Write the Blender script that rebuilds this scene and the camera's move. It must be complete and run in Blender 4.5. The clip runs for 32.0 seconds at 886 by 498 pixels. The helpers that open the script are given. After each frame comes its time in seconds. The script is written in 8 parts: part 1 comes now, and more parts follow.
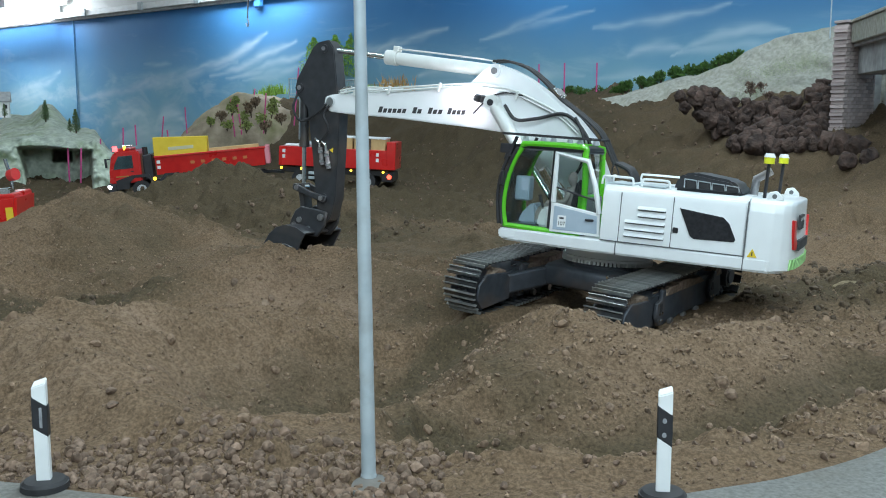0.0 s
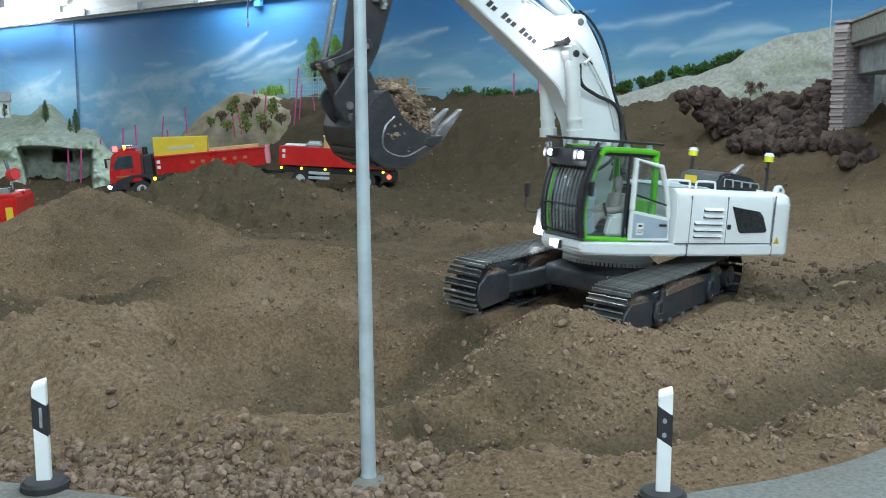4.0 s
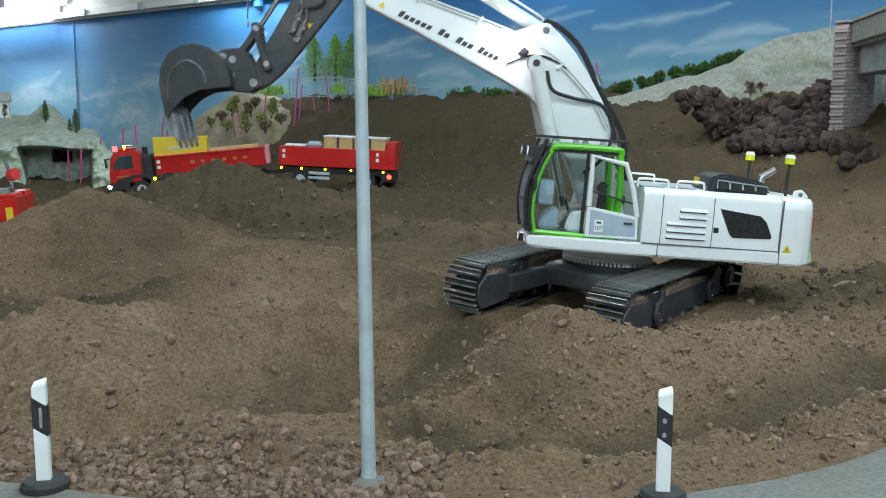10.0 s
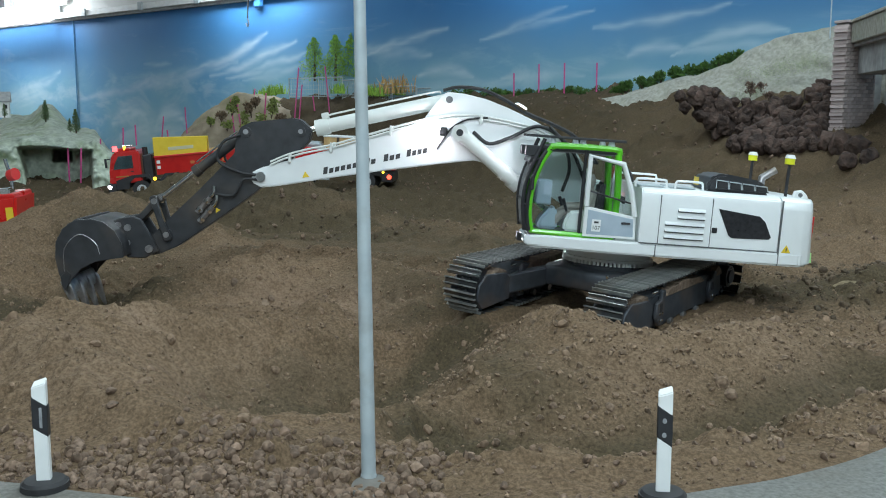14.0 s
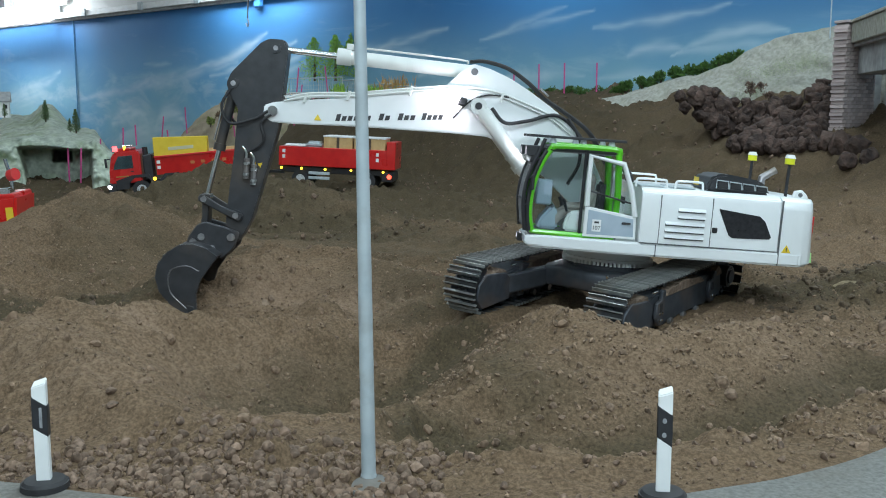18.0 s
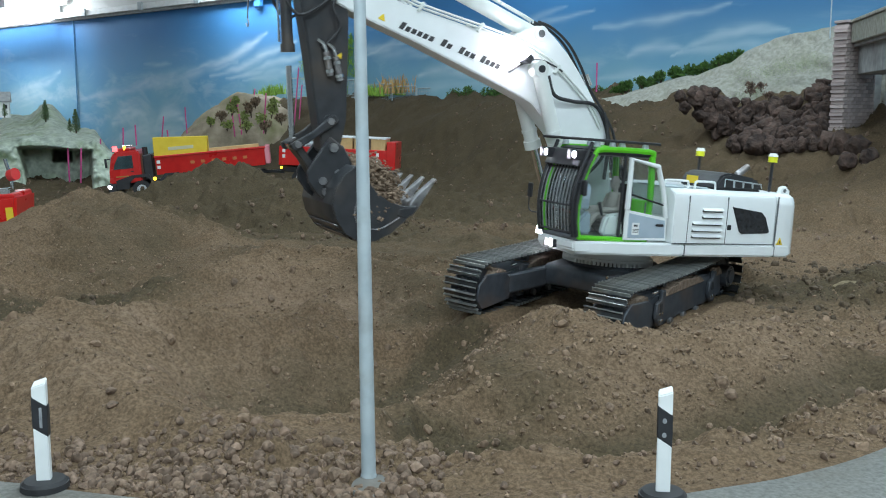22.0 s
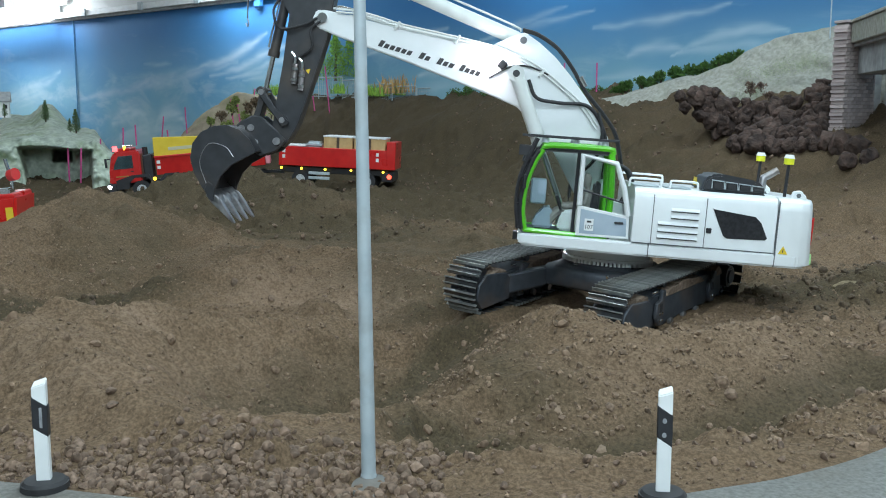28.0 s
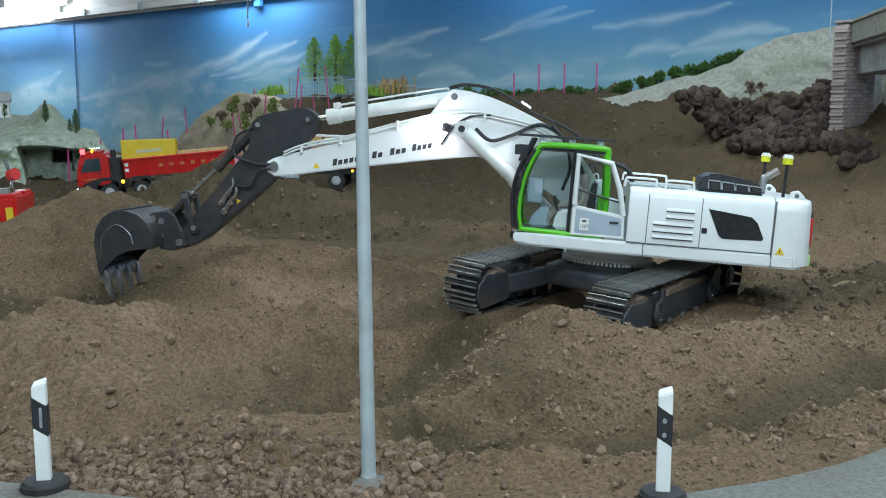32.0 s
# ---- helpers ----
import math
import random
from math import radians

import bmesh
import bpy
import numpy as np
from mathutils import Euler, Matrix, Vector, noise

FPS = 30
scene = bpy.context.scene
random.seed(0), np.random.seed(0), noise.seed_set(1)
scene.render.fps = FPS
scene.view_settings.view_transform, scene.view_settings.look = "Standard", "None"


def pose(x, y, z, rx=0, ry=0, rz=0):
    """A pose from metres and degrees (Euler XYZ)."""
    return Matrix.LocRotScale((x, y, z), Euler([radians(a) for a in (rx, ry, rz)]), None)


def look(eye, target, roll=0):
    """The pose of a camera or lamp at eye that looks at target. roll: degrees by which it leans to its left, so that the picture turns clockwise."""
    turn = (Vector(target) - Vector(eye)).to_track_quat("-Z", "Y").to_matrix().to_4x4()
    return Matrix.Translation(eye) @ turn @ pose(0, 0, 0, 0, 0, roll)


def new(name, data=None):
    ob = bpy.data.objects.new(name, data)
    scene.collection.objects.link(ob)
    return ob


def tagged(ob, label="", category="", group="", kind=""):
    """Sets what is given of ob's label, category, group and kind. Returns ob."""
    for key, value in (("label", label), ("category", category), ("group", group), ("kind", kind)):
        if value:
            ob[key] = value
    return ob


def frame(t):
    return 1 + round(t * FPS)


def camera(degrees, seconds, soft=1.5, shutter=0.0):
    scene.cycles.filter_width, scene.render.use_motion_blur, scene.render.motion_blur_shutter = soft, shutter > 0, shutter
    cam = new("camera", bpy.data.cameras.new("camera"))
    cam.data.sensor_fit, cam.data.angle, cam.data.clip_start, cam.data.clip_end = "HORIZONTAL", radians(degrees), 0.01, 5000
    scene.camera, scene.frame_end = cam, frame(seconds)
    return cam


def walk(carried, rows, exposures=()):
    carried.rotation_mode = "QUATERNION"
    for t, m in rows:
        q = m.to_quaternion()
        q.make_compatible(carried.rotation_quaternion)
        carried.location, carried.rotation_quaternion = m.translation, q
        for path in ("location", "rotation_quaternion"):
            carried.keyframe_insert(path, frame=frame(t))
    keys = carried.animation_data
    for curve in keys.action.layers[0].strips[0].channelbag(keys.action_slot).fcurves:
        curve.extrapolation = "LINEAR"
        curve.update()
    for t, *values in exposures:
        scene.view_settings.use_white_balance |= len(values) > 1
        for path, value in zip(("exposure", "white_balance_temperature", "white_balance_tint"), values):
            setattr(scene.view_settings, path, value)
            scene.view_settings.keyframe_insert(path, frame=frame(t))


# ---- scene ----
# All sizes below are written in centimetres and turned into metres on the way in.
CM = 0.01
cam = camera(48.98, 32.0, soft=1.0, shutter=0.8)
walk(cam, [(0.0, pose(0, 0, 0.30, 82, 0, 0)), (32.0, pose(0, 0, 0.30, 82, 0, 0))],
     exposures=[(0.0, -0.01, 6250, 10), (2.5, -0.01, 6300, 10), (5.5, 0.17, 6200, 10), (8.0, 0.12, 6250, 10), (9.0, 0.02, 6420, 10), (10.0, -0.07, 6450, 10), (12.5, -0.1, 6400, 10), (14.2, -0.17, 6420, 10),
                (17.0, -0.15, 6300, 10), (20.0, -0.12, 6300, 10), (22.0, -0.02, 6300, 10), (23.5, 0.13, 6150, 10), (25.5, 0.15, 6150, 10), (28.0, -0.04, 6250, 10), (30.0, -0.07, 6300, 10), (32.0, -0.14, 6300, 10)])


# ---------------------------------------------------------------- world and lamps
world = bpy.data.worlds.new("hall")
scene.world = world
world.use_nodes = True
world.node_tree.nodes["Background"].inputs[0].default_value = (0.75, 0.85, 1.0, 1)
world.node_tree.nodes["Background"].inputs[1].default_value = 0.17


def area_lamp(name, eye, target, sx, sy, watts, colour):
    data = bpy.data.lights.new(name, "AREA")
    data.shape, data.size, data.size_y, data.energy, data.color = "RECTANGLE", sx * CM, sy * CM, watts, colour
    ob = new(name, data)
    ob.matrix_world = look(Vector(eye) * CM, Vector(target) * CM)
    return ob


COOL = (0.775, 0.93, 1.0)
for lx, ly, watts in ((-120, 110, 11.0), (40, 90, 11.0), (150, 200, 40.0), (-150, 300, 19.0), (30, 330, 17.0)):
    area_lamp("ceiling_tube_lamp", (lx, ly, 236), (lx, ly, 0), 150, 14, watts, COOL)
# long unseen fill lamps added on the camera side, tilted towards the model
for lx, ly, watts in ((-110, -60, 14.0), (90, -60, 29.0), (0, -150, 30.0)):
    area_lamp("front_fill_lamp", (lx, ly, 190 + 0.55 * min(ly + 60, 0)), (lx * 0.2, 150, 0), 150, 20, watts, COOL)


# wall lamps behind the upper edge of the painted wall
for lx, ly, watts in ((-330, 770, 42.0), (-122, 600, 13.0), (40, 465, 2.0)):
    area_lamp("wall_wash_lamp", (lx, ly, 118), (lx + 30, ly + 37, 62), 70, 8, watts, (0.85, 0.94, 1.0))


# ---------------------------------------------------------------- materials
def nodes_of(m):
    m.use_nodes = True
    nt = m.node_tree
    return nt, nt.nodes, nt.links, nt.nodes["Principled BSDF"]


def surface(name, dark, light, rough=0.5, metal=0.0, scale=60.0, bump=0.1, depth=0.0006, rough_var=0.1, detail=6.0,
            coat=0.0, stain=None, stain_scale=18.0, stain_amount=0.4, per_object=0.0, island=0.0):
    """Two-scale surface: fine grain between dark and light, and broad stains or dust over it."""
    m = bpy.data.materials.new(name)
    nt, nodes, links, bsdf = nodes_of(m)
    tc = nodes.new("ShaderNodeTexCoord")
    n1 = nodes.new("ShaderNodeTexNoise")
    n1.inputs["Scale"].default_value, n1.inputs["Detail"].default_value = scale, detail
    links.new(tc.outputs["Object"], n1.inputs["Vector"])
    ramp = nodes.new("ShaderNodeValToRGB")
    ramp.color_ramp.elements[0].position, ramp.color_ramp.elements[1].position = 0.3, 0.7
    ramp.color_ramp.elements[0].color, ramp.color_ramp.elements[1].color = (*dark, 1), (*light, 1)
    links.new(n1.outputs["Fac"], ramp.inputs["Fac"])
    colour = ramp.outputs["Color"]
    n2 = nodes.new("ShaderNodeTexNoise")
    n2.inputs["Scale"].default_value, n2.inputs["Detail"].default_value = stain_scale, 4.0
    links.new(tc.outputs["Object"], n2.inputs["Vector"])
    if stain:
        r2 = nodes.new("ShaderNodeMapRange")
        r2.inputs["From Min"].default_value, r2.inputs["From Max"].default_value = 0.5, 0.75
        r2.inputs["To Max"].default_value = stain_amount
        links.new(n2.outputs["Fac"], r2.inputs["Value"])
        mix = nodes.new("ShaderNodeMix")
        mix.data_type = "RGBA"
        links.new(r2.outputs["Result"], mix.inputs[0])
        links.new(colour, mix.inputs[6])
        mix.inputs[7].default_value = (*stain, 1)
        colour = mix.outputs[2]
    if per_object or island:
        src = nodes.new("ShaderNodeObjectInfo") if per_object else nodes.new("ShaderNodeNewGeometry")
        mr = nodes.new("ShaderNodeMapRange")
        amount = per_object or island
        mr.inputs["To Min"].default_value, mr.inputs["To Max"].default_value = 1 - amount, 1 + amount
        links.new(src.outputs["Random" if per_object else "Random Per Island"], mr.inputs["Value"])
        hsv = nodes.new("ShaderNodeHueSaturation")
        links.new(mr.outputs["Result"], hsv.inputs["Value"])
        links.new(colour, hsv.inputs["Color"])
        colour = hsv.outputs["Color"]
    links.new(colour, bsdf.inputs["Base Color"])
    mrr = nodes.new("ShaderNodeMapRange")
    mrr.inputs["To Min"].default_value, mrr.inputs["To Max"].default_value = max(rough - rough_var, 0.02), min(rough + rough_var, 1)
    links.new(n2.outputs["Fac"], mrr.inputs["Value"])
    links.new(mrr.outputs["Result"], bsdf.inputs["Roughness"])
    bsdf.inputs["Metallic"].default_value = metal
    bsdf.inputs["Coat Weight"].default_value = coat
    if bump:
        b = nodes.new("ShaderNodeBump")
        b.inputs["Strength"].default_value, b.inputs["Distance"].default_value = bump, depth
        links.new(n1.outputs["Fac"], b.inputs["Height"])
        links.new(b.outputs["Normal"], bsdf.inputs["Normal"])
    return m


def glowing(name, colour, strength):
    m = bpy.data.materials.new(name)
    nt, nodes, links, bsdf = nodes_of(m)
    bsdf.inputs["Base Color"].default_value = (*colour, 1)
    bsdf.inputs["Emission Color"].default_value = (*colour, 1)
    bsdf.inputs["Emission Strength"].default_value = strength
    bsdf.inputs["Roughness"].default_value = 0.3
    return m


def clear_glass(name, tint=(0.95, 0.98, 0.98), rough=0.02):
    m = bpy.data.materials.new(name)
    nt, nodes, links, bsdf = nodes_of(m)
    tr, gl, mx = nodes.new("ShaderNodeBsdfTransparent"), nodes.new("ShaderNodeBsdfGlossy"), nodes.new("ShaderNodeMixShader")
    tr.inputs["Color"].default_value = (*tint, 1)
    gl.inputs["Roughness"].default_value = rough
    facing, gloss = nodes.new("ShaderNodeLayerWeight"), nodes.new("ShaderNodeMapRange")
    facing.inputs["Blend"].default_value = 0.25
    gloss.inputs["To Min"].default_value, gloss.inputs["To Max"].default_value = 0.025, 0.45
    links.new(facing.outputs["Facing"], gloss.inputs["Value"])
    links.new(gloss.outputs["Result"], mx.inputs[0])
    links.new(tr.outputs[0], mx.inputs[1])
    links.new(gl.outputs[0], mx.inputs[2])
    links.new(mx.outputs[0], nodes["Material Output"].inputs["Surface"])
    return m


def soil_material(name, dry, dry2, damp_shade, damp_shade2):
    m = bpy.data.materials.new(name)
    nt, nodes, links, bsdf = nodes_of(m)
    tc = nodes.new("ShaderNodeTexCoord")

    def noise_node(scale, detail, rough=0.6):
        n = nodes.new("ShaderNodeTexNoise")
        n.inputs["Scale"].default_value, n.inputs["Detail"].default_value, n.inputs["Roughness"].default_value = scale, detail, rough
        links.new(tc.outputs["Object"], n.inputs["Vector"])
        return n.outputs["Fac"]

    def ramp_node(fac, c0, c1, p0=0.3, p1=0.7):
        r = nodes.new("ShaderNodeValToRGB")
        r.color_ramp.elements[0].position, r.color_ramp.elements[1].position = p0, p1
        r.color_ramp.elements[0].color, r.color_ramp.elements[1].color = (*c0, 1), (*c1, 1)
        links.new(fac, r.inputs["Fac"])
        return r.outputs["Color"]

    def mixed(fac, a, b):
        x = nodes.new("ShaderNodeMix")
        x.data_type = "RGBA"
        links.new(fac, x.inputs[0])
        links.new(a, x.inputs[6])
        links.new(b, x.inputs[7])
        return x.outputs[2]

    fine, mid, broad = noise_node(260, 8, 0.7), noise_node(70, 6), noise_node(9, 5)
    # darker soil: moisture, plus shade put into the colour of the hollows
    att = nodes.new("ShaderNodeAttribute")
    att.attribute_name = "damp_shade"
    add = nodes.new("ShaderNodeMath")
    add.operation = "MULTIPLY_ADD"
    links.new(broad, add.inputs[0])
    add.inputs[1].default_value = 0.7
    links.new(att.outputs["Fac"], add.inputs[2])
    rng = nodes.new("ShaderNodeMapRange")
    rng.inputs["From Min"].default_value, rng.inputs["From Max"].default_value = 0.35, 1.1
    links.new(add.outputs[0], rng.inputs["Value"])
    c = mixed(rng.outputs["Result"], ramp_node(fine, dry, dry2, 0.38, 0.64), ramp_node(fine, damp_shade, damp_shade2, 0.36, 0.68))
    pale = nodes.new("ShaderNodeAttribute")
    pale.attribute_name = "pale"
    pm = nodes.new("ShaderNodeMath")
    pm.operation = "MULTIPLY"
    links.new(pale.outputs["Fac"], pm.inputs[0])
    pr = nodes.new("ShaderNodeMapRange")
    pr.inputs["From Min"].default_value, pr.inputs["From Max"].default_value = 0.28, 0.52
    links.new(mid, pr.inputs["Value"])
    links.new(pr.outputs["Result"], pm.inputs[1])
    c = mixed(pm.outputs[0], c, ramp_node(fine, (0.16, 0.108, 0.070), (0.34, 0.240, 0.165), 0.35, 0.68))
    links.new(c, bsdf.inputs["Base Color"])
    bsdf.inputs["Roughness"].default_value = 0.95
    bsdf.inputs["Specular IOR Level"].default_value = 0.2
    b1 = nodes.new("ShaderNodeBump")
    b1.inputs["Strength"].default_value, b1.inputs["Distance"].default_value = 0.6, 0.004
    links.new(noise_node(150, 12, 0.72), b1.inputs["Height"])
    b2 = nodes.new("ShaderNodeBump")
    b2.inputs["Strength"].default_value, b2.inputs["Distance"].default_value = 0.4, 0.008
    links.new(mid, b2.inputs["Height"])
    links.new(b1.outputs["Normal"], b2.inputs["Normal"])
    links.new(b2.outputs["Normal"], bsdf.inputs["Normal"])
    return m


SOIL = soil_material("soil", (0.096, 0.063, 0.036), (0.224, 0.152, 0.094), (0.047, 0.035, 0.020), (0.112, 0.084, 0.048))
PEBBLE = surface("pebble", (0.095, 0.061, 0.040), (0.25, 0.170, 0.118), 0.85, 0, 220, 0.5, 0.001, island=0.35)
CLOD = surface("clod", (0.155, 0.108, 0.072), (0.31, 0.222, 0.152), 0.95, 0, 200, 0.9, 0.002, per_object=0.25)
DARK_CLOD = surface("damp_clod", (0.055, 0.038, 0.023), (0.13, 0.092, 0.058), 0.95, 0, 200, 0.9, 0.002, island=0.3)
LAVA = surface("lava_rock", (0.024, 0.015, 0.012), (0.118, 0.074, 0.058), 0.9, 0, 160, 1.0, 0.026, stain=(0.15, 0.108, 0.088), per_object=0.3)
ASPHALT = surface("asphalt", (0.17, 0.17, 0.155), (0.30, 0.30, 0.275), 0.9, 0, 320, 0.4, 0.001, stain=(0.22, 0.18, 0.13), stain_scale=9, stain_amount=0.5)
WHITE_PAINT = surface("white_paint", (0.79, 0.82, 0.82), (0.84, 0.87, 0.87), 0.32, 0, 40, 0.02, rough_var=0.08, coat=0.3, stain=(0.62, 0.60, 0.56), stain_scale=7, stain_amount=0.2)
WARM_WHITE = surface("white_cylinder_paint", (0.66, 0.69, 0.66), (0.74, 0.77, 0.74), 0.35, 0, 40, 0.02, stain=(0.5, 0.47, 0.42), stain_scale=9, stain_amount=0.25)
DARK_STEEL = surface("dark_grey_paint", (0.028, 0.030, 0.033), (0.046, 0.048, 0.053), 0.38, 0.1, 70, 0.08, stain=(0.12, 0.09, 0.065), stain_scale=16, stain_amount=0.5)
UNDER_STEEL = surface("undercarriage_paint", (0.040, 0.046, 0.056), (0.068, 0.077, 0.090), 0.5, 0.2, 70, 0.1, stain=(0.14, 0.095, 0.065), stain_scale=14, stain_amount=0.7)
SHOE = surface("track_steel", (0.022, 0.024, 0.026), (0.05, 0.052, 0.054), 0.45, 0.3, 90, 0.15, stain=(0.13, 0.09, 0.06), stain_scale=20, stain_amount=0.8, per_object=0.15)
GROUSER = surface("polished_grouser_steel", (0.16, 0.17, 0.165), (0.42, 0.43, 0.41), 0.30, 0.6, 60, 0.1, stain=(0.10, 0.085, 0.06), stain_scale=25, stain_amount=0.7, per_object=0.2)
WORN = surface("worn_steel", (0.25, 0.25, 0.26), (0.5, 0.5, 0.51), 0.35, 0.85, 90, 0.1, stain=(0.2, 0.14, 0.1), stain_amount=0.6)
RIM_METAL = surface("bright_rim", (0.55, 0.57, 0.58), (0.7, 0.72, 0.73), 0.35, 0.4, 60, 0.05)
CHROME = surface("chrome_rod", (0.75, 0.77, 0.78), (0.82, 0.84, 0.85), 0.12, 1.0, 30, 0.0, rough_var=0.05)
GREEN = surface("green_paint", (0.10, 0.50, 0.012), (0.13, 0.58, 0.018), 0.3, 0, 40, 0.02, coat=0.4)
STRIPE_GREEN = surface("pale_green_marking", (0.25, 0.50, 0.16), (0.32, 0.58, 0.22), 0.4, 0, 40, 0.02)
GREY_PANEL = surface("grey_blue_panel", (0.34, 0.42, 0.50), (0.42, 0.50, 0.57), 0.4, 0, 40, 0.03)
RUBBER = surface("black_rubber", (0.012, 0.012, 0.013), (0.03, 0.03, 0.032), 0.6, 0, 60, 0.1)
DARK_GLASS = surface("dark_grille", (0.012, 0.012, 0.014), (0.03, 0.03, 0.034), 0.25, 0, 200, 0.2)
SEAM = surface("panel_gap", (0.10, 0.105, 0.11), (0.15, 0.155, 0.16), 0.7, 0, 40, 0.0)
CAB_INNER = surface("cab_lining", (0.13, 0.14, 0.15), (0.20, 0.21, 0.22), 0.7, 0, 60, 0.1)
LETTER = surface("dark_lettering", (0.03, 0.03, 0.032), (0.05, 0.05, 0.053), 0.6, 0, 60, 0.0)
RED = surface("red_paint", (0.55, 0.012, 0.012), (0.66, 0.022, 0.018), 0.3, 0, 30, 0.02, coat=0.4, stain=(0.35, 0.06, 0.04), stain_amount=0.2)
DULL_GOLD = surface("dull_gold_lettering", (0.36, 0.20, 0.04), (0.46, 0.27, 0.06), 0.6, 0, 30, 0.03)
YELLOW = surface("yellow_paint", (0.72, 0.50, 0.02), (0.80, 0.58, 0.04), 0.5, 0, 30, 0.03)
WOOD = surface("pale_wood", (0.50, 0.32, 0.13), (0.66, 0.45, 0.21), 0.7, 0, 40, 0.1)
PLASTIC_WHITE = surface("white_plastic", (0.78, 0.80, 0.79), (0.85, 0.86, 0.85), 0.45, 0, 50, 0.02, stain=(0.55, 0.5, 0.43), stain_scale=25, stain_amount=0.35)
PLASTIC_BLACK = surface("black_plastic", (0.015, 0.015, 0.017), (0.03, 0.03, 0.034), 0.45, 0, 60, 0.03)
GALV = surface("galvanised_steel", (0.38, 0.44, 0.47), (0.50, 0.56, 0.58), 0.5, 0.1, 45, 0.08, stain=(0.2, 0.17, 0.14), stain_scale=30, stain_amount=0.5)
ROCK_GREY = surface("grey_modelled_rock", (0.33, 0.38, 0.31), (0.64, 0.70, 0.59), 0.9, 0, 34, 0.8, 0.01, stain=(0.26, 0.34, 0.13), stain_scale=6, stain_amount=0.6)
ROCK_TAN = surface("tan_modelled_rock", (0.24, 0.19, 0.13), (0.42, 0.345, 0.25), 0.9, 0, 18, 0.8, 0.01, stain=(0.20, 0.25, 0.07), stain_scale=6, stain_amount=0.6)
PLASTER = surface("scenery_plaster", (0.27, 0.268, 0.225), (0.44, 0.43, 0.375), 0.9, 0, 60, 0.5, 0.004, stain=(0.23, 0.25, 0.14), stain_scale=9, stain_amount=0.5)
CONCRETE = surface("weathered_concrete", (0.30, 0.31, 0.31), (0.46, 0.47, 0.47), 0.85, 0, 40, 0.3, 0.002, stain=(0.2, 0.17, 0.16), stain_scale=7, stain_amount=0.6)
BRICK_MAT = surface("bridge_brick", (0.33, 0.26, 0.25), (0.52, 0.44, 0.42), 0.9, 0, 60, 0.4, 0.002, per_object=0.22)
MORTAR = surface("mortar", (0.22, 0.20, 0.195), (0.31, 0.285, 0.27), 0.95, 0, 60, 0.3, 0.001)
LEAF = surface("bush_leaf", (0.035, 0.09, 0.018), (0.10, 0.20, 0.04), 0.6, 0, 60, 0.0, island=0.45)
LEAF_LIGHT = surface("conifer_leaf", (0.17, 0.34, 0.04), (0.32, 0.52, 0.10), 0.6, 0, 60, 0.0, island=0.4)
GRASS = surface("grass_blade", (0.16, 0.34, 0.03), (0.32, 0.50, 0.07), 0.6, 0, 60, 0.0, island=0.4)
DRY_LEAF = surface("dry_leaf", (0.40, 0.24, 0.08), (0.58, 0.38, 0.16), 0.7, 0, 60, 0.0, island=0.3)
BARK = surface("bark", (0.06, 0.04, 0.025), (0.12, 0.085, 0.06), 0.9, 0, 60, 0.4, 0.001)
PINK = surface("pink_paint", (0.55, 0.06, 0.22), (0.68, 0.10, 0.30), 0.5, 0, 40, 0.0)
CEILING_PAINT = surface("ceiling_paint", (0.72, 0.72, 0.70), (0.80, 0.80, 0.78), 0.8, 0, 10, 0.0)
HALL_WALL = surface("hall_wall_paint", (0.66, 0.66, 0.64), (0.74, 0.74, 0.72), 0.8, 0, 10, 0.0)
FLOOR_GREY = surface("hall_floor_concrete", (0.25, 0.25, 0.24), (0.36, 0.36, 0.35), 0.7, 0, 8, 0.1)
LIGHT_WHITE = glowing("work_light_glow", (0.95, 0.92, 1.0), 80.0)
LIGHT_DIM = glowing("small_white_glow", (0.95, 0.97, 1.0), 6.0)
LIGHT_RED = glowing("red_glow", (1.0, 0.05, 0.05), 8.0)
LIGHT_AMBER = glowing("amber_glow", (1.0, 0.62, 0.04), 3.5)
LIGHT_REAR = glowing("rear_red_glow", (1.0, 0.08, 0.04), 4.0)
BEACON = glowing("beacon_yellow", (0.70, 0.72, 0.03), 0.1)
SCREEN = glowing("screen_glow", (0.35, 0.42, 0.5), 0.25)
TUBE = glowing("fluorescent_tube_glow", (0.95, 0.98, 1.0), 14.0)
GLASS = clear_glass("clear_glass")
BAR_GREY = surface("grey_guard_bars", (0.22, 0.225, 0.23), (0.34, 0.345, 0.35), 0.4, 0.3, 60, 0.05)
CAKE = surface("caked_soil", (0.12, 0.085, 0.06), (0.26, 0.19, 0.14), 0.95, 0, 160, 1.0, 0.003)


# ---------------------------------------------------------------- mesh helpers (centimetres)
def mesh_ob(name, bm, material, parent=None, label="", smooth=35.0):
    bmesh.ops.scale(bm, vec=(CM, CM, CM), verts=bm.verts)
    me = bpy.data.meshes.new(name)
    bm.to_mesh(me)
    bm.free()
    if smooth:
        me.polygons.foreach_set("use_smooth", [True] * len(me.polygons))
        me.set_sharp_from_angle(angle=radians(smooth))
    me.materials.append(material)
    ob = new(name, me)
    if parent:
        ob.parent = parent
    if label:
        ob["label"] = label
    return ob


def part(name, bm, material, parent, label="", smooth=35.0):
    return mesh_ob(name, bm, material, parent, label, smooth)


def thing(name, m=None, label="", category="", group="", kind=""):
    ob = new(name)
    ob.empty_display_size = 0.02
    if m is not None:
        ob.matrix_basis = m
    return tagged(ob, label, category, group, kind)


def at(x, y, z, rx=0, ry=0, rz=0):
    return pose(x * CM, y * CM, z * CM, rx, ry, rz)


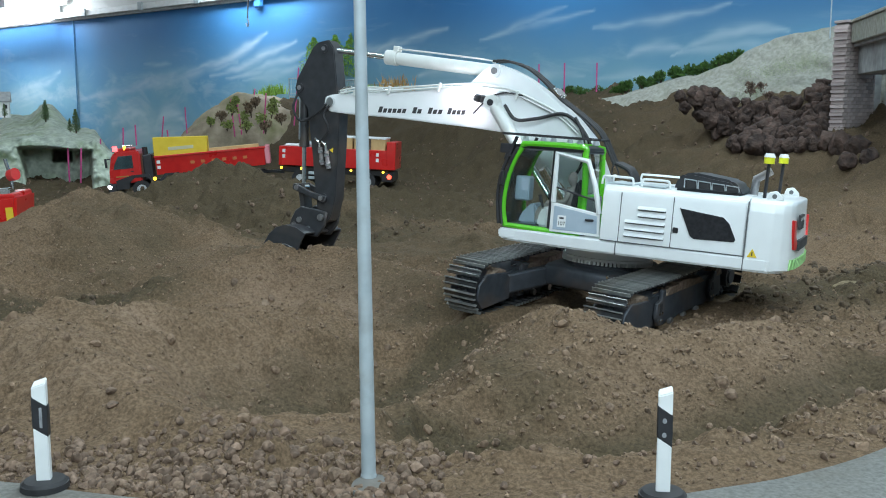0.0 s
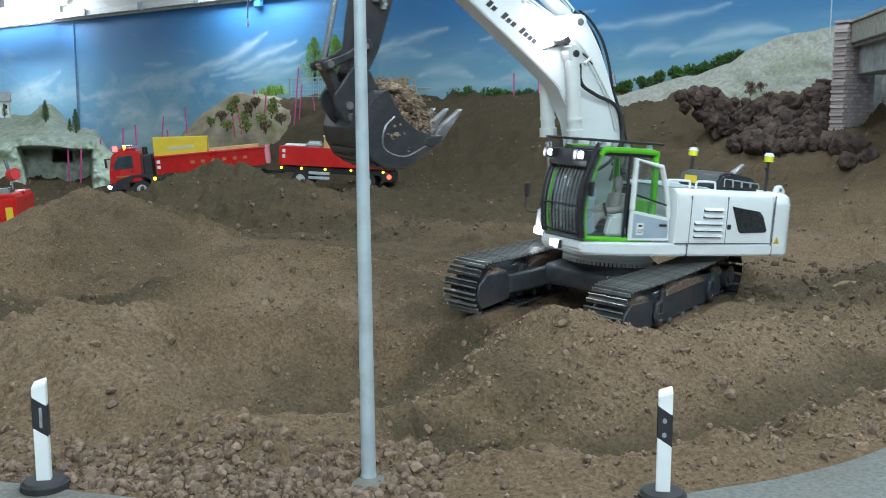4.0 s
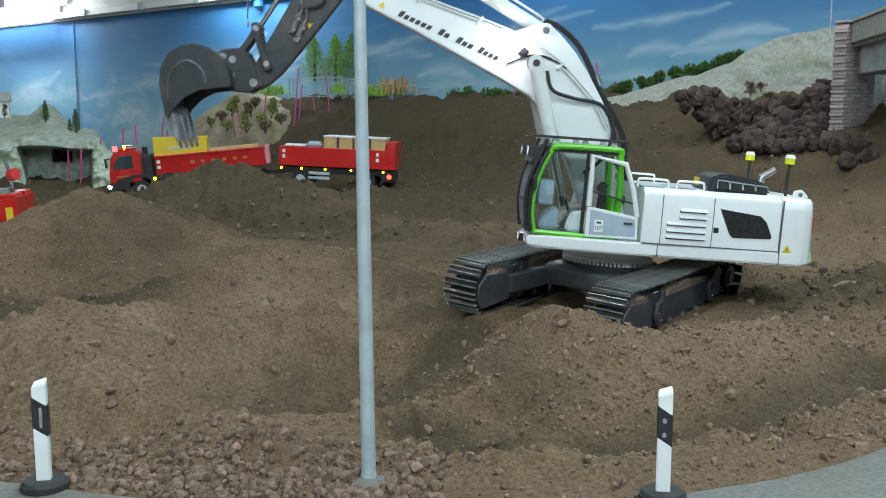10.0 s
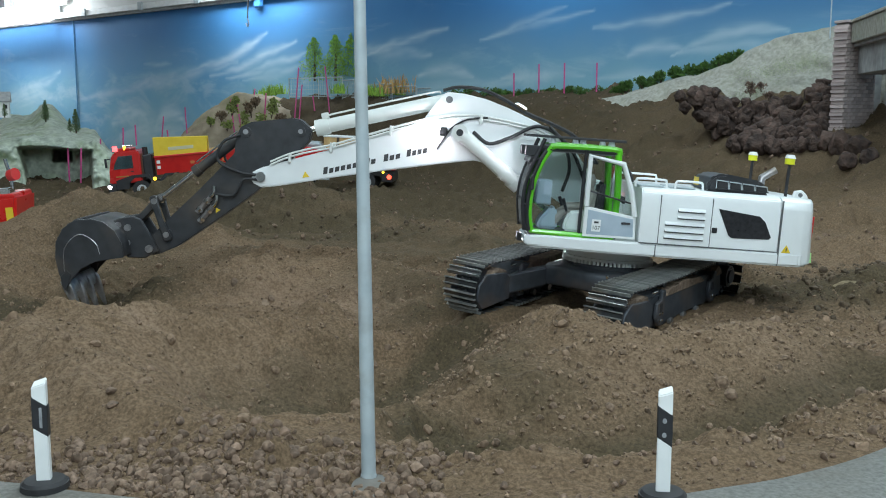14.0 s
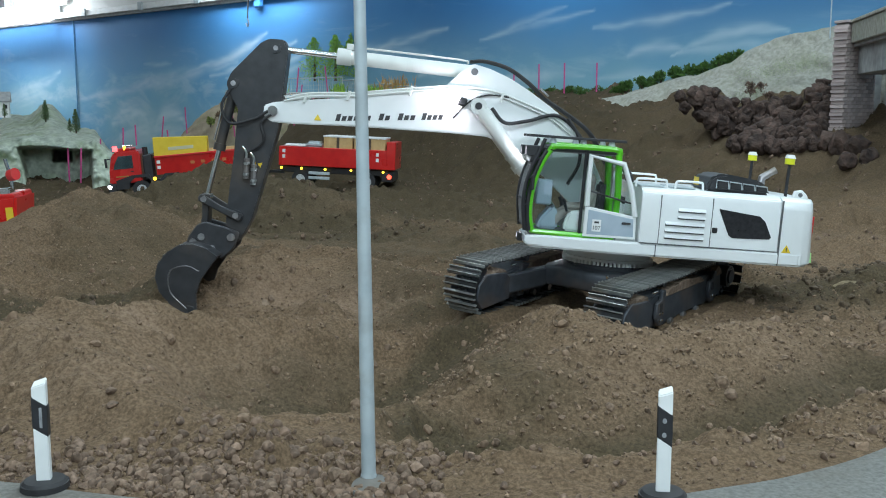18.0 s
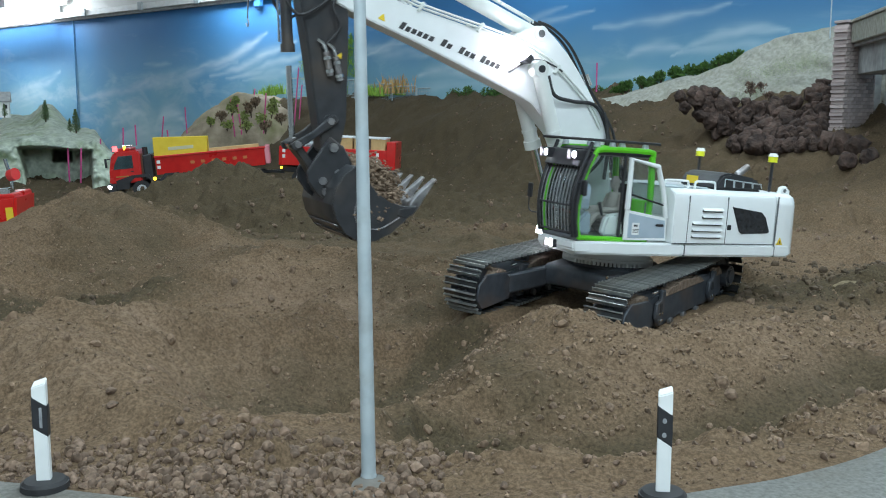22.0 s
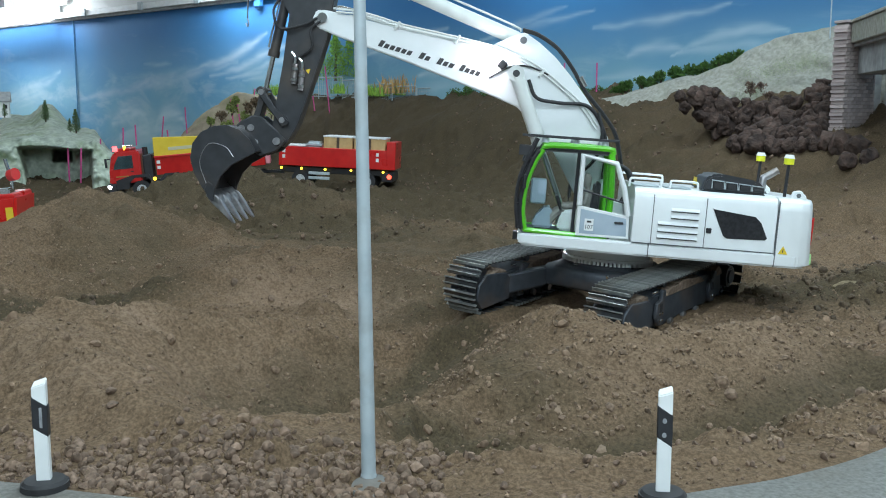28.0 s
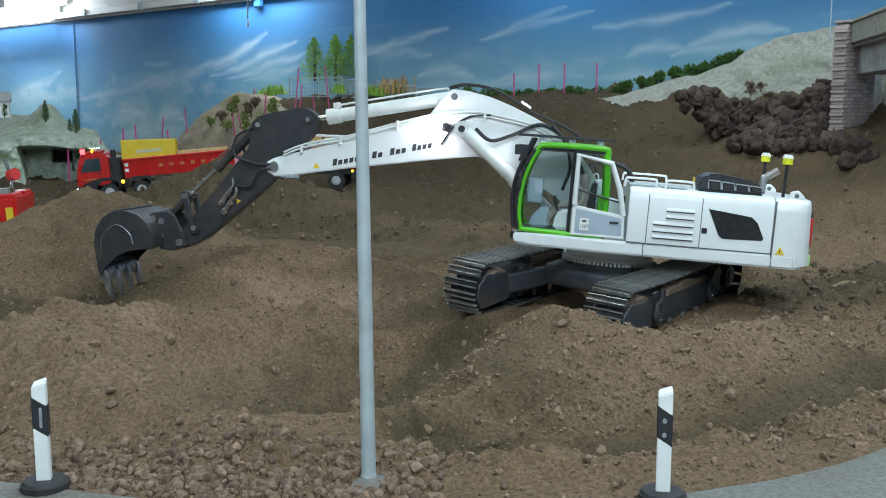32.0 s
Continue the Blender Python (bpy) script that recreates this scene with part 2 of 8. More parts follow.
def solid(pts, faces, bevel=0.0, seg=1, bm=None):
    bm = bm or bmesh.new()
    vs = [bm.verts.new(p) for p in pts]
    fs = [bm.faces.new([vs[i] for i in f]) for f in faces]
    bmesh.ops.recalc_face_normals(bm, faces=fs)
    if bevel:
        es = list({e for f in fs for e in f.edges})
        bmesh.ops.bevel(bm, geom=es, offset=bevel, segments=seg, affect="EDGES", clamp_overlap=True)
    return bm


BOX_FACES = [(0, 1, 2, 3), (4, 7, 6, 5), (0, 4, 5, 1), (1, 5, 6, 2), (2, 6, 7, 3), (3, 7, 4, 0)]


def box(x0, x1, y0, y1, z0, z1, bevel=0.0, seg=1, bm=None):
    pts = [(x0, y0, z0), (x1, y0, z0), (x1, y1, z0), (x0, y1, z0), (x0, y0, z1), (x1, y0, z1), (x1, y1, z1), (x0, y1, z1)]
    return solid(pts, BOX_FACES, bevel, seg, bm)


def prism(profile, y0, y1, bevel=0.0, seg=1, bm=None, y0b=None, y1b=None, axis="y"):
    """A profile in the x-z plane, drawn out from y0 to y1 (axis y), or in x-y out along z, or in y-z out along x."""
    n = len(profile)

    def place(a, b, c):
        return (a, c, b) if axis == "y" else ((a, b, c) if axis == "z" else (c, a, b))

    pts = [place(a, b, y0) for a, b in profile] + [place(a, b, y1) for a, b in profile]
    faces = [tuple(range(n)), tuple(range(2 * n - 1, n - 1, -1))] + [(i, (i + 1) % n, n + (i + 1) % n, n + i) for i in range(n)]
    return solid(pts, faces, bevel, seg, bm)


def tube(points, radius, sides=8, bm=None, caps=True):
    """A round bar along points; radius may be one number or one per point."""
    bm = bm or bmesh.new()
    pts = [Vector(p) for p in points]
    rad = radius if isinstance(radius, (list, tuple)) else [radius] * len(pts)
    rings, ref = [], None
    for i, p in enumerate(pts):
        d = (pts[min(i + 1, len(pts) - 1)] - pts[max(i - 1, 0)]).normalized()
        if ref is None:
            ref = d.cross(Vector((0, 0, 1)))
            if ref.length < 0.1:
                ref = d.cross(Vector((0, 1, 0)))
        u = (ref - d * ref.dot(d)).normalized()
        ref = u
        v = d.cross(u)
        rings.append([bm.verts.new(p + (u * math.cos(a) + v * math.sin(a)) * rad[i]) for a in (2 * math.pi * k / sides for k in range(sides))])
    for a, b in zip(rings, rings[1:]):
        for k in range(sides):
            bm.faces.new((a[k], a[(k + 1) % sides], b[(k + 1) % sides], b[k]))
    if caps:
        bm.faces.new(rings[0][::-1])
        bm.faces.new(rings[-1])
    return bm


def curve_points(points, steps=6):
    """A smooth line through points."""
    p = [Vector(q) for q in points]
    p = [p[0] * 2 - p[1]] + p + [p[-1] * 2 - p[-2]]
    out = []
    for i in range(1, len(p) - 2):
        for k in range(steps):
            t = k / steps
            a, b, c, d = p[i - 1], p[i], p[i + 1], p[i + 2]
            out.append(0.5 * (2 * b + (c - a) * t + (2 * a - 5 * b + 4 * c - d) * t * t + (3 * b - a - 3 * c + d) * t ** 3))
    out.append(p[-2])
    return out


def disc(centre, axis, r, thick, sides=20, r2=None, bm=None):
    c, a = Vector(centre), Vector(axis).normalized()
    return tube([c - a * thick / 2, c + a * thick / 2], [r, r if r2 is None else r2], sides, bm)


def lettering(name, text, size, material, parent, m, label=""):
    cu = bpy.data.curves.new(name, "FONT")
    cu.body, cu.size, cu.extrude, cu.align_x = text, size * CM, 0.0001, "CENTER"
    tmp = bpy.data.objects.new(name, cu)
    scene.collection.objects.link(tmp)
    me = bpy.data.meshes.new_from_object(tmp.evaluated_get(bpy.context.evaluated_depsgraph_get()))
    bpy.data.objects.remove(tmp)
    me.materials.clear()
    me.materials.append(material)
    ob = new(name, me)
    ob.parent, ob.matrix_basis = parent, m
    if label:
        ob["label"] = label
    return ob


# ---------------------------------------------------------------- the lie of the land (centimetres)
WALL_A, WALL_B = Vector((-380, 835)), Vector((173, 383))
WALL_DIR = (WALL_B - WALL_A).normalized()
WALL_IN = Vector((WALL_DIR.y, -WALL_DIR.x))
if WALL_IN.y > 0:
    WALL_IN = -WALL_IN
RING = Vector((23.67, 138.46, 9.23))
# crest lines of the heaps: slope of the sides, rounding of the crest, points (x, y, height)
HEAPS = [
    (0.58, 0.8, ((-70, 104, 3.4), (-56, 100, 5.6), (-44, 103, 7.2), (-35.4, 109, 9.6), (-27.5, 114, 6.6), (-20, 119, 4.0), (-15, 124, 1.4))),
    (0.50, 1.0, ((-44, 103, 7.0), (-31, 87.5, 6.2), (-22, 79, 4.4), (-15, 75, 3.4))),
    (0.50, 1.5, ((-43, 142, 3.2), (-36, 148, 5.0), (-26.7, 160, 7.0), (-13, 155, 6.0), (0, 150, 5.6), (7, 146, 3.6))),
    (0.62, 1.5, ((12, 117, 5.4), (14.5, 112, 6.2), (18.6, 107, 6.0), (25, 105, 5.6), (33, 106.5, 6.9), (38.7, 107, 7.0), (43.5, 103, 5.0), (47, 99, 2.6))),
]
FAR_HEAPS = [
    (0.46, 3.0, ((-69, 190, 13.2), (-60, 188, 9.6), (-47, 183, 5.6), (-27, 161, 6.4))),
    (0.40, 4.0, ((-69, 190, 13.0), (-80, 168, 9.6), (-94, 148, 7.0))),
    (0.46, 4.0, ((-80, 262, 3.0), (-70, 264, 8.6), (-60, 266, 14.2), (-42, 256, 10.4), (-30, 246, 7.6), (-18, 240, 3.4))),
    (0.35, 4.0, ((50, 130, 2.6), (62, 150, 4.4), (88, 166, 4.2))),
    (0.30, 5.0, ((-22, 205, 3.6), (-4, 214, 4.0), (8, 210, 3.0))),
    (0.25, 8.0, ((105, 255, 4.5), (130, 270, 5.0))),
]
# floors of the pit, the digging trough, the trench and the valleys, in the same way
HOLLOWS = [
    (0.70, 0.6, ((3, 126, 0.2), (0, 121, -2.2), (-5.5, 113, -5.0), (-11, 104, -7.4), (-14.5, 101, -7.8))),
    (0.62, 6.0, ((-42, 141, 3.7), (-26, 141, 0.8), (-12, 140, 0.0), (-5, 131, -0.8))),
    (0.72, 1.0, ((2, 88, -3.0), (5, 86, -4.8), (11, 85, -4.4), (24, 89.5, -3.6), (35, 95, -1.8), (45, 100, -0.2))),
    (0.55, 5.0, ((-84, 138, -0.6), (-62, 148, 0.0), (-50, 158, 1.4))),
    (0.60, 5.0, ((-46, 226, 1.0), (-30, 228, 0.4), (-20, 230, 1.2))),
    (0.40, 4.0, ((47, 148, 1.4), (62, 160, 1.4))),
]
# moist ground, and shade painted on the dug pocket, pit and turned-away flanks
DAMP_SHADE = [
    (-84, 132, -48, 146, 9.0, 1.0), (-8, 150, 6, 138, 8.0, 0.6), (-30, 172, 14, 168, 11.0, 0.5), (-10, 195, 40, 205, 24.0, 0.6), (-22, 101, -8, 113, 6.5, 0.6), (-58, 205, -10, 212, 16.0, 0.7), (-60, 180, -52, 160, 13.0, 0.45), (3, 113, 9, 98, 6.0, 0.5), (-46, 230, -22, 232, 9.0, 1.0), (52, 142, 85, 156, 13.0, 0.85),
    # trench, pit floor and valleys, moist and with their shade painted in: from x, y to x, y, reach, amount
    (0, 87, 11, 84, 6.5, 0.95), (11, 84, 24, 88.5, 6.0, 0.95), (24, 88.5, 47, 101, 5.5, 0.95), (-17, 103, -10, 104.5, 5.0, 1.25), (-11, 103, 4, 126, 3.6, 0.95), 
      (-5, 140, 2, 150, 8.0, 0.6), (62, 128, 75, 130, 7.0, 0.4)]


def lattice(ix, iy, seed):
    h = (ix.astype(np.int64) * 374761393 + iy.astype(np.int64) * 668265263 + seed * 974634777) & 0xFFFFFFFF
    h = ((h ^ (h >> 13)) * 1274126177) & 0xFFFFFFFF
    return ((h ^ (h >> 16)) & 0xFFFF) / 65535.0


def value_noise(x, y, seed):
    x0, y0 = np.floor(x), np.floor(y)
    fx, fy = x - x0, y - y0
    fx, fy = fx * fx * (3 - 2 * fx), fy * fy * (3 - 2 * fy)
    a, b = lattice(x0, y0, seed), lattice(x0 + 1, y0, seed)
    c, d = lattice(x0, y0 + 1, seed), lattice(x0 + 1, y0 + 1, seed)
    return (a * (1 - fx) + b * fx) * (1 - fy) + (c * (1 - fx) + d * fx) * fy - 0.5


def step01(v, lo, hi):
    t = np.clip((v - lo) / (hi - lo), 0, 1)
    return t * t * (3 - 2 * t)


def step_soft(u):
    return np.where(u < 0.25, 2.0 * u * u, u - 0.125)


def road_edge(x):
    return 63.4 + np.where(x > 0, 0.0098, 0.005) * x * x


def side_slope(x, y, x0, y0, z0, x1, y1, z1, slope, soft):
    """Height on the sides of a straight crest or valley floor that runs from one point to another."""
    dx, dy = x1 - x0, y1 - y0
    t = np.clip(((x - x0) * dx + (y - y0) * dy) / (dx * dx + dy * dy), 0, 1)
    d = np.hypot(x - x0 - t * dx, y - y0 - t * dy)
    return z0 + t * (z1 - z0) + slope * (np.sqrt(d * d + soft * soft) - soft)


def land(x, y, rough=1.0):
    """Height of the ground at x, y."""
    x, y = np.asarray(x, float), np.asarray(y, float)
    wx = x + 3.2 * value_noise(x / 9, y / 9, 3) + 1.2 * value_noise(x / 3.4, y / 3.4, 13)
    wy = y + 3.2 * value_noise(x / 9, y / 9, 4) + 1.2 * value_noise(x / 3.4, y / 3.4, 14)
    z = 2.6 - 4.3 * step01(y, 185, 290) - 3.2 * np.exp(-((x + 58) / 26) ** 2 - ((y - 134) / 18) ** 2)
    for slope, soft, line in HEAPS + FAR_HEAPS:
        best = np.full_like(z, -1e3)
        for (x0, y0, z0), (x1, y1, z1) in zip(line, line[1:]):
            best = np.maximum(best, side_slope(wx, wy, x0, y0, z0, x1, y1, z1, -slope, soft))
        z = 0.5 * (z + best + np.sqrt((z - best) ** 2 + 1.2))
    for slope, soft, line in HOLLOWS:
        best = np.full_like(z, 1e3)
        for (x0, y0, z0), (x1, y1, z1) in zip(line, line[1:]):
            best = np.minimum(best, side_slope(wx, wy, x0, y0, z0, x1, y1, z1, slope, soft))
        z = 0.5 * (z + best - np.sqrt((z - best) ** 2 + 0.6))
    s = (x - WALL_A.x) * WALL_IN.x + (y - WALL_A.y) * WALL_IN.y
    width = 82 + 0.62 * np.clip(x + 10, 0, 200)
    bank = 39 * (1 - step01(s + 10 * value_noise(x / 40, y / 40, 8), 2, width)) * step01(x, -190, -115)
    z = z + bank
    far = step01(y, 90, 300)
    loose = 0.35 + 0.65 * step01(value_noise(x / 17, y / 17, 15) + 0.6 * value_noise(x / 6, y / 6, 16), -0.15, 0.22)
    z = z + rough * ((0.5 + 2.0 * far) * 1.5 * value_noise(x / 19, y / 19, 1) + (0.8 + 1.2 * far) * 1.0 * value_noise(x / 7.3, y / 7.3, 2))
    # rounded lumps with creases between them, in three sizes, and fine crumbs
    for size, height, seed in ((5.2, 1.7, 51), (2.3, 1.0, 52), (1.15, 0.62, 53)):
        ex, ey = x + 0.35 * size * value_noise(x / size * 1.7, y / size * 1.7, seed + 20), y + 0.35 * size * value_noise(x / size * 1.7, y / size * 1.7, seed + 30)
        lump = np.abs(value_noise(ex / size, ey / size, seed)) + np.abs(value_noise(ey / size * 0.9 + 7, ex / size * 0.9, seed + 10))
        z = z + rough * loose * height * (0.7 - 1.4 * lump) * (1 + 0.8 * far)
    for size, height, seed in ((13.0, 4.2, 61), (6.5, 2.4, 62)):
        lump = np.abs(value_noise(x / size, y / size, seed)) + np.abs(value_noise(y / size * 0.9 + 3, x / size * 0.9, seed + 10))
        z = z + rough * step01(y, 215, 290) * height * (0.45 - 0.9 * lump)
    z = z + rough * (0.24 * value_noise(0.8 * x / 0.9 + 0.6 * y / 0.9, 0.8 * y / 0.9 - 0.6 * x / 0.9, 6) + 0.10 * value_noise(x / 0.5, y / 0.5, 7))
    # churned earth beside the tracks
    churn = np.exp(-((x - 64) / 24) ** 2 - ((y - 148) / 20) ** 2)
    z = z + rough * churn * (3.0 * np.abs(value_noise(x / 6.3, y / 6.3, 65)) + 2.4 * np.abs(value_noise(x / 3.1, y / 3.1, 66)) - 0.6)
    # rills that run down into the pit
    turn, reach = np.arctan2(y - 100, x + 13), np.hypot(x + 13, y - 100)
    rill = np.abs(value_noise(turn * 7, reach / 26, 55)) + 0.6 * np.abs(value_noise(turn * 15, reach / 14, 56))
    z = z + rough * 1.5 * (0.28 - rill) * step01(reach, 5, 14) * (1 - step01(reach, 24, 34)) * step01(y, 86, 96)
    # the tracks have pressed their own bed
    bed = RING.z - 6.9 - 0.073 * (x - RING.x) - 0.015 * (y - RING.y)
    ca, sa = math.cos(radians(52)), math.sin(radians(52))
    f, l = -(x - RING.x) * ca - (y - RING.y) * sa, (x - RING.x) * sa - (y - RING.y) * ca
    bed = bed - 0.087 * f
    bed = bed - 1.6 * (1 - step01(np.abs(l), 6.5, 8.5))
    on = (1 - step01(np.abs(f), 18, 22)) * (1 - step01(np.abs(l), 13, 16))
    z = z * (1 - on) + np.minimum(z, bed + 0.6 + 0.5 * value_noise(x / 3, y / 3, 9)) * on
    # level strip along the road
    e = road_edge(x)
    k = step01(y - e, 0.0, 9.0)
    z = (2.75 + rough * 0.5 * value_noise(x / 1.4, y / 1.4, 11)) * (1 - k) + z * k
    return z


# how far the soil darkens, for moisture and for painted shade together
def damp_shade(x, y):
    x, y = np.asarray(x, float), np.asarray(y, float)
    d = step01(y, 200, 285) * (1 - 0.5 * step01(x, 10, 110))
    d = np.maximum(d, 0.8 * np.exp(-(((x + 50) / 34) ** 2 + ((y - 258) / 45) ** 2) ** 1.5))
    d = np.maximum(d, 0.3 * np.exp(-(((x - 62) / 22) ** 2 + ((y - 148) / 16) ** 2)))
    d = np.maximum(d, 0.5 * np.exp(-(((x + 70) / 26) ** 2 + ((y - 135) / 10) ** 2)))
    for x0, y0, x1, y1, r, amount in DAMP_SHADE:
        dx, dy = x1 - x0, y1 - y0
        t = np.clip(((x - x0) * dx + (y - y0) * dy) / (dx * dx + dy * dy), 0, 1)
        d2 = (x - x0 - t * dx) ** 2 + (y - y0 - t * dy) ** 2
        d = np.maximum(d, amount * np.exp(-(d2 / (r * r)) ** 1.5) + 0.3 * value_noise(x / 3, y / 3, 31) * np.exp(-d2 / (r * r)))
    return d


def sheet(name, verts, quads, material, kind, label, category=""):
    me = bpy.data.meshes.new(name)
    nv, nq = len(verts), len(quads)
    me.vertices.add(nv)
    me.vertices.foreach_set("co", (np.asarray(verts) * CM).ravel())
    me.loops.add(nq * 4)
    me.loops.foreach_set("vertex_index", np.asarray(quads).ravel())
    me.polygons.add(nq)
    me.polygons.foreach_set("loop_start", np.arange(nq) * 4)
    me.polygons.foreach_set("use_smooth", np.ones(nq, bool))
    me.update(calc_edges=True)
    me.materials.append(material)
    return tagged(new(name, me), label, category, "", kind)


def grid_quads(rows, cols):
    i = np.arange((rows - 1) * (cols - 1))
    a = i // (cols - 1) * cols + i % (cols - 1)
    return np.stack([a, a + 1, a + cols + 1, a + cols], 1)


ROWS, COLS = 760, 700
gy = 56 * (900 / 56) ** (np.arange(ROWS) / (ROWS - 1))
gt = np.linspace(-0.80, 0.80, COLS)
GX, GY = gy[:, None] * gt[None, :] * (1 + 30 / gy[:, None]) , np.repeat(gy[:, None], COLS, 1)
GZ = land(GX, GY)
ground = sheet("ground", np.stack([GX, GY, GZ], -1).reshape(-1, 3), grid_quads(ROWS, COLS), SOIL, "structure",
               "brown earth with mounds, a dug pit and a rising bank", "ground")
# paler dry soil, with light on crests and slopes painted in for relief
pale_patch = ground.data.attributes.new("pale", "FLOAT", "POINT")
patch = np.zeros_like(GX)
for cx, cy, r0, amount in ((-24, 143, 8, 0.7), (-14, 143, 7, 0.6), (-35, 109, 3.5, 0.8), (-44, 102, 4, 0.4), (36, 108, 9, 0.4), (-32, 88, 6, 0.4), (-30, 103, 8, 0.35), (-40, 98, 8, 0.4), (-22, 110, 6, 0.3), (22, 101, 7, 0.3)):
    patch = np.maximum(patch, amount * np.exp(-((GX - cx) ** 2 + (GY - cy) ** 2) / (r0 * r0)))
pale_patch.data.foreach_set("value", patch.ravel())
damp_shade_map = ground.data.attributes.new("damp_shade", "FLOAT", "POINT")
damp_shade_map.data.foreach_set("value", damp_shade(GX, GY).ravel())

# the small road along the earthworks, and the hall floor behind it
rx = np.linspace(-150, 150, 121)
ry = road_edge(rx) + 0.7 * value_noise(rx / 3.0, rx * 0, 21)
rv = np.concatenate([np.stack([rx, ry, rx * 0 + 2.1], -1), np.stack([rx, ry, rx * 0 + 3.0], -1), np.stack([rx, rx * 0 + 30, rx * 0 + 3.05], -1),
                     np.stack([rx, rx * 0 + 30, rx * 0 - 1], -1)])
sheet("road", rv, grid_quads(4, 121)[:, ::-1], ASPHALT, "structure", "grey asphalt model road with a crumbling edge", "road")
tagged(mesh_ob("floor", box(-600, 600, -320, 56, -14, -4), FLOOR_GREY, smooth=0), "grey concrete hall floor", "floor", "", "structure")

# hall shell
AX = Vector((*WALL_DIR, 0))


def wall_frame(u, v, z):
    """u along the painted wall from its far end, v out from it, z up."""
    p = WALL_A + WALL_DIR * u + WALL_IN * v
    return (p.x, p.y, z)


MURAL_U0, MURAL_U1 = -140, 1000


def mural_material():
    """Painted sky: deep blue with wisps of cloud and pale peaks low down."""
    m = bpy.data.materials.new("painted_sky")
    nt, nodes, links, bsdf = nodes_of(m)
    tc = nodes.new("ShaderNodeTexCoord")
    sep = nodes.new("ShaderNodeSeparateXYZ")
    links.new(tc.outputs["Object"], sep.inputs[0])

    def noise_at(sx, sy, scale, detail=5.0, rough=0.55, turn=0.0, warp=0.0):
        mp = nodes.new("ShaderNodeMapping")
        mp.inputs["Scale"].default_value = (sx, 1, sy)
        mp.inputs["Rotation"].default_value = (0, turn, 0)
        links.new(tc.outputs["Object"], mp.inputs["Vector"])
        n = nodes.new("ShaderNodeTexNoise")
        n.inputs["Scale"].default_value, n.inputs["Detail"].default_value = scale, detail
        n.inputs["Roughness"].default_value, n.inputs["Distortion"].default_value = rough, warp
        links.new(mp.outputs[0], n.inputs["Vector"])
        return n.outputs["Fac"]

    def rng(v, a, b, c=0.0, d=1.0):
        r = nodes.new("ShaderNodeMapRange")
        r.interpolation_type = "SMOOTHSTEP"
        for key, val in (("From Min", a), ("From Max", b), ("To Min", c), ("To Max", d)):
            r.inputs[key].default_value = val
        links.new(v, r.inputs["Value"])
        return r.outputs["Result"]

    def math2(op, a, b):
        n = nodes.new("ShaderNodeMath")
        n.operation = op
        for k, v in enumerate((a, b)):
            if isinstance(v, float):
                n.inputs[k].default_value = v
            else:
                links.new(v, n.inputs[k])
        return n.outputs[0]

    def mix(fac, a, b):
        x = nodes.new("ShaderNodeMix")
        x.data_type = "RGBA"
        links.new(fac, x.inputs[0])
        for k, v in ((6, a), (7, b)):
            if isinstance(v, tuple):
                x.inputs[k].default_value = (*v, 1)
            else:
                links.new(v, x.inputs[k])
        return x.outputs[2]

    h = sep.outputs[2]
    sky = mix(rng(h, 0.30, 0.90), (0.25, 0.46, 0.54), (0.030, 0.155, 0.37))
    sky = mix(rng(noise_at(1, 1, 1.1), 0.35, 0.7, 0.0, 0.55), sky, (0.05, 0.245, 0.50))
    wisps = math2("MULTIPLY", rng(noise_at(0.55, 2.6, 2.4, 6, 0.6, -0.42, 1.2), 0.54, 0.74), rng(noise_at(1, 1, 1.6), 0.42, 0.62))
    sky = mix(math2("MULTIPLY", wisps, 0.2), sky, (0.52, 0.64, 0.68))
    bank = math2("MULTIPLY", rng(noise_at(0.8, 1.7, 3.0, 7, 0.62, -0.2, 0.6), 0.50, 0.66), rng(h, 0.72, 0.40))
    sky = mix(math2("MULTIPLY", bank, 0.4), sky, (0.46, 0.60, 0.64))
    att = nodes.new("ShaderNodeAttribute")
    att.attribute_name = "cloud"
    sky = mix(att.outputs["Fac"], sky, (0.60, 0.72, 0.75))
    links.new(sky, bsdf.inputs["Base Color"])
    bsdf.inputs["Roughness"].default_value = 0.75
    return m


MURAL = mural_material()
wall_pose = Matrix.Translation((WALL_A.x * CM, WALL_A.y * CM, 0)) @ Matrix.Rotation(math.atan2(WALL_DIR.y, WALL_DIR.x), 4, "Z")
STROKES_A = [  # painted brush marks: start, bend and end on the sight lines, width, strength
    (150, 176, 290, 146, 420, 108, 9, 0.6), (330, 128, 430, 104, 472, 58, 7, 0.8), (372, 136, 455, 110, 524, 72, 7, 0.8),
    (400, 140, 490, 118, 548, 88, 6, 0.7), (430, 142, 505, 128, 562, 104, 6, 0.5), (140, 176, 220, 162, 262, 150, 7, 0.5),
    (18, 172, 68, 152, 106, 128, 8, 0.6), (648, 96, 716, 70, 792, 52, 7, 0.8), (640, 84, 700, 92, 762, 96, 10, 0.6),
    (742, 138, 790, 110, 836, 142, 12, 0.8), (255, 118, 280, 118, 304, 115, 4, 0.4)]
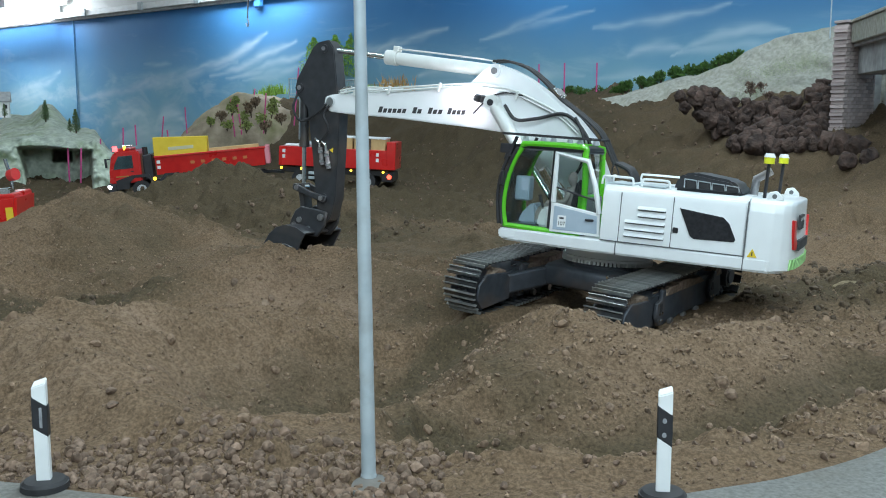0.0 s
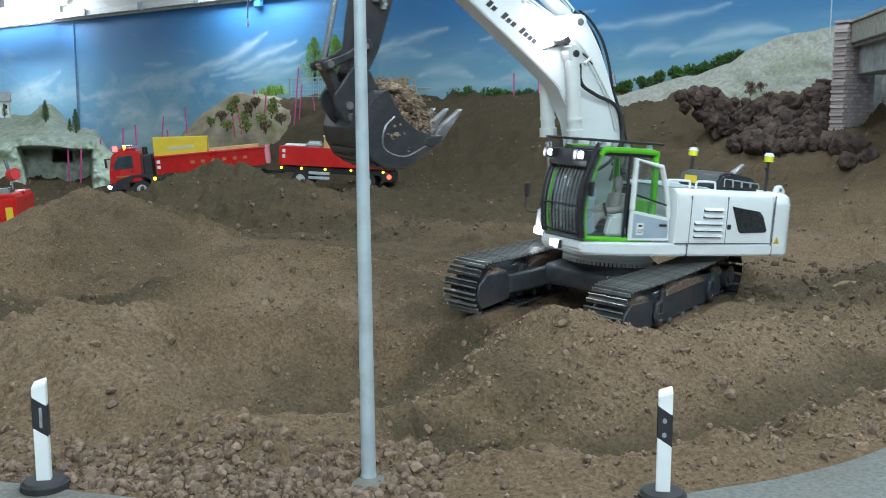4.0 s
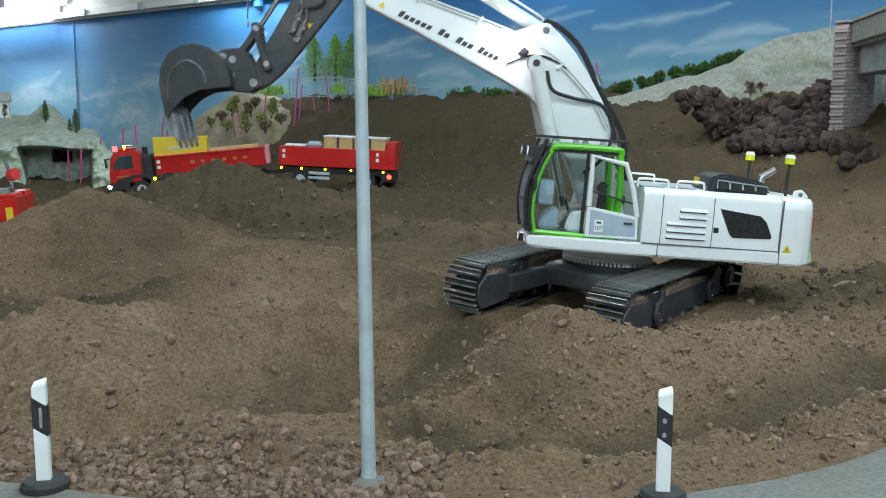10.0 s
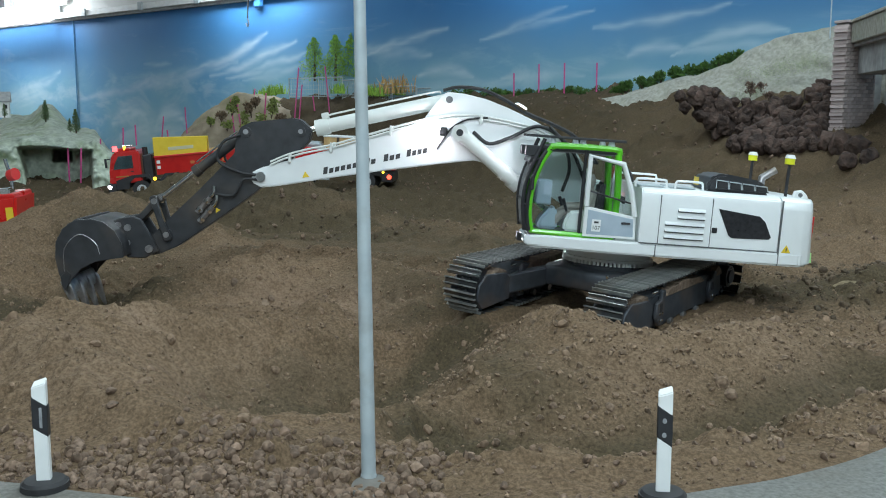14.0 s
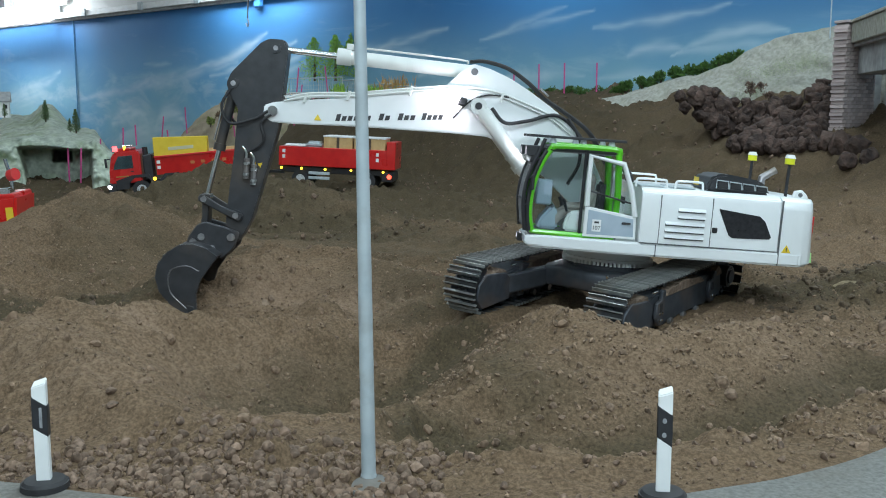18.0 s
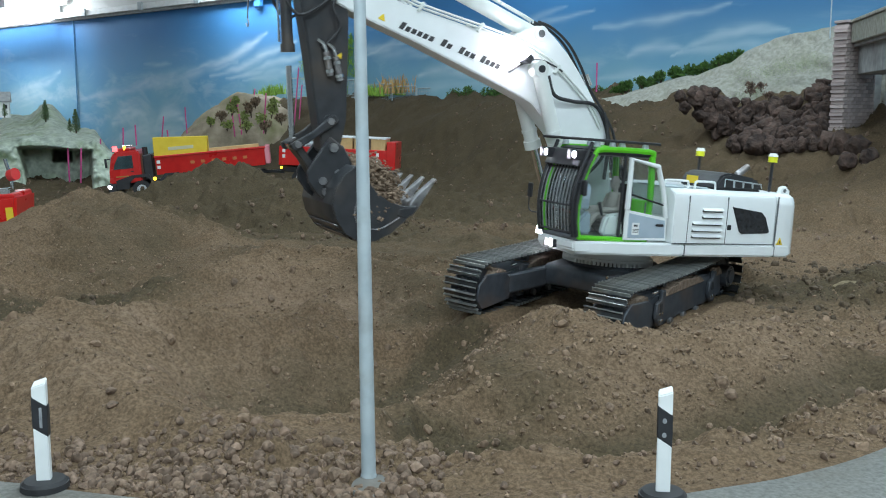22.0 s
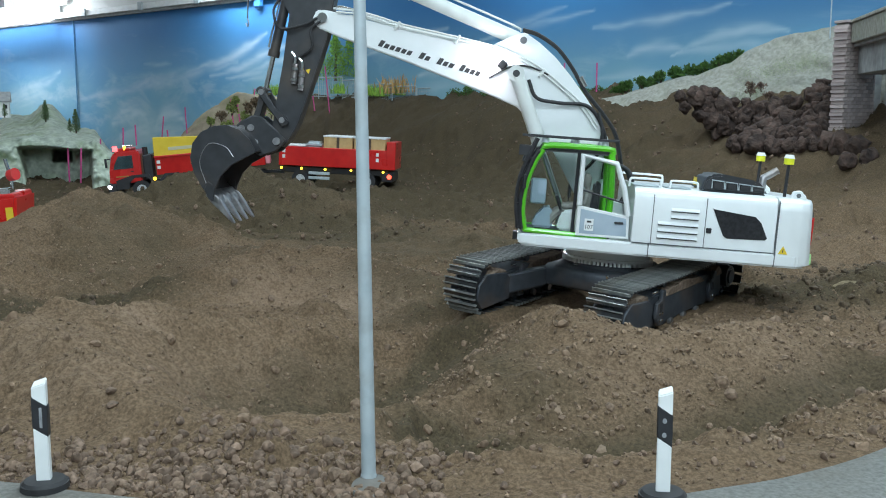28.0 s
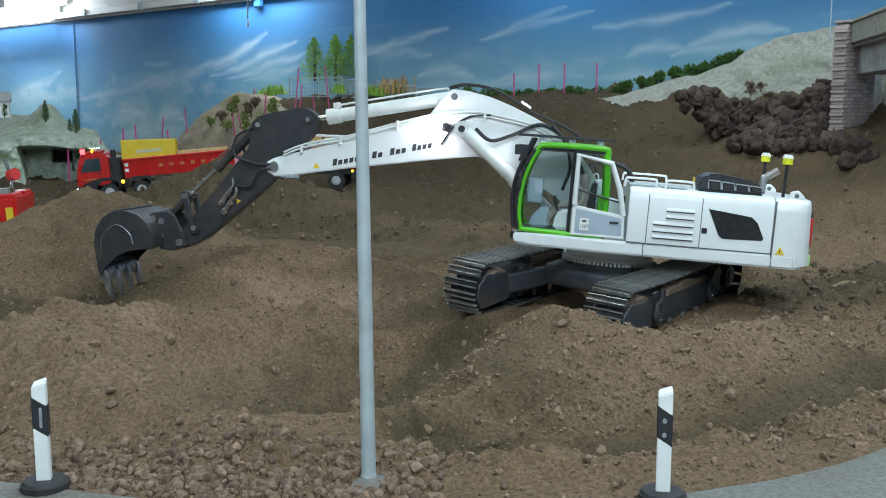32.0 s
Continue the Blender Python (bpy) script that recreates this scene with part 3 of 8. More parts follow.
STROKES_B = [
    (850, 72, 930, 46, 1002, 8, 6, 0.6), (880, 62, 960, 50, 1052, 18, 6, 0.5), (1050, 52, 1180, 46, 1292, 4, 7, 0.7),
    (1112, 98, 1156, 72, 1206, 84, 11, 0.7), (1190, 96, 1316, 30, 1396, 56, 8, 0.75), (1200, 92, 1290, 76, 1384, 70, 12, 0.5),
    (700, 172, 800, 150, 905, 150, 10, 0.45), (888, 142, 960, 124, 1032, 136, 9, 0.5), (1060, 142, 1120, 126, 1182, 136, 9, 0.45)]
PEAKS = [(200, 218, 236, 178, 262, 220, 16, 0.9), (276, 222, 302, 176, 328, 222, 14, 1.0), (215, 245, 270, 216, 335, 240, 20, 0.8), (0, 190, 40, 160, 100, 176, 14, 0.5)]


def sight_to_wall(px, py):
    f, c, s = 1721.2, math.cos(radians(8)), math.sin(radians(8))
    a, b = (px - 784) / f, (441 - py) / f
    d = Vector((a, c + b * s, -s + b * c))
    k = (WALL_A.x * WALL_IN.x + WALL_A.y * WALL_IN.y) / (d.x * WALL_IN.x + d.y * WALL_IN.y)
    return (Vector((d.x * k, d.y * k)) - WALL_A).dot(WALL_DIR), 30 + d.z * k, k


mu, mz = np.meshgrid(np.arange(MURAL_U0, MURAL_U1 + 0.1, 1.15), np.arange(-10, 101.1, 1.0))
cloud = np.zeros_like(mu)
wob = 5 * value_noise(mu / 22, mz / 12, 41) + 2.5 * value_noise(mu / 7, mz / 4, 42)
streak = 0.55 + 0.9 * (value_noise(mu / 16 + mz / 30, mz / 2.2 - mu / 12, 43) + 0.5 * value_noise(mu / 5, mz / 1.4, 44) + 0.5)
for x0, y0, x1, y1, x2, y2, wide, strength in STROKES_A + STROKES_B + PEAKS:
    (ua, za, ka), (ub, zb, kb), (uc, zc, kc) = sight_to_wall(x0, y0), sight_to_wall(x1, y1), sight_to_wall(x2, y2)
    best, along = np.full_like(mu, 1e9), np.zeros_like(mu)
    pts = [((1 - t) ** 2 * ua + 2 * t * (1 - t) * ub + t * t * uc, (1 - t) ** 2 * za + 2 * t * (1 - t) * zb + t * t * zc) for t in np.linspace(0, 1, 25)]
    for j, ((p0, q0), (p1, q1)) in enumerate(zip(pts, pts[1:])):
        t = np.clip(((mu - p0) * (p1 - p0) + (mz + wob * 0.6 - q0) * (q1 - q0)) / ((p1 - p0) ** 2 + (q1 - q0) ** 2 + 1e-9), 0, 1)
        d = np.hypot(mu - p0 - t * (p1 - p0), mz + wob * 0.6 - q0 - t * (q1 - q0))
        closer = d < best
        best[closer], along[closer] = d[closer], ((j + t) / 24)[closer]
    w = 0.75 * wide * kb / 1721.2 * (0.45 + 1.1 * np.sin(np.pi * np.clip(along, 0.02, 0.98)))
    cloud = np.maximum(cloud, 0.5 * strength * np.exp(-(best / w) ** 2) * np.clip(streak, 0.15, 1.3))
wall_back = sheet("wall_back", np.stack([mu, mu * 0, mz], -1).reshape(-1, 3), grid_quads(*mu.shape), MURAL, "structure", "wall painted with a blue sky and white clouds", "painted wall")
brush = wall_back.data.attributes.new("cloud", "FLOAT", "POINT")
brush.data.foreach_set("value", np.clip(cloud, 0, 1).ravel())
wall_back.matrix_basis = wall_pose
wall_core = mesh_ob("wall_core", box(MURAL_U0, MURAL_U1, 0.5, 8, -10, 101), HALL_WALL, smooth=0)
wall_core.matrix_basis = wall_pose
tagged(wall_core, "plain core of the painted wall", "wall", "", "structure")
upper = mesh_ob("wall_upper", box(MURAL_U0, MURAL_U1, 2, 10, 101, 250), HALL_WALL, smooth=0)
upper.matrix_basis = wall_pose
tagged(upper, "plain white upper wall of the hall", "wall", "", "structure")
for nm, args in (("wall_left", (-470, -462, -320, 1000)), ("wall_right", (420, 428, -320, 500))):
    tagged(mesh_ob(nm, box(args[0], args[1], args[2], args[3], -10, 250), HALL_WALL, smooth=0), "plain white hall wall", "wall", "", "structure")
tagged(mesh_ob("wall_front", box(-470, 428, -328, -320, -10, 250), HALL_WALL, smooth=0), "plain white hall wall", "wall", "", "structure")
tagged(mesh_ob("ceiling", box(-470, 428, -328, 1000, 250, 258), CEILING_PAINT, smooth=0), "plain white hall ceiling", "ceiling", "", "structure")


# ---------------------------------------------------------------- the excavator
# Base frame: origin at the slewing ring; x where the house looks at no slew, y to its left, z up the ring's axis.
BASE = Matrix(((-0.9974, -0.0, 0.0727, RING.x * CM), (0.0011, -0.9999, 0.0153, RING.y * CM), (0.0727, 0.0154, 0.9972, RING.z * CM), (0, 0, 0, 1)))
LOC, QUAT, _ = BASE.decompose()
BASE = Matrix.LocRotScale(LOC, QUAT, None)
BOOM_L = -2.6
FOOT = Vector((1.65, 6.27))
B1, B2, PIVOT = Vector((23.2, 13.73)), Vector((21.28, 9.29)), Vector((48.96, 0))
S1, S2, S3, S4 = Vector((-8.44, 2.11)), Vector((-1.86, 6.32)), Vector((19.05, 0)), Vector((15.9, 0.36))
K2 = Vector((1.25, 4.09))
LEVER, LINK = 5.05, 5.4
CYL_FOOT = Vector((6.0, 3.6))

excavator = thing("crawler_excavator", BASE, "white and green crawler excavator model with dark grey digging arm", "excavator")
excavator_parts = {}


def exc(name, bm, material, label="", smooth=35.0):
    ob = part(name, bm, material, excavator, label, smooth)
    excavator_parts[name] = ob
    return ob


# --- undercarriage, in its own turned frame
UNDER = pose(0, 0, 0, 0, 0, 52.7) @ Matrix.Translation((0.83 * CM, -0.36 * CM, 0)) @ Matrix.Rotation(radians(-1.2), 4, "X") @ Matrix.Rotation(radians(5.0), 4, "Y")
HALF, WHEELBASE, SHOE_W = 10.8, 32.2, 5.3
TOP_U, BOT_U = 0.32, -6.6
RAD = (TOP_U - BOT_U) / 2
MID = (TOP_U + BOT_U) / 2


def placed(ob, m):
    ob.matrix_basis = m
    return ob


bm = prism([(-6.3, -0.6), (6.3, -0.6), (6.9, -1.1), (6.9, -3.3), (6.2, -3.7), (-6.2, -3.7), (-6.9, -3.3), (-6.9, -1.1)], -5.6, 5.6, 0.25)
for sx in (-1, 1):
    for sy in (-1, 1):
        # box legs that widen and dip towards the side frames
        x0, x1, x2, x3 = sx * 2.4, sx * 6.9, sx * 6.6, sx * 12.4
        y0, y1 = sy * 5.0, sy * 9.4
        solid([(x0, y0, -3.6), (x1, y0, -3.6), (x3, y1, -5.2), (x2, y1, -5.2), (x0, y0, -1.0), (x1, y0, -1.1), (x3, y1, -2.3), (x2, y1, -2.1)], BOX_FACES, 0.25, bm=bm)
xframe = placed(exc("x_frame", bm, UNDER_STEEL, "dusty dark blue-grey steel centre frame"), UNDER)
for a in (-6.0, -2.0, 2.0, 6.0):
    part("bolt", disc((6.95, 4.6, -2.2 + 0.22 * a), (1, 0, 0), 0.2, 0.3, 8), CHROME, xframe)

bm = disc((0, 0, 1.15), (0, 0, 1), 6.0, 1.5, 48)
disc((0, 0, 0.25), (0, 0, 1), 6.45, 0.36, 48, bm=bm)
ring = exc("slewing_ring", bm, WHITE_PAINT, "white toothed slewing ring")
part("ring_core", disc((0, 0, -0.35), (0, 0, 1), 5.75, 0.9, 48), UNDER_STEEL, ring)
TEETH = 68
first_tooth = part("gear_tooth", box(5.6, 6.45, -0.15, 0.15, -0.45, 0.09, 0.03), WHITE_PAINT, ring, smooth=0)
for k in range(1, TEETH):
    o = new("gear_tooth", first_tooth.data)
    o.parent = ring
    o.matrix_basis = Matrix.Rotation(2 * math.pi * k / TEETH, 4, "Z")
part("ring_flange", disc((0, 0, -0.9), (0, 0, 1), 5.9, 0.3, 48), UNDER_STEEL, ring)


def track_pose(s, length):
    """Pose of the shoe at the way s along the chain, in the track's own x-z plane."""
    straight, bend = WHEELBASE, math.pi * RAD
    s = s % (2 * (straight + bend))
    if s < straight:
        return -straight / 2 + s, MID + RAD, 0.0
    s -= straight
    if s < bend:
        a = s / RAD
        return straight / 2 + RAD * math.sin(a), MID + RAD * math.cos(a), a
    s -= bend
    if s < straight:
        return straight / 2 - s, MID - RAD, math.pi
    a = (s - straight) / RAD
    return -straight / 2 - RAD * math.sin(a), MID - RAD * math.cos(a), math.pi + a


LOOP = 2 * (WHEELBASE + math.pi * RAD)
SHOES = 54
bm = box(-0.58, 0.58, -SHOE_W / 2, SHOE_W / 2, -0.10, 0.06, 0.03)
box(-0.3, 0.3, -0.9, 0.9, 0.05, 0.12, 0.03, bm=bm)
shoe_mesh = part("track_shoe", bm, SHOE, excavator)
shoe_data = shoe_mesh.data
bpy.data.objects.remove(shoe_mesh)
grouser_ob = part("grouser", prism([(-0.10, 0.04), (0.10, 0.04), (0.055, 0.44), (-0.055, 0.44)], -SHOE_W / 2 + 0.02, SHOE_W / 2 - 0.02), GROUSER, excavator)
grouser_data = grouser_ob.data
bpy.data.objects.remove(grouser_ob)
bm = box(-0.5, 0.5, -0.75, -0.35, -0.75, -0.1, 0.08)
box(-0.5, 0.5, 0.35, 0.75, -0.75, -0.1, 0.08, bm=bm)
link_ob = part("chain_link", bm, UNDER_STEEL, excavator)
link_data = link_ob.data
bpy.data.objects.remove(link_ob)

for side in (1, -1):
    yc = side * HALF
    # the side frame: a long box with sloped ends, shorter than the chain
    prof = [(-12.6, -1.8), (-9.5, -1.5), (9.0, -1.5), (12.0, -1.7), (15.6, -1.9), (16.2, -4.9), (14.4, -5.7), (-11.0, -5.7), (-13.5, -4.9)]
    frame_ob = placed(exc("track_frame", prism(prof, yc - 1.95, yc + 1.95, 0.22, 2), UNDER_STEEL, "dark steel crawler side frame caked with soil"), UNDER)
    # idler guard plates and the sprocket's hub
    for sy in (-1, 1):
        part("idler_plate", prism([(10.6, -2.6), (12.0, -1.6), (16.6, -1.2), (18.4, -2.4), (18.8, -4.4), (17.6, -5.9), (11.0, -5.6)], yc + sy * 2.2 - 0.2, yc + sy * 2.2 + 0.2, 0.12),
             UNDER_STEEL, frame_ob)
        part("guide_guard", prism([(7.2, -1.1), (8.2, -0.9), (8.4, -2.2), (9.6, -2.4), (9.8, -4.4), (8.8, -5.6), (7.4, -5.6)], yc + sy * 2.3 - 0.3, yc + sy * 2.3 + 0.3, 0.15), UNDER_STEEL, frame_ob)
        part("guide_guard", prism([(-9.6, -1.2), (-8.6, -1.0), (-8.4, -2.2), (-7.4, -2.4), (-7.2, -4.2), (-8.0, -5.4), (-9.4, -5.4)], yc + sy * 2.3 - 0.3, yc + sy * 2.3 + 0.3, 0.15), UNDER_STEEL, frame_ob)
        for bx, bz in ((8.1, -4.9), (8.9, -4.8), (8.1, -3.9), (8.9, -3.9), (-8.9, -4.6), (-8.1, -4.6)):
            part("bolt", disc((bx, yc + sy * 2.62, bz), (0, 1, 0), 0.2, 0.14, 8), CHROME, frame_ob)
    # soil caked on the frame, and the open window in each guard
    rk = random.Random(40 + side)
    for sy in (-1, 1):
        for x0, x1 in ((11.2, 15.0), (-6.6, 6.6), (-12.8, -9.8)):
            cake = [(x0, -2.2), (x1, -2.2)] + [(x1 + (x0 - x1) * k / 7, -1.5 + 0.55 * math.sin(math.pi * k / 7) + rk.uniform(-0.2, 0.25)) for k in range(1, 7)]
            part("caked_soil", prism(cake, yc + sy * 1.2 - 0.95, yc + sy * 1.2 + 0.95, 0.1), CAKE, frame_ob, "dry soil caked on the frame")
        for gx in (8.5, -8.4):
            part("guard_window", box(gx - 0.35, gx + 0.35, yc + sy * 2.62 - 0.03, yc + sy * 2.62 + 0.03, -3.7, -2.6), RUBBER, frame_ob, smooth=0)
        for k in range(3):
            part("roller_cap", disc((-4.4 + k * 4.2, yc + sy * 2.0, -5.9), (0, 1, 0), 0.5, 0.5, 12), WORN, frame_ob)
    part("chrome_strip", box(9.8, 11.0, yc + 2.35, yc + 2.6, -0.9, -0.65, 0.05), CHROME, frame_ob, "bright strip lying on the frame")
    part("idler", disc((WHEELBASE / 2, yc, MID), (0, 1, 0), RAD - 0.85, 1.5, 28), UNDER_STEEL, frame_ob)
    bm = disc((-WHEELBASE / 2, yc, MID), (0, 1, 0), RAD - 1.1, 1.2, 28)
    for k in range(18):
        a = 2 * math.pi * k / 18
        ca, sa = math.cos(a) * (RAD - 0.75), math.sin(a) * (RAD - 0.75)
        disc((-WHEELBASE / 2 + ca, yc, MID + sa), (0, 1, 0), 0.35, 1.0, 6, bm=bm)
    part("sprocket", bm, UNDER_STEEL, frame_ob)
    bm = disc((-WHEELBASE / 2, yc + side * 1.3, MID), (0, 1, 0), 1.6, 1.6, 24)
    disc((-WHEELBASE / 2, yc + side * 2.2, MID), (0, 1, 0), 1.05, 0.4, 24, bm=bm)
    part("drive_motor", bm, UNDER_STEEL, frame_ob)
    for k in range(8):
        a = 2 * math.pi * k / 8
        part("bolt", disc((-WHEELBASE / 2 + 1.3 * math.cos(a), yc + side * 2.15, MID + 1.3 * math.sin(a)), (0, 1, 0), 0.14, 0.2, 6), CHROME, frame_ob)
    for k in range(8):
        part("track_roller", disc((-11.2 + k * 3.2, yc, -5.75), (0, 1, 0), 0.72, 3.0, 14), UNDER_STEEL, frame_ob)
    for rx_ in (-5.0, 5.0):
        part("carrier_roller", disc((rx_, yc, -0.75), (0, 1, 0), 0.55, 2.6, 12), UNDER_STEEL, frame_ob)
    for k in range(SHOES):
        px, pz, pa = track_pose(k * LOOP / SHOES, LOOP)
        sag = 0.0 if pz < MID or abs(px) > WHEELBASE / 2 else -0.35 * (1 - (2 * px / WHEELBASE) ** 2)
        for nm, dat in (("track_shoe", shoe_data), ("chain_link", link_data)):
            o = new(nm, dat)
            o.parent = frame_ob
            o.matrix_basis = at(px, yc, pz + sag) @ Matrix.Rotation(pa, 4, "Y")
        for gx in (-0.45, 0.32):
            o = new("grouser", grouser_data)
            o.parent = frame_ob
            o.matrix_basis = at(px, yc, pz + sag) @ Matrix.Rotation(pa, 4, "Y") @ at(gx, 0, 0)

# --- the slewing house: lower deck, engine hood, counterweight
outline = [(12.9, 1.6), (12.9, 9.2), (12.2, 9.9), (1.5, 11.3), (-20.3, 11.6), (-23.2, 11.5), (-24.6, 10.4), (-25.4, 6), (-25.7, 0), (-25.4, -6), (-24.6, -10.2),
           (-23.2, -11.3), (5.2, -11.2), (5.6, -10.6), (5.6, -5.9), (8.0, -5.6), (8.0, 1.2)]
deck = exc("deck", prism(outline[::-1], 1.95, 3.7, 0.25, 2, axis="z"), WHITE_PAINT, "white painted lower deck and skirt")
part("deck_seam", box(-4.06, -3.96, 11.2, 11.52, 2.0, 3.6), SEAM, deck, smooth=0)
part("deck_seam", box(-20.35, -20.23, 11.3, 11.62, 2.0, 3.6), SEAM, deck, smooth=0)
for sy in (-4.9, 1.3):
    bm = prism([(3.0, 3.6), (4.2, 5.6), (5.4, 5.3), (7.4, 4.4), (7.6, 3.2), (7.2, 1.9), (3.0, 1.9)], sy - 0.45, sy + 0.45, 0.15)
    disc((6.0, sy, 3.6), (0, 1, 0), 1.0, 1.5, 20, bm=bm)
    part("cylinder_bracket", bm, WHITE_PAINT, deck)
    part("pin", disc((6.0, sy, 3.6), (0, 1, 0), 0.45, 1.9, 14), DARK_STEEL, deck)
for sy in (-4.4, 0.8):
    part("boom_bracket", prism([(-2.2, 3.6), (-1.2, 8.2), (1.4, 8.6), (3.4, 7.6), (4.6, 5.2), (5.4, 3.6)], sy - 0.35, sy + 0.35, 0.2), WHITE_PAINT, deck)

bm = bmesh.new()
# hood cross-section runs along the length: rounded shoulders
sect = [(11.35, 3.7), (11.3, 9.6), (11.0, 10.5), (10.2, 11.0), (5, 11.15), (-5, 11.15), (-10.0, 11.0), (-10.8, 10.5), (-11.1, 9.6), (-11.2, 3.7)]
prism([(b, c) for b, c in sect], -20.2, -1.75, 0.12, 2, bm=bm, axis="x")
hood = exc("engine_hood", bm, WHITE_PAINT, "white engine hood with louvres and dark side grille")
rear = [(11.45, 2.2), (11.4, 9.4), (11.0, 10.5), (10.0, 11.0), (4, 11.1), (-4, 11.1), (-9.8, 11.0), (-10.8, 10.4), (-11.2, 9.4), (-11.3, 2.2)]
n = len(rear)
rings_x = [(-20.35, 1.0, 0), (-22.0, 1.0, 0), (-23.4, 0.985, 0.1), (-24.5, 0.93, 0.3), (-25.3, 0.82, 0.6), (-25.7, 0.62, 0.8), (-25.9, 0.3, 0.9)]
pts, faces = [], []
for x_, f_, inset in rings_x:
    for b, c in rear:
        zc = 6.4 + (c - 6.4) * (1 - 0.05 * inset)
        pts.append((x_ - (0.25 if c < 8 else -0.25) * inset, b * f_, zc))
for r in range(len(rings_x) - 1):
    for k in range(n):
        faces.append((r * n + k, r * n + (k + 1) % n, (r + 1) * n + (k + 1) % n, (r + 1) * n + k))
faces += [tuple(range(n)), tuple(range(len(pts) - 1, len(pts) - n - 1, -1))]
tail = exc("counterweight", solid(pts, faces, 0.1), WHITE_PAINT, "white rounded counterweight")


def tail_x(y):
    """Where the rounded back of the counterweight lies, across the tail."""
    return float(np.interp(abs(y), [0, 3.4, 7.1, 9.35, 10.6, 11.25, 11.5], [-26.1, -26.05, -25.88, -25.45, -24.6, -23.5, -22.5]))


for sy in (11.45, -11.3):
    part("hood_seam", box(-20.36, -20.22, sy - 0.06, sy + 0.1, 2.3, 10.6), SEAM, hood, smooth=0)
for sx in (-4.3, -11.15):
    part("hood_seam", box(sx, sx + 0.1, 11.2, 11.37, 3.8, 10.2), SEAM, hood, smooth=0)
part("hood_seam", box(-20.2, -1.8, 11.28, 11.39, 3.66, 3.78), SEAM, hood, smooth=0)
# louvres
for row, (z_, x0, x1) in enumerate(((8.35, -10.2, -6.6), (7.45, -10.2, -6.6), (6.5, -10.2, -5.0), (5.6, -10.2, -5.0), (4.75, -10.2, -5.0))):
    part("louvre_slot", box(x0, x1, 11.2, 11.36, z_ - 0.28, z_ + 0.12), SEAM, hood, smooth=0)
    part("louvre", prism([(11.25, z_ + 0.35), (11.75, z_ - 0.02), (11.75, z_ - 0.1), (11.25, z_ + 0.1)], x0, x1, axis="x"), WHITE_PAINT, hood, smooth=0)
dark = [(-11.9, 9.0), (-12.1, 8.9), (-17.4, 8.3), (-18.2, 7.6), (-19.15, 5.6), (-18.9, 5.35), (-14.0, 5.2), (-13.5, 5.5)]
part("side_grille", prism(dark, 11.3, 11.47, 0.05), DARK_GLASS, hood, "black perforated side grille")
part("door_lock", box(-11.95, -11.25, 11.3, 11.5, 5.7, 6.4, 0.08), PLASTIC_BLACK, hood)
part("warning_sign", prism([(-20.7, 3.75), (-21.9, 3.75), (-21.3, 4.8)], 11.44, 11.52), YELLOW, tail, "yellow warning triangle", 0)

part("warning_mark", box(-21.36, -21.24, 11.5, 11.56, 3.95, 4.4), LETTER, tail, smooth=0)
# top of the hood: grilles, dark cover, rails, lifting eyes, exhaust
bm = prism([(-10.4, 11.0), (-10.8, 12.6), (-11.6, 13.3), (-13.0, 13.5), (-17.6, 12.9), (-18.6, 12.2), (-19.2, 11.0)], 1.5, 9.4, 0.35, 2)
cover = part("top_cover", bm, DARK_STEEL, hood, "glossy black bonnet cover with openings")
for k in range(4):
    x0 = -11.9 - k * 1.75
    part("cover_opening", prism([(x0, 12.5 - k * .13), (x0 - 1.3, 12.4 - k * .13), (x0 - 1.45, 11.5), (x0 - 0.1, 11.5)], 9.3, 9.5, 0.1), RUBBER, cover)
    part("opening_rim", tube([(x0 + 0.1, 9.5, 11.5), (x0 + 0.12, 9.5, 12.6 - k * .13), (x0 - 1.4, 9.5, 12.5 - k * .13), (x0 - 1.55, 9.5, 11.5)], 0.09, 6), GALV, cover)
for k, (x0, x1, y_) in enumerate(((-1.0, -5.2, 9.6), (-6.3, -10.0, 9.6), (-1.5, -8.0, -9.0))):
    part("hood_rail", tube(curve_points([(x0, y_, 11.0), (x0 - 0.1, y_, 11.9), (x0 - 0.6, y_, 12.1), (x1 + 0.6, y_, 12.1), (x1 + 0.1, y_, 11.9), (x1, y_, 11.0)], 3), 0.16, 8), WHITE_PAINT, hood)
for x0 in (-1.6, -5.8):
    part("hood_grille", box(x0 - 3.4, x0, 3.0, 9.0, 11.1, 11.3, 0.05), GALV, hood)
part("exhaust", tube([(-19.6, 3.4, 11), (-19.8, 3.4, 13.2), (-21.6, 3.4, 14.4)], [0.55, 0.55, 0.5], 12), WORN, hood)
part("dark_sticker", box(-10.5, -10.45, 3.0, 5.4, 11.6, 12.7), YELLOW, cover, smooth=0)
for y_ in (8.1, -7.3):
    pole = part("beacon_pole", tube([(-21.6, y_, 10.9), (-21.7, y_, 15.4)], 0.22, 8), PLASTIC_BLACK, tail)
    bm = disc((-21.7, y_, 15.75), (0, 0, 1), 0.66, 0.8, 20, 0.66)
    part("beacon", bm, BEACON, tail, "yellow warning beacon")
    part("beacon_cap", disc((-21.7, y_, 16.4), (0, 0, 1), 0.74, 0.5, 20, 0.5), PLASTIC_WHITE, tail)
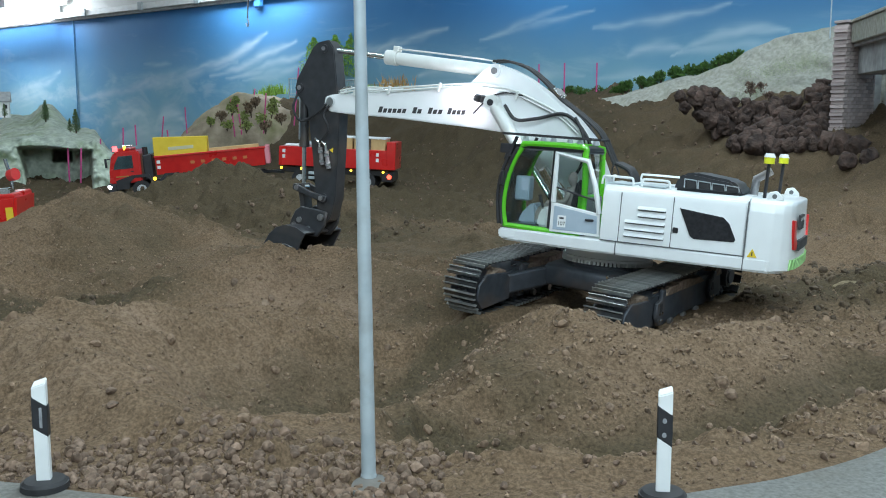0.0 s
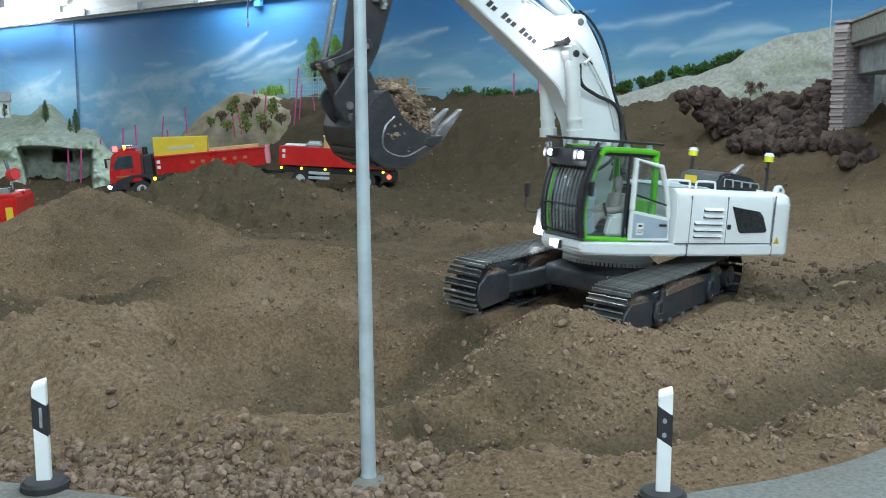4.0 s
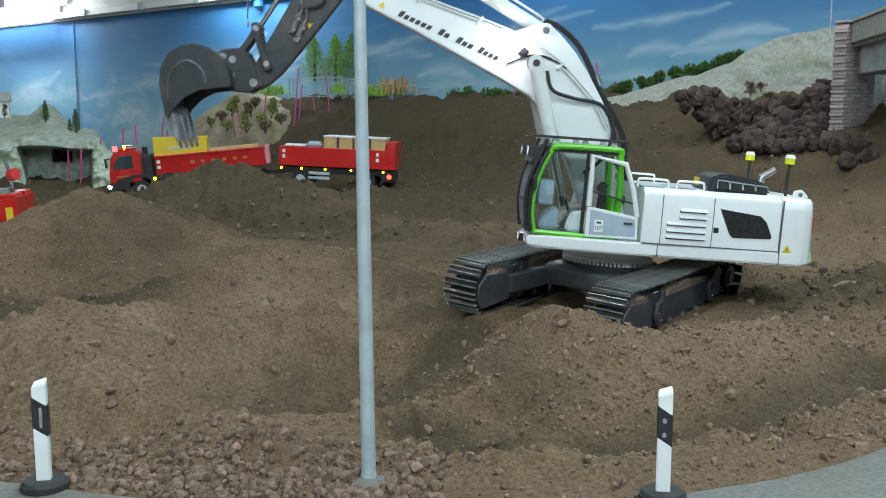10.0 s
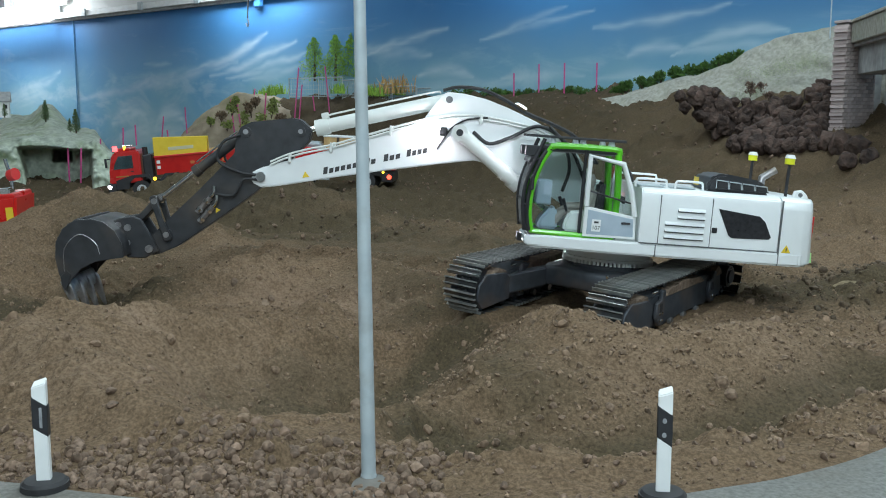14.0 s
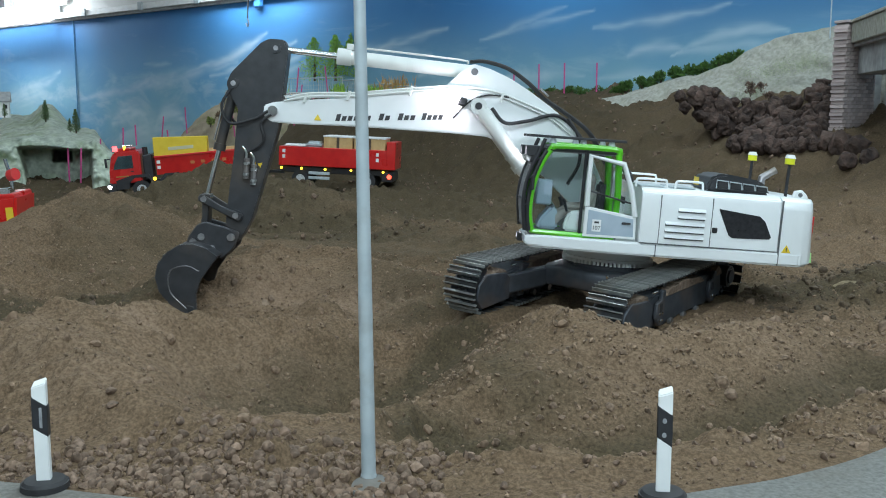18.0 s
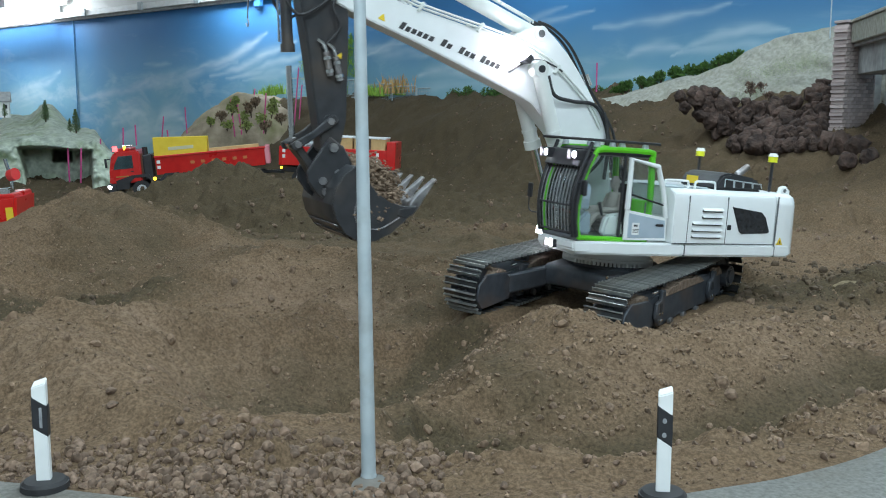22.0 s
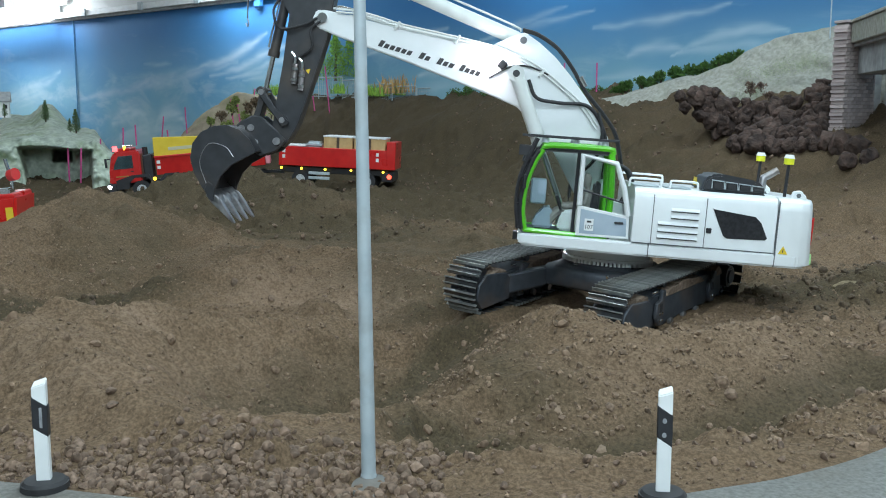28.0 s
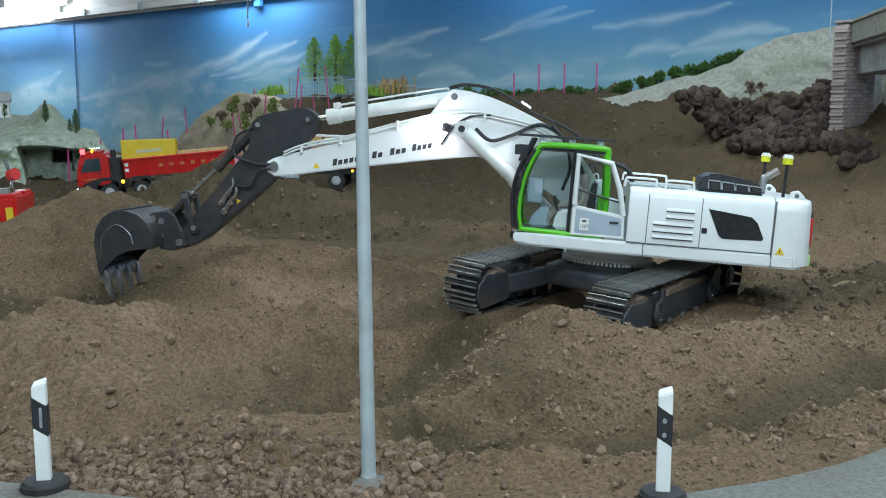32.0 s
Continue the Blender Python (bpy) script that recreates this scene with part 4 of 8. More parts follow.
for y_ in (9.4, -9.4):
    bm = prism([(-22.0, 10.9), (-22.3, 11.9), (-23.2, 12.1), (-24.0, 11.4), (-24.1, 10.9)], y_ - 0.35, y_ + 0.35, 0.12)
    part("lifting_eye", bm, WHITE_PAINT, tail)
    part("eye_hole", disc((-23.0, y_, 11.4), (0, 1, 0), 0.3, 0.76, 12), SEAM, tail)
    sgn = 1 if y_ > 0 else -1
    rows_ = [(8.6, 8.7, 8.0), (7.6, 8.65, 7.9), (6.5, 8.5, 7.6), (5.7, 8.2, 6.7), (4.9, 7.9, 6.7)]
    pts = [(tail_x(y) + dx_, sgn * y, z_) for dx_ in (-0.1, 0.4) for z_, a, b in rows_ for y in (a, (a + b) / 2, b)]
    fs = [(base + r * 3 + c, base + r * 3 + c + 1, base + r * 3 + c + 4, base + r * 3 + c + 3) for base in (0, 15) for r in range(4) for c in range(2)]
    fs += [(k, k + 15, k + 18, k + 3) for r in range(4) for k in (r * 3, r * 3 + 2)] + [(k, k + 1, k + 16, k + 15) for k in (0, 1, 12, 13)]
    part("tail_light", solid(pts, fs), RED, tail, "red tail light wrapped round the corner", 0)
# dark model figures and maker's bars, striped edge on the tail
for k, (y0, y1) in enumerate(((6.6, 5.4), (5.0, 3.8), (3.4, 2.2))):
    fig = part("figure_bar", box(-26.12, -25.8, y1, y0, 7.4, 9.2), LETTER, tail, smooth=0)
    part("figure_gap", box(-26.15, -26.0, y1 + 0.4, y0 - 0.4, 8.5, 8.9), PLASTIC_WHITE, tail, smooth=0)
part("maker_bar", box(-26.2, -25.75, -4.5, 6.4, 4.7, 6.0), LETTER, tail, "dark bar on the tail", 0)
for k in range(14):
    y_ = 9.4 - k * 1.4
    q = [(y_, 2.45), (y_ - 0.75, 2.45), (y_ - 1.25, 3.7), (y_ - 0.5, 3.7)]
    pts = [(tail_x(y) + dx_, y, z_) for dx_ in (-0.2, 0.3) for y, z_ in q]
    part("edge_stripe", solid(pts, BOX_FACES), STRIPE_GREEN, tail, smooth=0)

# right-hand front box with steps, mirror and lamp
bm = prism([(0.6, 3.7), (0.6, 10.6), (1.4, 10.9), (2.8, 10.6), (3.6, 9.6), (4.4, 6.2), (5.3, 6.0), (5.5, 3.4), (5.5, 2.0), (0.6, 2.0)], -10.9, -5.9, 0.25, 2)
tank = exc("tool_box", bm, WHITE_PAINT, "white tank box with a dark step")
part("step_plate", box(3.9, 5.4, -10.7, -6.1, 6.05, 6.25, 0.05), PLASTIC_BLACK, tank)
part("box_lock", box(5.45, 5.65, -8.8, -8.2, 4.6, 5.2, 0.05), PLASTIC_BLACK, tank)
part("tank_flap", box(3.1, 3.75, -9.0, -8.0, 8.2, 9.6, 0.1), WHITE_PAINT, tank)
part("front_lamp", box(5.4, 5.9, -10.4, -8.5, 2.3, 3.3, 0.1), LIGHT_WHITE, tank, "lit white work lamp")
part("lamp_hole", disc((5.55, -7.2, 2.9), (1, 0, 0), 0.5, 0.3, 16), PLASTIC_BLACK, tank)
part("grab_rail", tube(curve_points([(4.9, -11.0, 3.2), (4.6, -11.2, 6.2), (3.8, -11.2, 7.5), (3.6, -11.1, 12.5), (3.0, -10.9, 13.0), (2.2, -10.8, 11.0)], 4), 0.13, 8), PLASTIC_BLACK, tank)
part("mirror_arm", tube(curve_points([(4.6, -11.0, 5.4), (5.2, -12.6, 5.2), (5.6, -13.4, 5.8), (5.6, -13.4, 8.6)], 4), 0.1, 8), PLASTIC_BLACK, tank)
part("mirror", box(5.3, 5.8, -13.9, -12.9, 7.4, 9.6, 0.15), PLASTIC_BLACK, tank)
part("tank_rail", tube(curve_points([(2.9, -9.8, 10.5), (2.8, -9.8, 11.4), (2.4, -9.0, 11.6), (2.3, -7.4, 11.6), (2.2, -6.9, 11.4), (2.1, -6.9, 10.7)], 3), 0.13, 8), WHITE_PAINT, tank)
part("tank_bars", box(-8.0, -2.0, -11.3, -11.1, 6.5, 7.9), GREEN, tank, "green lettering reduced to bars", 0)

# --- the cab
bm = prism([(1.0, 3.7), (12.7, 3.7), (12.9, 4.0), (12.9, 4.2), (1.0, 4.2)], 1.7, 9.9, 0.1)
box(1.0, 1.8, 2.0, 9.7, 4.0, 9.0, 0.2, bm=bm)
cab = exc("cab", bm, CAB_INNER, "green framed glass cab with an open white door frame")
side_curve = [(12.3, 4.0), (12.75, 6.0), (12.8, 8.4), (12.4, 11.0), (11.6, 13.4), (10.7, 15.0)]


def pillar(points, y, r=0.38, material=GREEN, name="cab_pillar", lab=""):
    pts = curve_points([(a, y, b) for a, b in points], 4)
    return part(name, tube(pts, r, 8), material, cab, lab)


for y_ in (9.75, 1.9):
    pillar(side_curve, y_)
    if y_ > 5:
        pillar([(6.0, 4.0), (5.9, 15.0)], y_, 0.22, PLASTIC_BLACK)
    pillar([(1.4, 4.0), (1.3, 10), (1.6, 15.0)], y_, 0.45)
    pillar([(12.4, 4.1), (6, 3.95), (1.4, 3.95)], y_, 0.36, GREEN, "cab_sill")
for x_, z_ in ((10.9, 15.0),):
    part("cab_header", box(10.3, 11.3, 1.8, 9.6, 14.6, 15.3, 0.15), PLASTIC_BLACK, cab)
bm = prism([(11.0, 14.9), (11.2, 15.4), (10.2, 15.8), (2.0, 15.8), (1.1, 15.4), (1.0, 14.9)], 1.7, 10.0, 0.25, 2)
part("roof", bm, PLASTIC_BLACK, cab, "black cab roof under the guard")
for y_ in (9.8, 1.9):
    part("roof_edge", tube(curve_points([(10.6, y_, 15.1), (9.8, y_, 15.55), (2.2, y_, 15.6), (1.5, y_, 15.0)], 3), 0.42, 8), GREEN, cab, "bright green roof edge")
part("roof_liner", box(1.3, 11.3, 2.1, 9.6, 14.75, 14.95), CAB_INNER, cab)
part("rear_lining", prism([(1.1, 4.2), (2.2, 4.2), (2.3, 9.0), (1.8, 9.2), (1.1, 9.2)], 2.3, 9.4, 0.15), GREEN, cab, "green inner rear panel")
# glazing
part("windscreen", prism([(12.35, 4.3), (12.8, 6), (12.85, 8.4), (12.45, 11), (11.6, 13.4), (10.8, 14.8), (10.72, 14.8), (11.5, 13.4), (12.35, 11), (12.75, 8.4), (12.7, 6), (12.25, 4.3)], 2.2, 9.5), clear_glass("tinted_windscreen", (0.45, 0.47, 0.49)), cab)
part("left_window", prism([(11.9, 4.3), (12.45, 8.4), (11.3, 13.2), (10.4, 14.7), (6.4, 14.7), (6.4, 4.3)], 9.74, 9.8), GLASS, cab)
part("right_window", prism([(11.9, 4.3), (12.45, 8.4), (11.3, 13.2), (10.4, 14.7), (1.6, 14.7), (1.6, 8.4), (6.4, 4.3)], 1.9, 1.96), GLASS, cab)
part("rear_window", box(1.3, 1.36, 2.4, 9.3, 9.3, 14.6), GLASS, cab)
# white lower sill below the cab, with its lamp
part("cab_base", prism([(1.0, 2.2), (12.9, 2.2), (13.2, 2.6), (13.2, 3.6), (1.0, 3.7)], 1.55, 10.1, 0.2, 2), WHITE_PAINT, cab, "white sill under the cab")
part("sill_lamp", box(12.9, 13.23, 4.5, 6.0, 2.4, 3.3, 0.05), LIGHT_WHITE, cab, "lit white work lamp")
# plates added to block the sill lamp's glow from the side
for sy in (4.3, 6.2):
    part("lamp_cheek", box(13.1, 13.85, sy - 0.06, sy + 0.06, 2.3, 3.4, 0.04), PLASTIC_BLACK, cab)
# the white door: frame, lower panel, panes
DY = 10.35
door = part("cab_door", prism([(5.6, 3.95), (5.6, 8.0), (-1.3, 7.0), (-1.45, 3.95)], DY - 0.25, DY + 0.15, 0.1), WHITE_PAINT, cab, "white door with grey-blue lower panel")
bm = tube([(a, DY, b) for a, b in [(5.35, 8.0), (5.35, 14.6), (0.9, 13.8), (-0.35, 10.5), (-1.15, 7.0)]], 0.38, 8)
part("door_frame", bm, WHITE_PAINT, door)
part("door_panel", prism([(5.1, 4.3), (5.1, 7.55), (-0.95, 6.65), (-1.1, 4.3)], DY + 0.12, DY + 0.22, 0.05), GREY_PANEL, door)
part("door_pane", prism([(5.1, 8.0), (5.1, 14.3), (1.1, 13.6), (-0.1, 10.5), (-0.85, 7.3)], DY - 0.05, DY + 0.02), GLASS, door)
part("door_handle", box(-0.6, 0.6, DY + 0.2, DY + 0.5, 5.9, 6.2, 0.08), PLASTIC_BLACK, door)
part("grab_bar", tube([(-1.0, DY + 0.1, 8.6), (5.0, DY + 0.1, 10.0)], 0.13, 6), PLASTIC_BLACK, door)
part("noise_label", box(3.3, 4.5, DY + 0.2, DY + 0.26, 4.7, 6.3), PLASTIC_WHITE, door, smooth=0)
lettering("noise_figure", "107", 0.75, LETTER, door, at(3.9, DY + 0.275, 4.95, 90, 0, 180))
part("label_bar", box(3.6, 4.2, DY + 0.26, DY + 0.29, 5.8, 6.05), LETTER, door, smooth=0)
# interior: seat, console, screen, levers, and a small seated doll
part("seat", prism([(3.0, 4.4), (6.2, 4.4), (6.6, 5.6), (6.2, 6.2), (4.0, 6.2), (3.2, 11.0), (2.5, 11.2), (2.6, 5.4)], 4.0, 7.8, 0.3, 2), PLASTIC_BLACK, cab)
part("console", prism([(4.6, 4.3), (8.0, 4.3), (8.0, 5.4), (7.4, 7.0), (5.2, 7.4)], 7.9, 9.1, 0.3, 2), PLASTIC_WHITE, cab, "white side console")
part("console", prism([(4.6, 4.3), (8.0, 4.3), (8.0, 5.4), (7.4, 7.0), (5.2, 7.4)], 2.6, 3.8, 0.3, 2), PLASTIC_WHITE, cab)
mon = part("control_box", box(9.8, 11.9, 6.2, 8.2, 7.6, 11.0, 0.2), GREY_PANEL, cab, "grey radio receiver box with a lit display")
part("display", box(9.9, 10.9, 8.18, 8.26, 9.0, 10.7), SCREEN, mon, smooth=0)
for y_ in (4.0, 8.0):
    part("lever", tube([(7.6, y_, 6.9), (8.2, y_, 8.6)], [0.16, 0.25], 8), PLASTIC_BLACK, cab)
part("pedal_stand", prism([(8.6, 4.3), (11.4, 4.3), (11.2, 5.6), (9.6, 7.4), (8.8, 7.2)], 4.0, 7.4, 0.3, 2), GREY_PANEL, cab)
bm = tube([(4.4, 5.9, 6.2), (4.2, 5.9, 8.2), (4.1, 5.9, 9.9)], [1.1, 1.25, 0.9], 12)
tube([(4.1, 5.9, 9.9), (4.15, 5.9, 10.4)], 0.35, 8, bm)
tube([(4.2, 5.9, 10.2), (4.3, 5.9, 10.7), (4.3, 5.9, 11.4), (4.25, 5.9, 12.1)], [0.35, 0.62, 0.68, 0.3], 12, bm)
for y_ in (4.6, 7.2):
    tube(curve_points([(4.2, y_, 9.6), (4.8, y_ + (0.4 if y_ > 6 else -0.4), 7.9), (7.4, y_, 7.5)], 4), 0.38, 8, bm)
for y_ in (5.1, 6.7):
    tube(curve_points([(4.6, y_, 6.5), (7.6, y_, 6.9), (9.6, y_, 4.6)], 4), [0.7] * 4 + [0.6] * 4 + [0.42], 8, bm)
DOLL = surface("doll_plain", (0.30, 0.27, 0.24), (0.42, 0.38, 0.34), 0.7, 0, 60, 0.05)
part("doll", bm, DOLL, cab, "plain grey seated doll")
# guards in front and on the roof
for k in range(11):
    y_ = 2.2 + k * 0.74
    part("guard_bar", tube(curve_points([(13.3, y_, 4.6), (13.7, y_, 8.0), (13.3, y_, 11.2), (12.7, y_, 13.0), (12.3, y_, 14.6)], 3), 0.06, 6), BAR_GREY, cab)
for y_ in (9.95, 1.85):
    for (xa, za), (xb, zb) in (((12.6, 4.5), (13.4, 4.4)), ((12.85, 7.6), (13.7, 7.6)), ((12.5, 11.0), (13.4, 11.2)), ((11.5, 13.8), (12.6, 13.6))):
        part("guard_bracket", tube([(xa, y_, za), (xb, y_, zb)], 0.2, 6), PLASTIC_BLACK, cab)
    part("window_seal", tube(curve_points([(12.75, y_, 4.2), (13.1, y_, 6.2), (13.12, y_, 8.4), (12.75, y_, 11.0), (11.95, y_, 13.4), (11.2, y_, 14.9)], 4), 0.3, 8), PLASTIC_BLACK, cab)
part("sun_visor", prism([(12.6, 13.2), (13.4, 13.2), (12.7, 15.3), (11.6, 15.4)], 2.0, 9.8, 0.1), PLASTIC_BLACK, cab)
for (x_, z_) in ((13.35, 4.7), (13.72, 8.2), (12.75, 12.9)):
    part("guard_rail", tube([(x_, 2.1, z_), (x_, 9.7, z_)], 0.14, 6), PLASTIC_BLACK, cab)
for y_ in (9.9, 2.0):
    part("guard_edge", tube(curve_points([(13.3, y_, 4.2), (13.75, y_, 8.0), (13.4, y_, 11.2), (12.2, y_, 14.6), (11.5, y_, 16.4)], 4), 0.26, 8), PLASTIC_BLACK, cab)
for k in range(13):
    x_ = 1.4 + k * 0.98
    part("roof_guard_bar", tube([(x_, 1.4, 16.75), (x_, 10.2, 16.75)], 0.13, 6), PLASTIC_BLACK, cab)
for y_ in (1.4, 5.8, 10.2):
    part("roof_guard_rail", box(0.8, 13.6, y_ - 0.14, y_ + 0.14, 16.55, 16.9, 0.05), PLASTIC_BLACK, cab)
for x_ in (2.6, 6.4, 10.4):
    for y_ in (2.2, 9.4):
        part("roof_post", disc((x_, y_, 16.25), (0, 0, 1), 0.5, 0.7, 12, 0.35), GALV, cab)
for y_ in (2.3, 8.9):
    part("roof_lamp", box(13.2, 13.5, y_ - 0.5, y_ + 0.5, 14.3, 15.1, 0.3, 2), LIGHT_WHITE, cab, "lit white roof lamp")
    part("lamp_shell", box(12.2, 13.3, y_ - 0.9, y_ + 0.9, 14.05, 15.35, 0.2), PLASTIC_BLACK, cab)
    # added side plates that keep the roof lamp's glow out of side views
    for sy in (-0.95, 0.95):
        part("lamp_cheek", box(12.4, 13.9, y_ + sy - 0.06, y_ + sy + 0.06, 14.05, 15.35, 0.04), PLASTIC_BLACK, cab)
part("cab_mirror", box(12.6, 13.1, 10.5, 11.4, 9.6, 11.6, 0.15), PLASTIC_BLACK, cab)
part("wiper", tube([(13.0, 5.6, 5.0), (13.1, 5.2, 9.5), (12.6, 5.0, 12.0)], 0.08, 6), CHROME, cab)
# bundle of hoses behind the boom foot
for k in range(6):
    y_ = -3.6 + k * 0.65
    part("house_hose", tube(curve_points([(-1.5, y_, 8.0), (-2.6, y_, 10.2), (-1.9, y_, 12.6), (0.2, y_, 13.6)], 5), 0.3, 8), RUBBER, deck)

# --- the boom, in its own plane: x from foot to stick pivot, z up
boom_prof = [(-1.6, 0.6), (-0.6, -1.4), (1.2, -1.6), (6, 1.0), (12.9, 4.6), (18.7, 5.6), (23.9, 4.5), (28.9, 3.3), (36.9, 1.4), (45.4, -0.9), (48.6, -1.6), (50.0, -1.0),
             (50.2, 0.4), (49.0, 1.2), (45.7, 2.5), (39.3, 4.9), (34.4, 6.8), (29.5, 9.0), (26.6, 10.5), (25.2, 12.9), (24.2, 14.3), (23.0, 14.8), (21.2, 14.8), (18.1, 14.4),
             (14.8, 13.5), (11.1, 12.2), (8.6, 11.2), (5.3, 9.4), (2.0, 5.6), (-0.8, 2.2)]
boom = exc("boom", prism(boom_prof, BOOM_L - 1.75, BOOM_L + 1.75, 0.16, 2), WHITE_PAINT, "white welded boom arm")
NEAR = BOOM_L + 1.75
for side in (1, -1):
    f_ = BOOM_L + side * 1.75
    part("eye_boss", disc((B1.x, f_, B1.y), (0, 1, 0), 1.05, 0.5, 24), WHITE_PAINT, boom)
    part("eye_hole", disc((B1.x, f_ + side * 0.2, B1.y), (0, 1, 0), 0.5, 0.3, 16), SEAM, boom)
    # words on the flank as dark bars, with gaps between the words
    for (u0, u1) in ((40.0, 35.1), (34.2, 32.5), (31.6, 29.1), (28.4, 25.4)):
        z0, z1 = 1.2 + (40 - u0) * 0.327, 1.2 + (40 - u1) * 0.327
        steps = max(2, int(round((u0 - u1) / 0.85)))
        for q in range(steps):
            a0 = u0 - (u0 - u1) * q / steps
            a1 = a0 - (u0 - u1) / steps * 0.72
            b0, b1 = z0 + (z1 - z0) * q / steps, z0 + (z1 - z0) * (q + 0.72) / steps
            hgt = 1.05 if q == 0 else 0.75
            part("word_bar", solid([(a0, f_ - 0.05, b0 + 0.05), (a1, f_ - 0.05, b1 + 0.05), (a1, f_ - 0.05, b1 + hgt), (a0, f_ - 0.05, b0 + hgt), (a0, f_ + side * 0.05, b0 + 0.05), (a1, f_ + side * 0.05, b1 + 0.05), (a1, f_ + side * 0.05, b1 + hgt), (a0, f_ + side * 0.05, b0 + hgt)],
                                   BOX_FACES), LETTER, boom, smooth=0)
    part("warning_sign", prism([(42.9, 0.45), (41.9, 0.7), (42.6, 1.4)], f_ - 0.06, f_ + side * 0.06), YELLOW, boom, "yellow warning triangle", 0)
    # work lamp beside the cylinder eye, its lead and junction box
    part("boom_lamp", disc((24.6, BOOM_L + side * 3.4, 9.2), (1, 0, 0.2), 0.95, 0.8, 18), LIGHT_WHITE, boom, "lit white work lamp")
    part("lamp_bracket", box(23.0, 24.3, BOOM_L + side * 1.8, BOOM_L + side * 4.1, 8.6, 9.8, 0.2), PLASTIC_BLACK, boom)
    part("lamp_lead", tube(curve_points([(24.2, f_ + side * 0.25, 6.6), (22.6, f_ + side * 0.3, 9.6), (20.4, f_ + side * 0.3, 11.2), (17.5, f_ + side * 0.3, 11.8)], 5), 0.14, 6), RUBBER, boom)
    part("hydraulic_hose", tube(curve_points([(19.4, f_ + side * 1.2, 9.6), (17.0, f_ + side * 1.2, 8.2), (14.0, f_ + side * 0.9, 9.4), (10.0, f_ + side * 0.5, 11.4), (5.5, f_ + side * 0.4, 9.0), (2.6, f_ + side * 0.4, 4.2)], 6), 0.26, 8), RUBBER, boom)
    part("hydraulic_hose", tube(curve_points([(8.6, f_ + side * 0.6, 11.5), (6.4, f_ + side * 0.9, 9.4), (5.2, f_ + side * 1.0, 6.0), (5.8, f_ + side * 0.8, 2.6)], 6), 0.24, 8), RUBBER, boom)
    # steel pipes along the top edge
    for j in range(2):
        off = 0.35 + 0.45 * j
        line = [(47.6, 2.0), (45.0, 3.4), (42.0, 4.5), (39.0, 5.4), (34.0, 7.4), (29.0, 9.4), (25.0, 10.8), (20.0, 11.7), (15.5, 11.5), (11.0, 10.9), (7.5, 9.6)]
        part("oil_pipe", tube(curve_points([(a, f_ + side * 0.25, b - off + 0.6) for a, b in line], 4), 0.16, 6), WARM_WHITE, boom)
    for a, b in ((44.9, 3.2), (39.2, 5.3), (18.4, 11.6), (31, 8.6)):
        part("pipe_clamp", box(a - 0.2, a + 0.2, f_, f_ + side * 0.5, b - 0.8, b + 0.6, 0.06), WARM_WHITE, boom)
for j in range(3):
    yy = BOOM_L - 1.2 + j * 1.2
    part("top_hose", tube(curve_points([(24.2, yy, 15.0), (22.0, yy, 15.7), (18.6, yy, 15.7), (15.2, yy, 14.6), (12.0, yy, 13.1), (8.0, yy, 11.9), (4.5, yy, 10.4), (1.0, yy, 7.0)], 5), 0.2, 8), RUBBER, boom)
    part("hose_fitting", tube([(13.6, yy, 14.2), (12.2, yy, 13.5)], 0.34, 8), CHROME, boom)
for j in range(3):
    yy = BOOM_L - 0.9 + j * 0.9
    part("tip_pipe", tube(curve_points([(49.4, yy, 0.6), (48.0, yy, 2.6), (45.6, yy, 3.6), (42.2, yy, 4.7), (40.2, yy, 5.0)], 4), 0.16, 6), CHROME, boom)
part("pivot_pin", disc((48.78, BOOM_L, 0), (0, 1, 0), 0.7, 4.6, 18), CHROME, boom)

